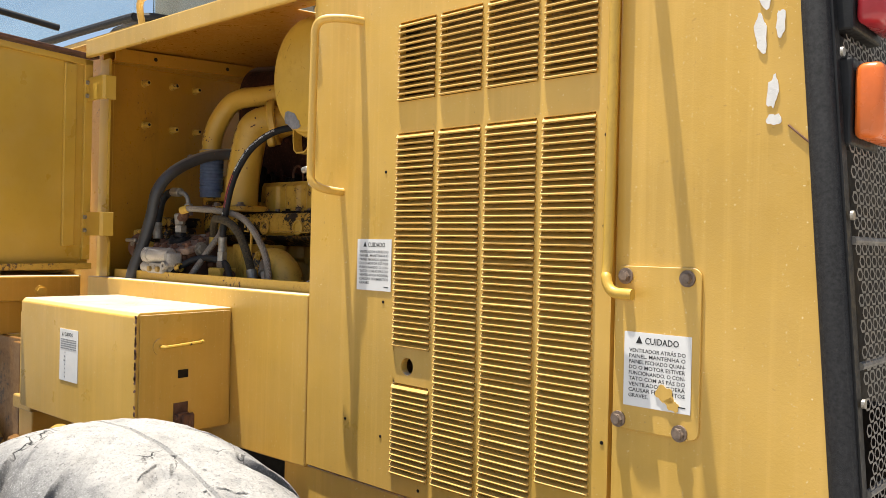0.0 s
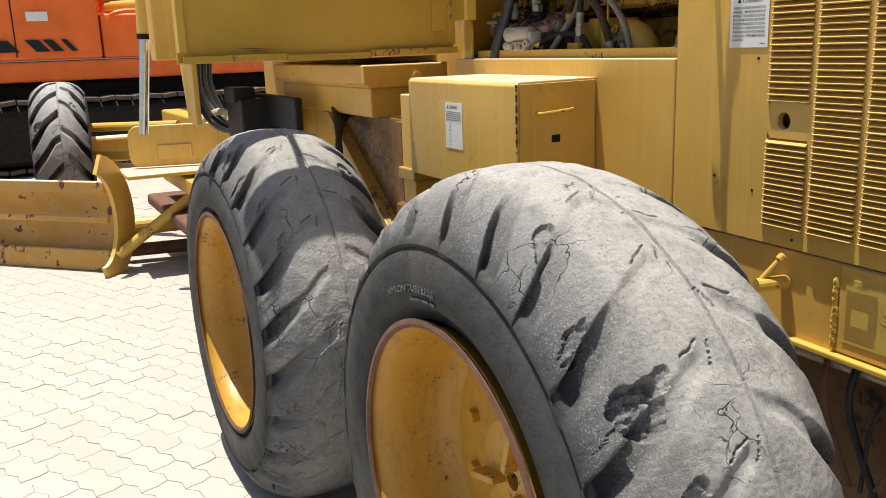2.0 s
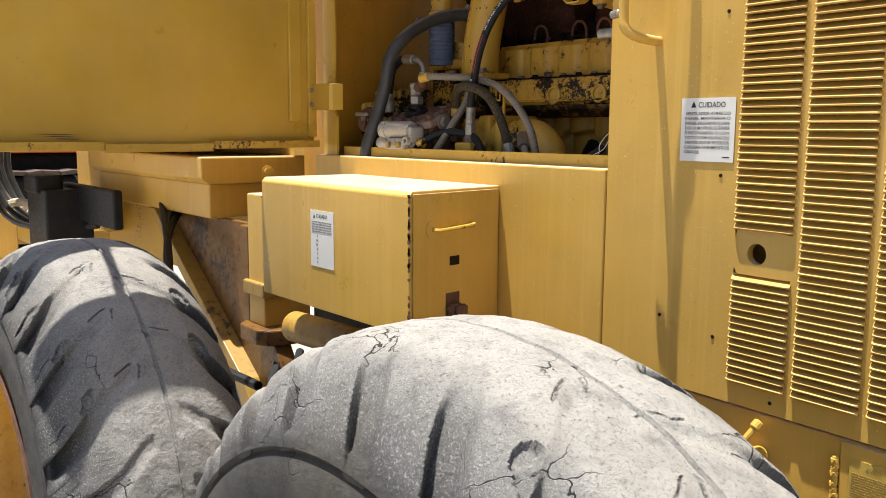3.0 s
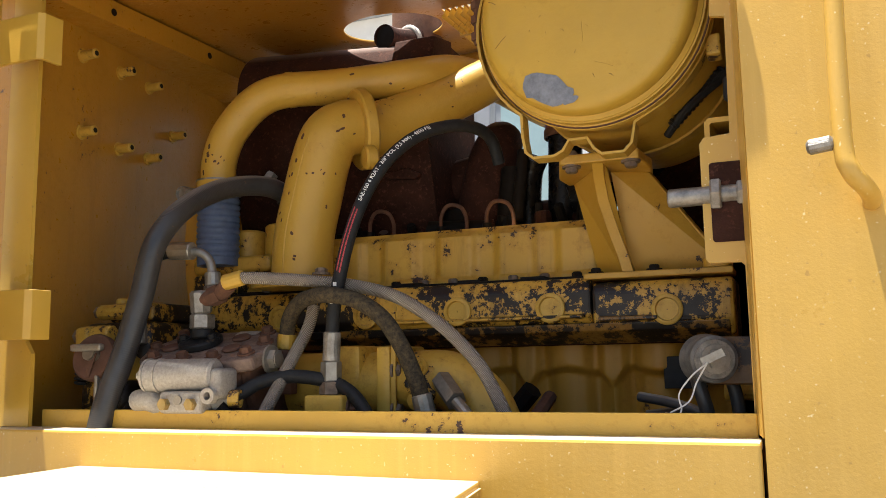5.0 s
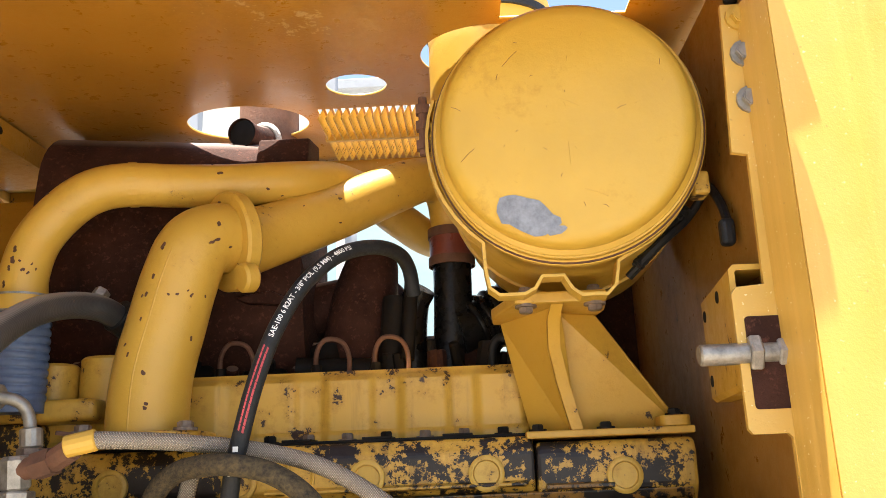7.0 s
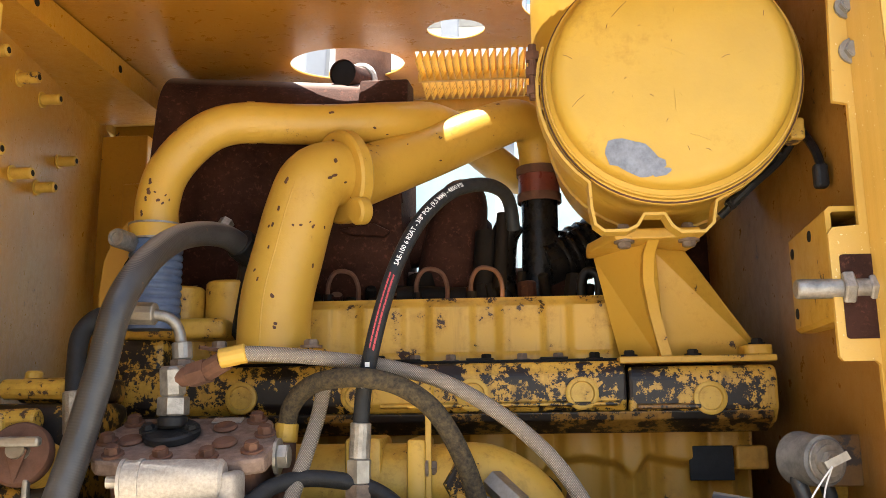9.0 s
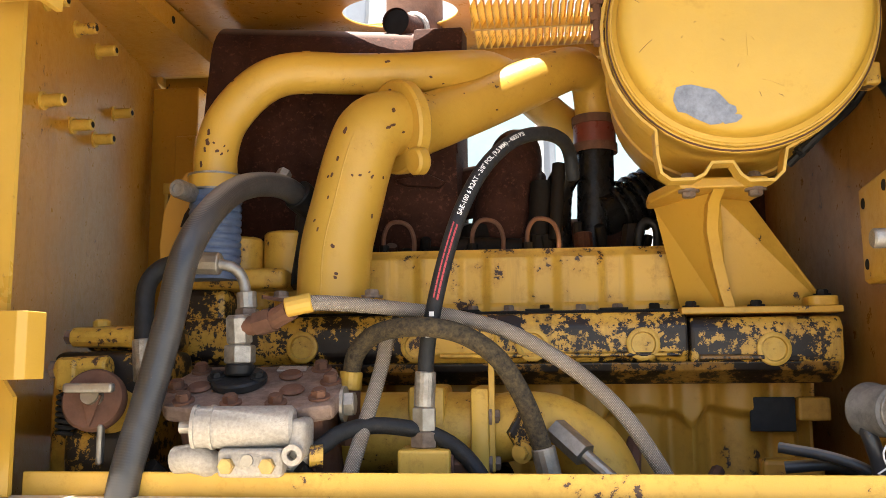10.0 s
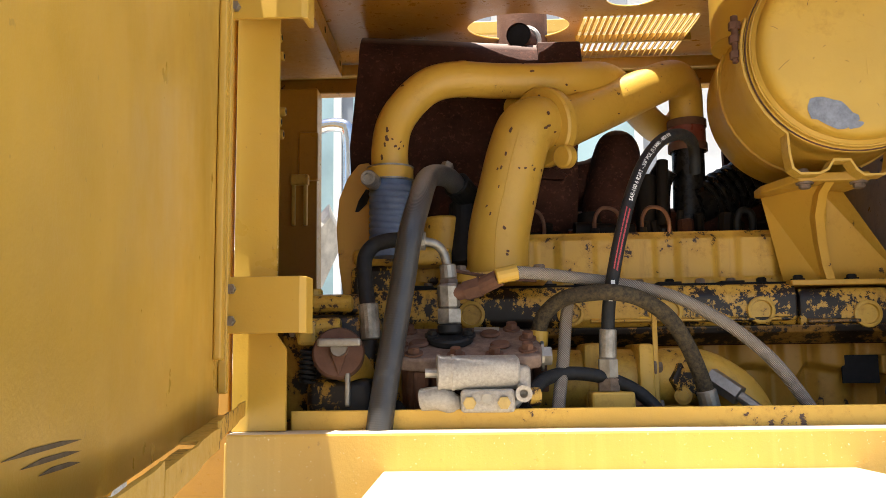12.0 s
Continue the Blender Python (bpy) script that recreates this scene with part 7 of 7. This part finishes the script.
for k in range(17):
    a = radians(100 + 170 * k / 16)
    ar.append((0.02 + 0.30 * math.cos(a) + 0.12, 0.37 + 0.42 * math.sin(a)))
ar2 = [(p[0] * 0.55 + 0.1, (p[1] - 0.37) * 0.72 + 0.37) for p in reversed(ar)]
em = bmesh.new()
loops(em, [[BA + BN * p[0] + BD * w + Vector((0, 0, p[1])) for p in ar + ar2] for w in (-0.02, -0.05)])
bmesh.ops.recalc_face_normals(em, faces=em.faces)
part("end_bit", em, M_YELLOW, blade, "curved yellow blade end plate")
# side arm with its flat guard box
part("circle_arm", moved(prism(rounded(-0.28, 0.3, 0.66, 0.93, 0.07), "y", -0.02, 0.02, 0.006), Matrix.Translation((-4.2, -0.5, 0)) @ Matrix.Rotation(radians(75), 4, "Z")), M_YELLOW, grader, "rounded yellow guard plate")
part("arm_shelf", box(-4.35, -3.9, -0.85, -0.2, 0.625, 0.65, 0.006), M_YELLOW, grader)
part("arm_tag", moved(box(-0.1, 0.12, -0.03, -0.022, 0.71, 0.8, 0.004), Matrix.Translation((-4.2, -0.5, 0)) @ Matrix.Rotation(radians(75), 4, "Z")), M_YELLOW, grader)
part("blade_strut", rod((-4.1, -0.93, 0.12), (-3.95, -0.4, 0.52), 0.035, 14), M_YELLOW_WORN, grader)
part("pivot_tube", rod((-4.4, -0.85, 0.24), (-4.2, 0.2, 0.26), 0.06, 16), M_YELLOW_WORN, grader)
part("pivot_tube", rod((-4.4, -0.9, 0.08), (-4.2, 0.2, 0.08), 0.045, 16), M_RUST, grader)
part("circle_frame", box(-4.9, -3.4, -0.6, 0.6, 0.3, 0.38, 0.02), M_RUST, grader)
# dark plate added to hide bright ground behind the linkage
part("dark_filler", box(-4.7, -3.0, -0.35, -0.3, 0.12, 0.62, 0.01), M_SHADED, grader)
part("circle_beam", box(-4.7, -3.0, -0.5, -0.36, 0.5, 0.6, 0.01), M_YELLOW_WORN, grader)
part("drawbar", box(-8.0, -4.2, 0.1, 0.4, 0.6, 0.8, 0.02), M_YELLOW_WORN, grader)
part("main_frame", box(-8.5, -2.9, 0.2, 0.5, 1.5, 1.8, 0.02), M_YELLOW, grader)
part("rear_frame", box(-3.35, -2.3, 0.05, 0.6, 0.8, 1.33, 0.02), M_YELLOW_WORN, grader)
part("frame_upright", box(-3.5, -3.1, -0.05, 0.3, 0.9, 1.5, 0.02), M_YELLOW, grader)
lc = part("lift_cylinder", rod((-3.6, -0.7, 1.49), (-3.6, -0.66, 2.3), 0.042, 20), M_YELLOW, grader)
part("piston_rod", rod((-3.6, -0.765, 0.93), (-3.6, -0.7, 1.5), 0.028, 18), M_CHROME, lc, "bright chrome piston rod", True)
part("gland", rod((-3.6, -0.702, 1.47), (-3.6, -0.7, 1.5), 0.044, 20), M_DARK, lc)
part("cab_leg", box(-3.35, -3.2, -0.72, -0.55, 1.35, 2.3, 0.01), M_YELLOW, grader)
part("gusset", prism([(-3.3, 1.0), (-3.1, 1.0), (-3.1, 1.4), (-3.42, 1.4)], "y", -0.56, -0.53, 0.004), M_YELLOW, grader)
part("floor_edge", box(-3.3, -1.7, -0.5, 0.2, 1.34, 1.375, 0.006), M_YELLOW, grader)
vb = part("valve_block", box(-3.05, -2.75, -0.4, -0.2, 0.85, 1.14, 0.01), M_BLACK, grader, "black steel bracket with a valve")
part("bracket_arm", box(-3.0, -2.3, -0.26, -0.22, 1.0, 1.16, 0.01), M_BLACK, vb)
part("valve_top", box(-3.02, -2.82, -0.42, -0.3, 1.12, 1.2, 0.012), M_BLACK, vb)
rnd = random.Random(51)
for k in range(7):
    x = -3.3 - 0.06 * k
    pts = [(x, -0.5 + 0.03 * k, 1.38), (x + 0.02, -0.52 + 0.03 * k, 1.2), (x + 0.1, -0.46 + 0.03 * k, 1.0 + 0.02 * (k % 3)), (x + 0.3, -0.35 + 0.02 * k, 0.95), (x + 0.6, -0.2, 0.98)]
    part("frame_hose", sweep(smooth_path(pts, 4), 0.014, 8), M_HOSE if k % 2 else M_HOSE_DUSTY, grader, "", True)
pale = plain("pale_hose", (0.6, 0.52, 0.38), 0.6)
for k in range(4):
    pts = [(-3.4, -0.5 + 0.1 * k, 0.98), (-3.3, -0.4 + 0.1 * k, 1.05), (-3.15, -0.35 + 0.1 * k, 1.04), (-3.05, -0.3 + 0.1 * k, 0.97)]
    part("frame_hose", sweep(smooth_path(pts, 4), 0.02, 8), pale, grader, "", True)
part("swivel_motor", rod((-3.3, -0.3, 0.98), (-3.0, -0.2, 1.0), 0.07, 18, bev=0.02), pale, grader)
for k in range(3):
    part("brake_line", sweep(smooth_path([(-2.2, -0.1 + 0.05 * k, 1.12), (-1.9, -0.2, 1.0), (-1.6, -0.3, 0.8), (-1.3, -0.32, 0.7), (-1.0, -0.3, 0.68)], 4), 0.014, 8), M_HOSE, grader, "", True)
fm = mesh_of("front_tyre", tyre(R=0.6, N=17, n_ang=700, n_s=70, seed=5, relief=1.7, inner_half=0.2), M_TYRE, True)
fw = wheel(grader, (-5.75, -1.06, 0.6), fm, spin=0.4)
fw.rotation_euler = (0, 0.4, radians(-6))
part("front_axle", box(-5.85, -5.65, -0.9, 1.2, 0.55, 0.75, 0.02), M_YELLOW, grader)
for z in (0.62, 0.84):
    part("tie_rod", rod((-5.6, -0.85, z), (-5.0, -0.3, z + 0.02), 0.035, 14), M_YELLOW_WORN, grader)
part("steer_cylinder", rod((-5.55, -0.8, 0.52), (-5.2, -0.45, 0.5), 0.05, 16), M_YELLOW, grader)
part("steer_rod", rod((-5.6, -0.86, 0.52), (-5.5, -0.75, 0.52), 0.025, 14), M_CHROME, grader, "", True)

# ---- excavator standing ahead ----
exc = thing("excavator", "orange crawler excavator parked beyond the grader", "excavator")
EX = -10.0
body_e = bmesh.new()
box(EX - 3.0, EX, -2.6, 3.4, 1.1, 1.34, 0.03, bm=body_e)
part("turntable_frame", body_e, M_ORANGE, exc)
ed = part("engine_cover", box(EX - 2.9, EX - 0.02, -2.6, -0.18, 1.36, 2.6, 0.04, 3), M_ORANGE, exc, "orange side cover")
part("side_cover", box(EX - 2.9, EX - 0.05, -0.16, 3.4, 1.36, 1.9, 0.03, 3), M_ORANGE, exc)
part("cover_gap", box(EX - 0.018, EX - 0.012, -1.16, -1.145, 1.4, 2.6, 0), M_BLACK, ed)
part("name_plate", box(EX - 0.02, EX + 0.004, -1.0, -0.76, 1.82, 1.93, 0.002), M_PAPER, ed)
for k in range(4):
    y0 = -1.25 + k * 0.2 + (0.0 if k else -0.3)
    w = (0.28 if k else 0.45) * (1 - 0.22 * k)
    part("stripe", prism([(y0, 1.6), (y0 + w * 0.7, 1.6), (y0 + w * 0.7 + 0.12, 1.46), (y0 + 0.12, 1.46)], "x", EX - 0.02, EX + 0.004), M_BLACK, ed, "dark slanted stripe")
part("boom_foot", rod((EX - 0.5, 0.0, 2.0), (EX + 0.2, 0.6, 2.0), 0.07, 16), M_YELLOW_WORN, exc)
part("boom_base", box(EX - 1.6, EX - 0.5, -0.1, 2.6, 1.9, 2.75, 0.06, 3), M_ORANGE, exc)
part("boom_gap", box(EX - 0.49, EX - 0.44, 0.1, 0.5, 1.95, 2.4, 0.02), M_DARK, exc)
part("grab_bar", sweep(smooth_path([(EX + 0.02, -0.1, 1.8), (EX + 0.1, 0.0, 1.9), (EX + 0.1, 0.3, 1.92), (EX + 0.02, 0.4, 1.82)], 4), 0.03, 8), M_ORANGE, exc)
part("undercarriage", box(EX - 2.6, EX - 0.2, -2.4, 3.3, 0.35, 1.09, 0.05), M_DARK, exc)
trk = part("track_frame", box(EX - 3.0, EX + 0.35, -3.2, 4.2, 0.12, 0.84, 0.12, 3), M_DARK, exc)
M_TRACK = plain("track_steel", (0.13, 0.10, 0.08), 0.7, 0.4, 0.4, 12)
shoe = mesh_of("track_shoe", box(-0.22, 0.2, -0.085, 0.085, -0.02, 0.03, 0.008), M_TRACK)
for k in range(39):
    for z in (0.87, 0.06):
        ob = new("track_shoe", shoe)
        ob.parent = trk
        ob.location = (EX + 0.15, -3.0 + 0.185 * k, z)
        ob.rotation_euler = (0.12 if k % 2 else -0.05, 0, 0)

# ---- vehicles beyond the far side of the bay ----
far = thing("parked_loader", "yellow wheel loader with a pale glazed cab, parked beyond", "wheel loader")
M_GLASSY = plain("blue_tinted_glass", (0.42, 0.58, 0.60), 0.15, 0, 0.35, 1.2, 0.02)
M_GREY = plain("grey_frame", (0.32, 0.34, 0.37), 0.5, 0, 0.2, 5)
M_WHITE = plain("white_paint", (0.72, 0.72, 0.70), 0.5, 0, 0.1, 4)
part("cab_shell", box(-2.3, 0.3, 4.0, 5.2, 1.55, 3.3, 0.03), M_GREY, far)
for k in range(6):
    part("cab_pillar", box(-2.25 + 0.48 * k, -2.13 + 0.48 * k, 4.6, 4.7, 3.3, 5.2, 0.01), M_GREY, far)
for k in range(4):
    x = -2.2 + k * 0.62
    part("cab_window", box(x, x + 0.5, 3.985, 3.998, 1.75, 3.25, 0.002), M_GLASSY, far, "pale blue-green cab glass")
    part("window_post", box(x + 0.5, x + 0.55, 3.97, 3.999, 1.6, 3.3, 0.004), M_WHITE, far)
part("engine_hood", box(-0.1, 3.2, 3.3, 4.9, 0.8, 2.0, 0.05), M_YELLOW, far)
part("hood_vent", box(0.15, 0.4, 3.285, 3.299, 1.55, 1.75, 0.003), M_BLACK, far)
part("chassis", box(-3.2, 0.0, 3.6, 4.9, 0.5, 1.5, 0.05), M_GREY, far)
part("step_ladder", box(-1.2, -0.9, 3.3, 3.6, 0.3, 1.6, 0.02), M_WHITE, far)
part("roof_rail", box(-3.0, 1.0, 3.95, 4.05, 3.44, 3.53, 0.01), M_YELLOW, far)
for x in (-2.6, 1.6):
    part("loader_wheel", lathe([(-0.22, 0.3), (-0.24, 0.5), (-0.18, 0.68), (0.18, 0.68), (0.24, 0.5), (0.22, 0.3)], (x, 3.5, 0.67), (0, 1, 0), 40), M_TYRE, far, "", True)
scrap = thing("scrap_heap", "heap of pale torn wrapping and grey metal offcuts", "scrap heap")
rnd = random.Random(71)
tone = [plain("pale_wrapping", (0.66, 0.62, 0.55), 0.7, 0, 0.4, 14), plain("grey_offcut", (0.34, 0.33, 0.33), 0.5, 0.2, 0.4, 9), plain("dark_offcut", (0.06, 0.05, 0.05), 0.6, 0, 0.4, 9)]
for k in range(60):
    sz = rnd.uniform(0.06, 0.2)
    lump = box(-sz, sz, -sz * 0.5, sz * 0.5, -sz * rnd.uniform(0.1, 0.5), sz * 0.2, 0.012, 1)
    for v in lump.verts:
        v.co += 0.5 * sz * noise.noise_vector(v.co * 9 + Vector((k, 0, 0)))
    lump.transform(Matrix.Translation((-1.75 + rnd.uniform(-0.5, 0.6), 2.6 + rnd.uniform(-0.2, 0.4), 0.1 + 1.85 * rnd.random())) @ Euler((rnd.uniform(-1, 1), rnd.uniform(-1, 1), rnd.uniform(0, 6))).to_matrix().to_4x4())
    part("offcut", lump, tone[(0, 0, 1, 0, 2)[k % 5]], scrap)
part("post", moved(box(-0.05, 0.05, -0.04, 0.04, 0.0, 3.4, 0.006), Matrix.Translation((-1.45, 2.9, 0)) @ Matrix.Rotation(0.05, 4, "Y")), M_GREY, scrap, "grey steel post")
part("bent_pipe", sweep(smooth_path([(-1.75, 2.5, 2.25), (-1.55, 2.45, 2.42), (-1.4, 2.4, 2.44), (-1.36, 2.4, 2.36), (-1.36, 2.4, 2.0)], 6), 0.03, 14), M_CHROME, scrap, "bright bent pipe", True)
# added building, raised so the roof holes look out on white, not blue
yard = thing("white_backdrop", "added pale building whose tall white wall stands in for bright sky", "building")
part("wall", box(-9, 14, 14, 14.3, 0, 8.5, 0.02), M_WHITE, yard)
part("eave", box(-9.3, 14.3, 13.6, 14.5, 8.5, 8.7, 0.02), M_GREY, yard)
for k in range(6):
    part("window", box(-7 + 3.4 * k, -5.2 + 3.4 * k, 13.97, 13.998, 1.4, 3.2, 0.01), M_GLASSY, yard)

# ---- paving blocks ----
def paver_outline(L=0.2, W=0.1):
    """A wavy interlocking block."""
    pts = []
    n = 4
    for k in range(n):
        pts.append((-L / 2 + L * k / n, -W / 2 + (0.009 if k % 2 else -0.009)))
    pts.append((L / 2, -W / 2 - 0.009))
    pts.append((L / 2 + 0.008, 0))
    for k in range(n):
        pts.append((L / 2 - L * k / n, W / 2 + (0.009 if k % 2 else -0.009)))
    pts.append((-L / 2, W / 2 - 0.009))
    pts.append((-L / 2 + 0.008, 0))
    return pts


PM, pn, pl_, pp = nodes_of("paver_block")
oi = pn.new("ShaderNodeObjectInfo")
pc0 = ramp(pn, pl_, oi.outputs["Random"], [(0.0, (0.37, 0.34, 0.30)), (0.5, (0.40, 0.37, 0.33)), (0.85, (0.42, 0.39, 0.35)), (1.0, (0.40, 0.35, 0.29))])
pc1 = ramp(pn, pl_, noise_at(pn, pl_, 14.0, 7, 0.7), [(0.3, (0, 0, 0)), (0.8, (0.55, 0.55, 0.55))])
pl_.new(blend(pn, pl_, pc1, pc0, (0.33, 0.30, 0.25)), pp.inputs["Base Color"])
pp.inputs["Roughness"].default_value = 0.9
bump(pn, pl_, pp, noise_at(pn, pl_, 180.0, 5), 0.4, 0.004)
o = paver_outline()
q = [(x * 0.992, y * 0.985) for x, y in o]
pm_ = bmesh.new()
loops(pm_, [[Vector((x, y, -0.02)) for x, y in q], [Vector((x, y, -0.003)) for x, y in q], [Vector((x * 0.988, y * 0.975, 0.0)) for x, y in q]])
bmesh.ops.recalc_face_normals(pm_, faces=pm_.faces)
paver = mesh_of("paver", pm_, PM)
rnd = random.Random(77)
count = 0
rest = bmesh.new()
ANG = radians(24)
ca, sa = math.cos(ANG), math.sin(ANG)
for i in range(-60, 40):
    for j in range(-50, 30):
        x = i * 0.2 + (0.1 if j % 2 else 0)
        y = j * 0.1
        X, Y = ca * x - sa * y - 2.4, sa * x + ca * y - 1.4
        if not (-7.5 < X < 1.2 and -3.4 < Y < -0.35):
            continue
        m = Matrix.Translation((X, Y, rnd.uniform(-0.002, 0.001))) @ Matrix.Rotation(ANG + rnd.uniform(-0.01, 0.01), 4, "Z") @ Matrix.Rotation(rnd.uniform(-0.008, 0.008), 4, "X")
        if -2.9 < X < -0.9 and -1.95 < Y < -1.0 and count < 300:
            ob = new("paver", paver)
            ob.parent = ground
            ob.matrix_basis = m
            count += 1
        else:
            vs = [[rest.verts.new(m @ Vector((a * s, b * t, z))) for a, b in q] for s, t, z in ((1, 1, -0.02), (1, 1, -0.002), (0.988, 0.975, 0.0))]
            for r0, r1 in zip(vs, vs[1:]):
                for k in range(len(q)):
                    rest.faces.new((r0[k], r0[(k + 1) % len(q)], r1[(k + 1) % len(q)], r1[k]))
            rest.faces.new(vs[-1])
far_pavers = part("paving", rest, PM, ground, "wavy interlocking paving blocks")
far_pavers["kind"] = "stuff"
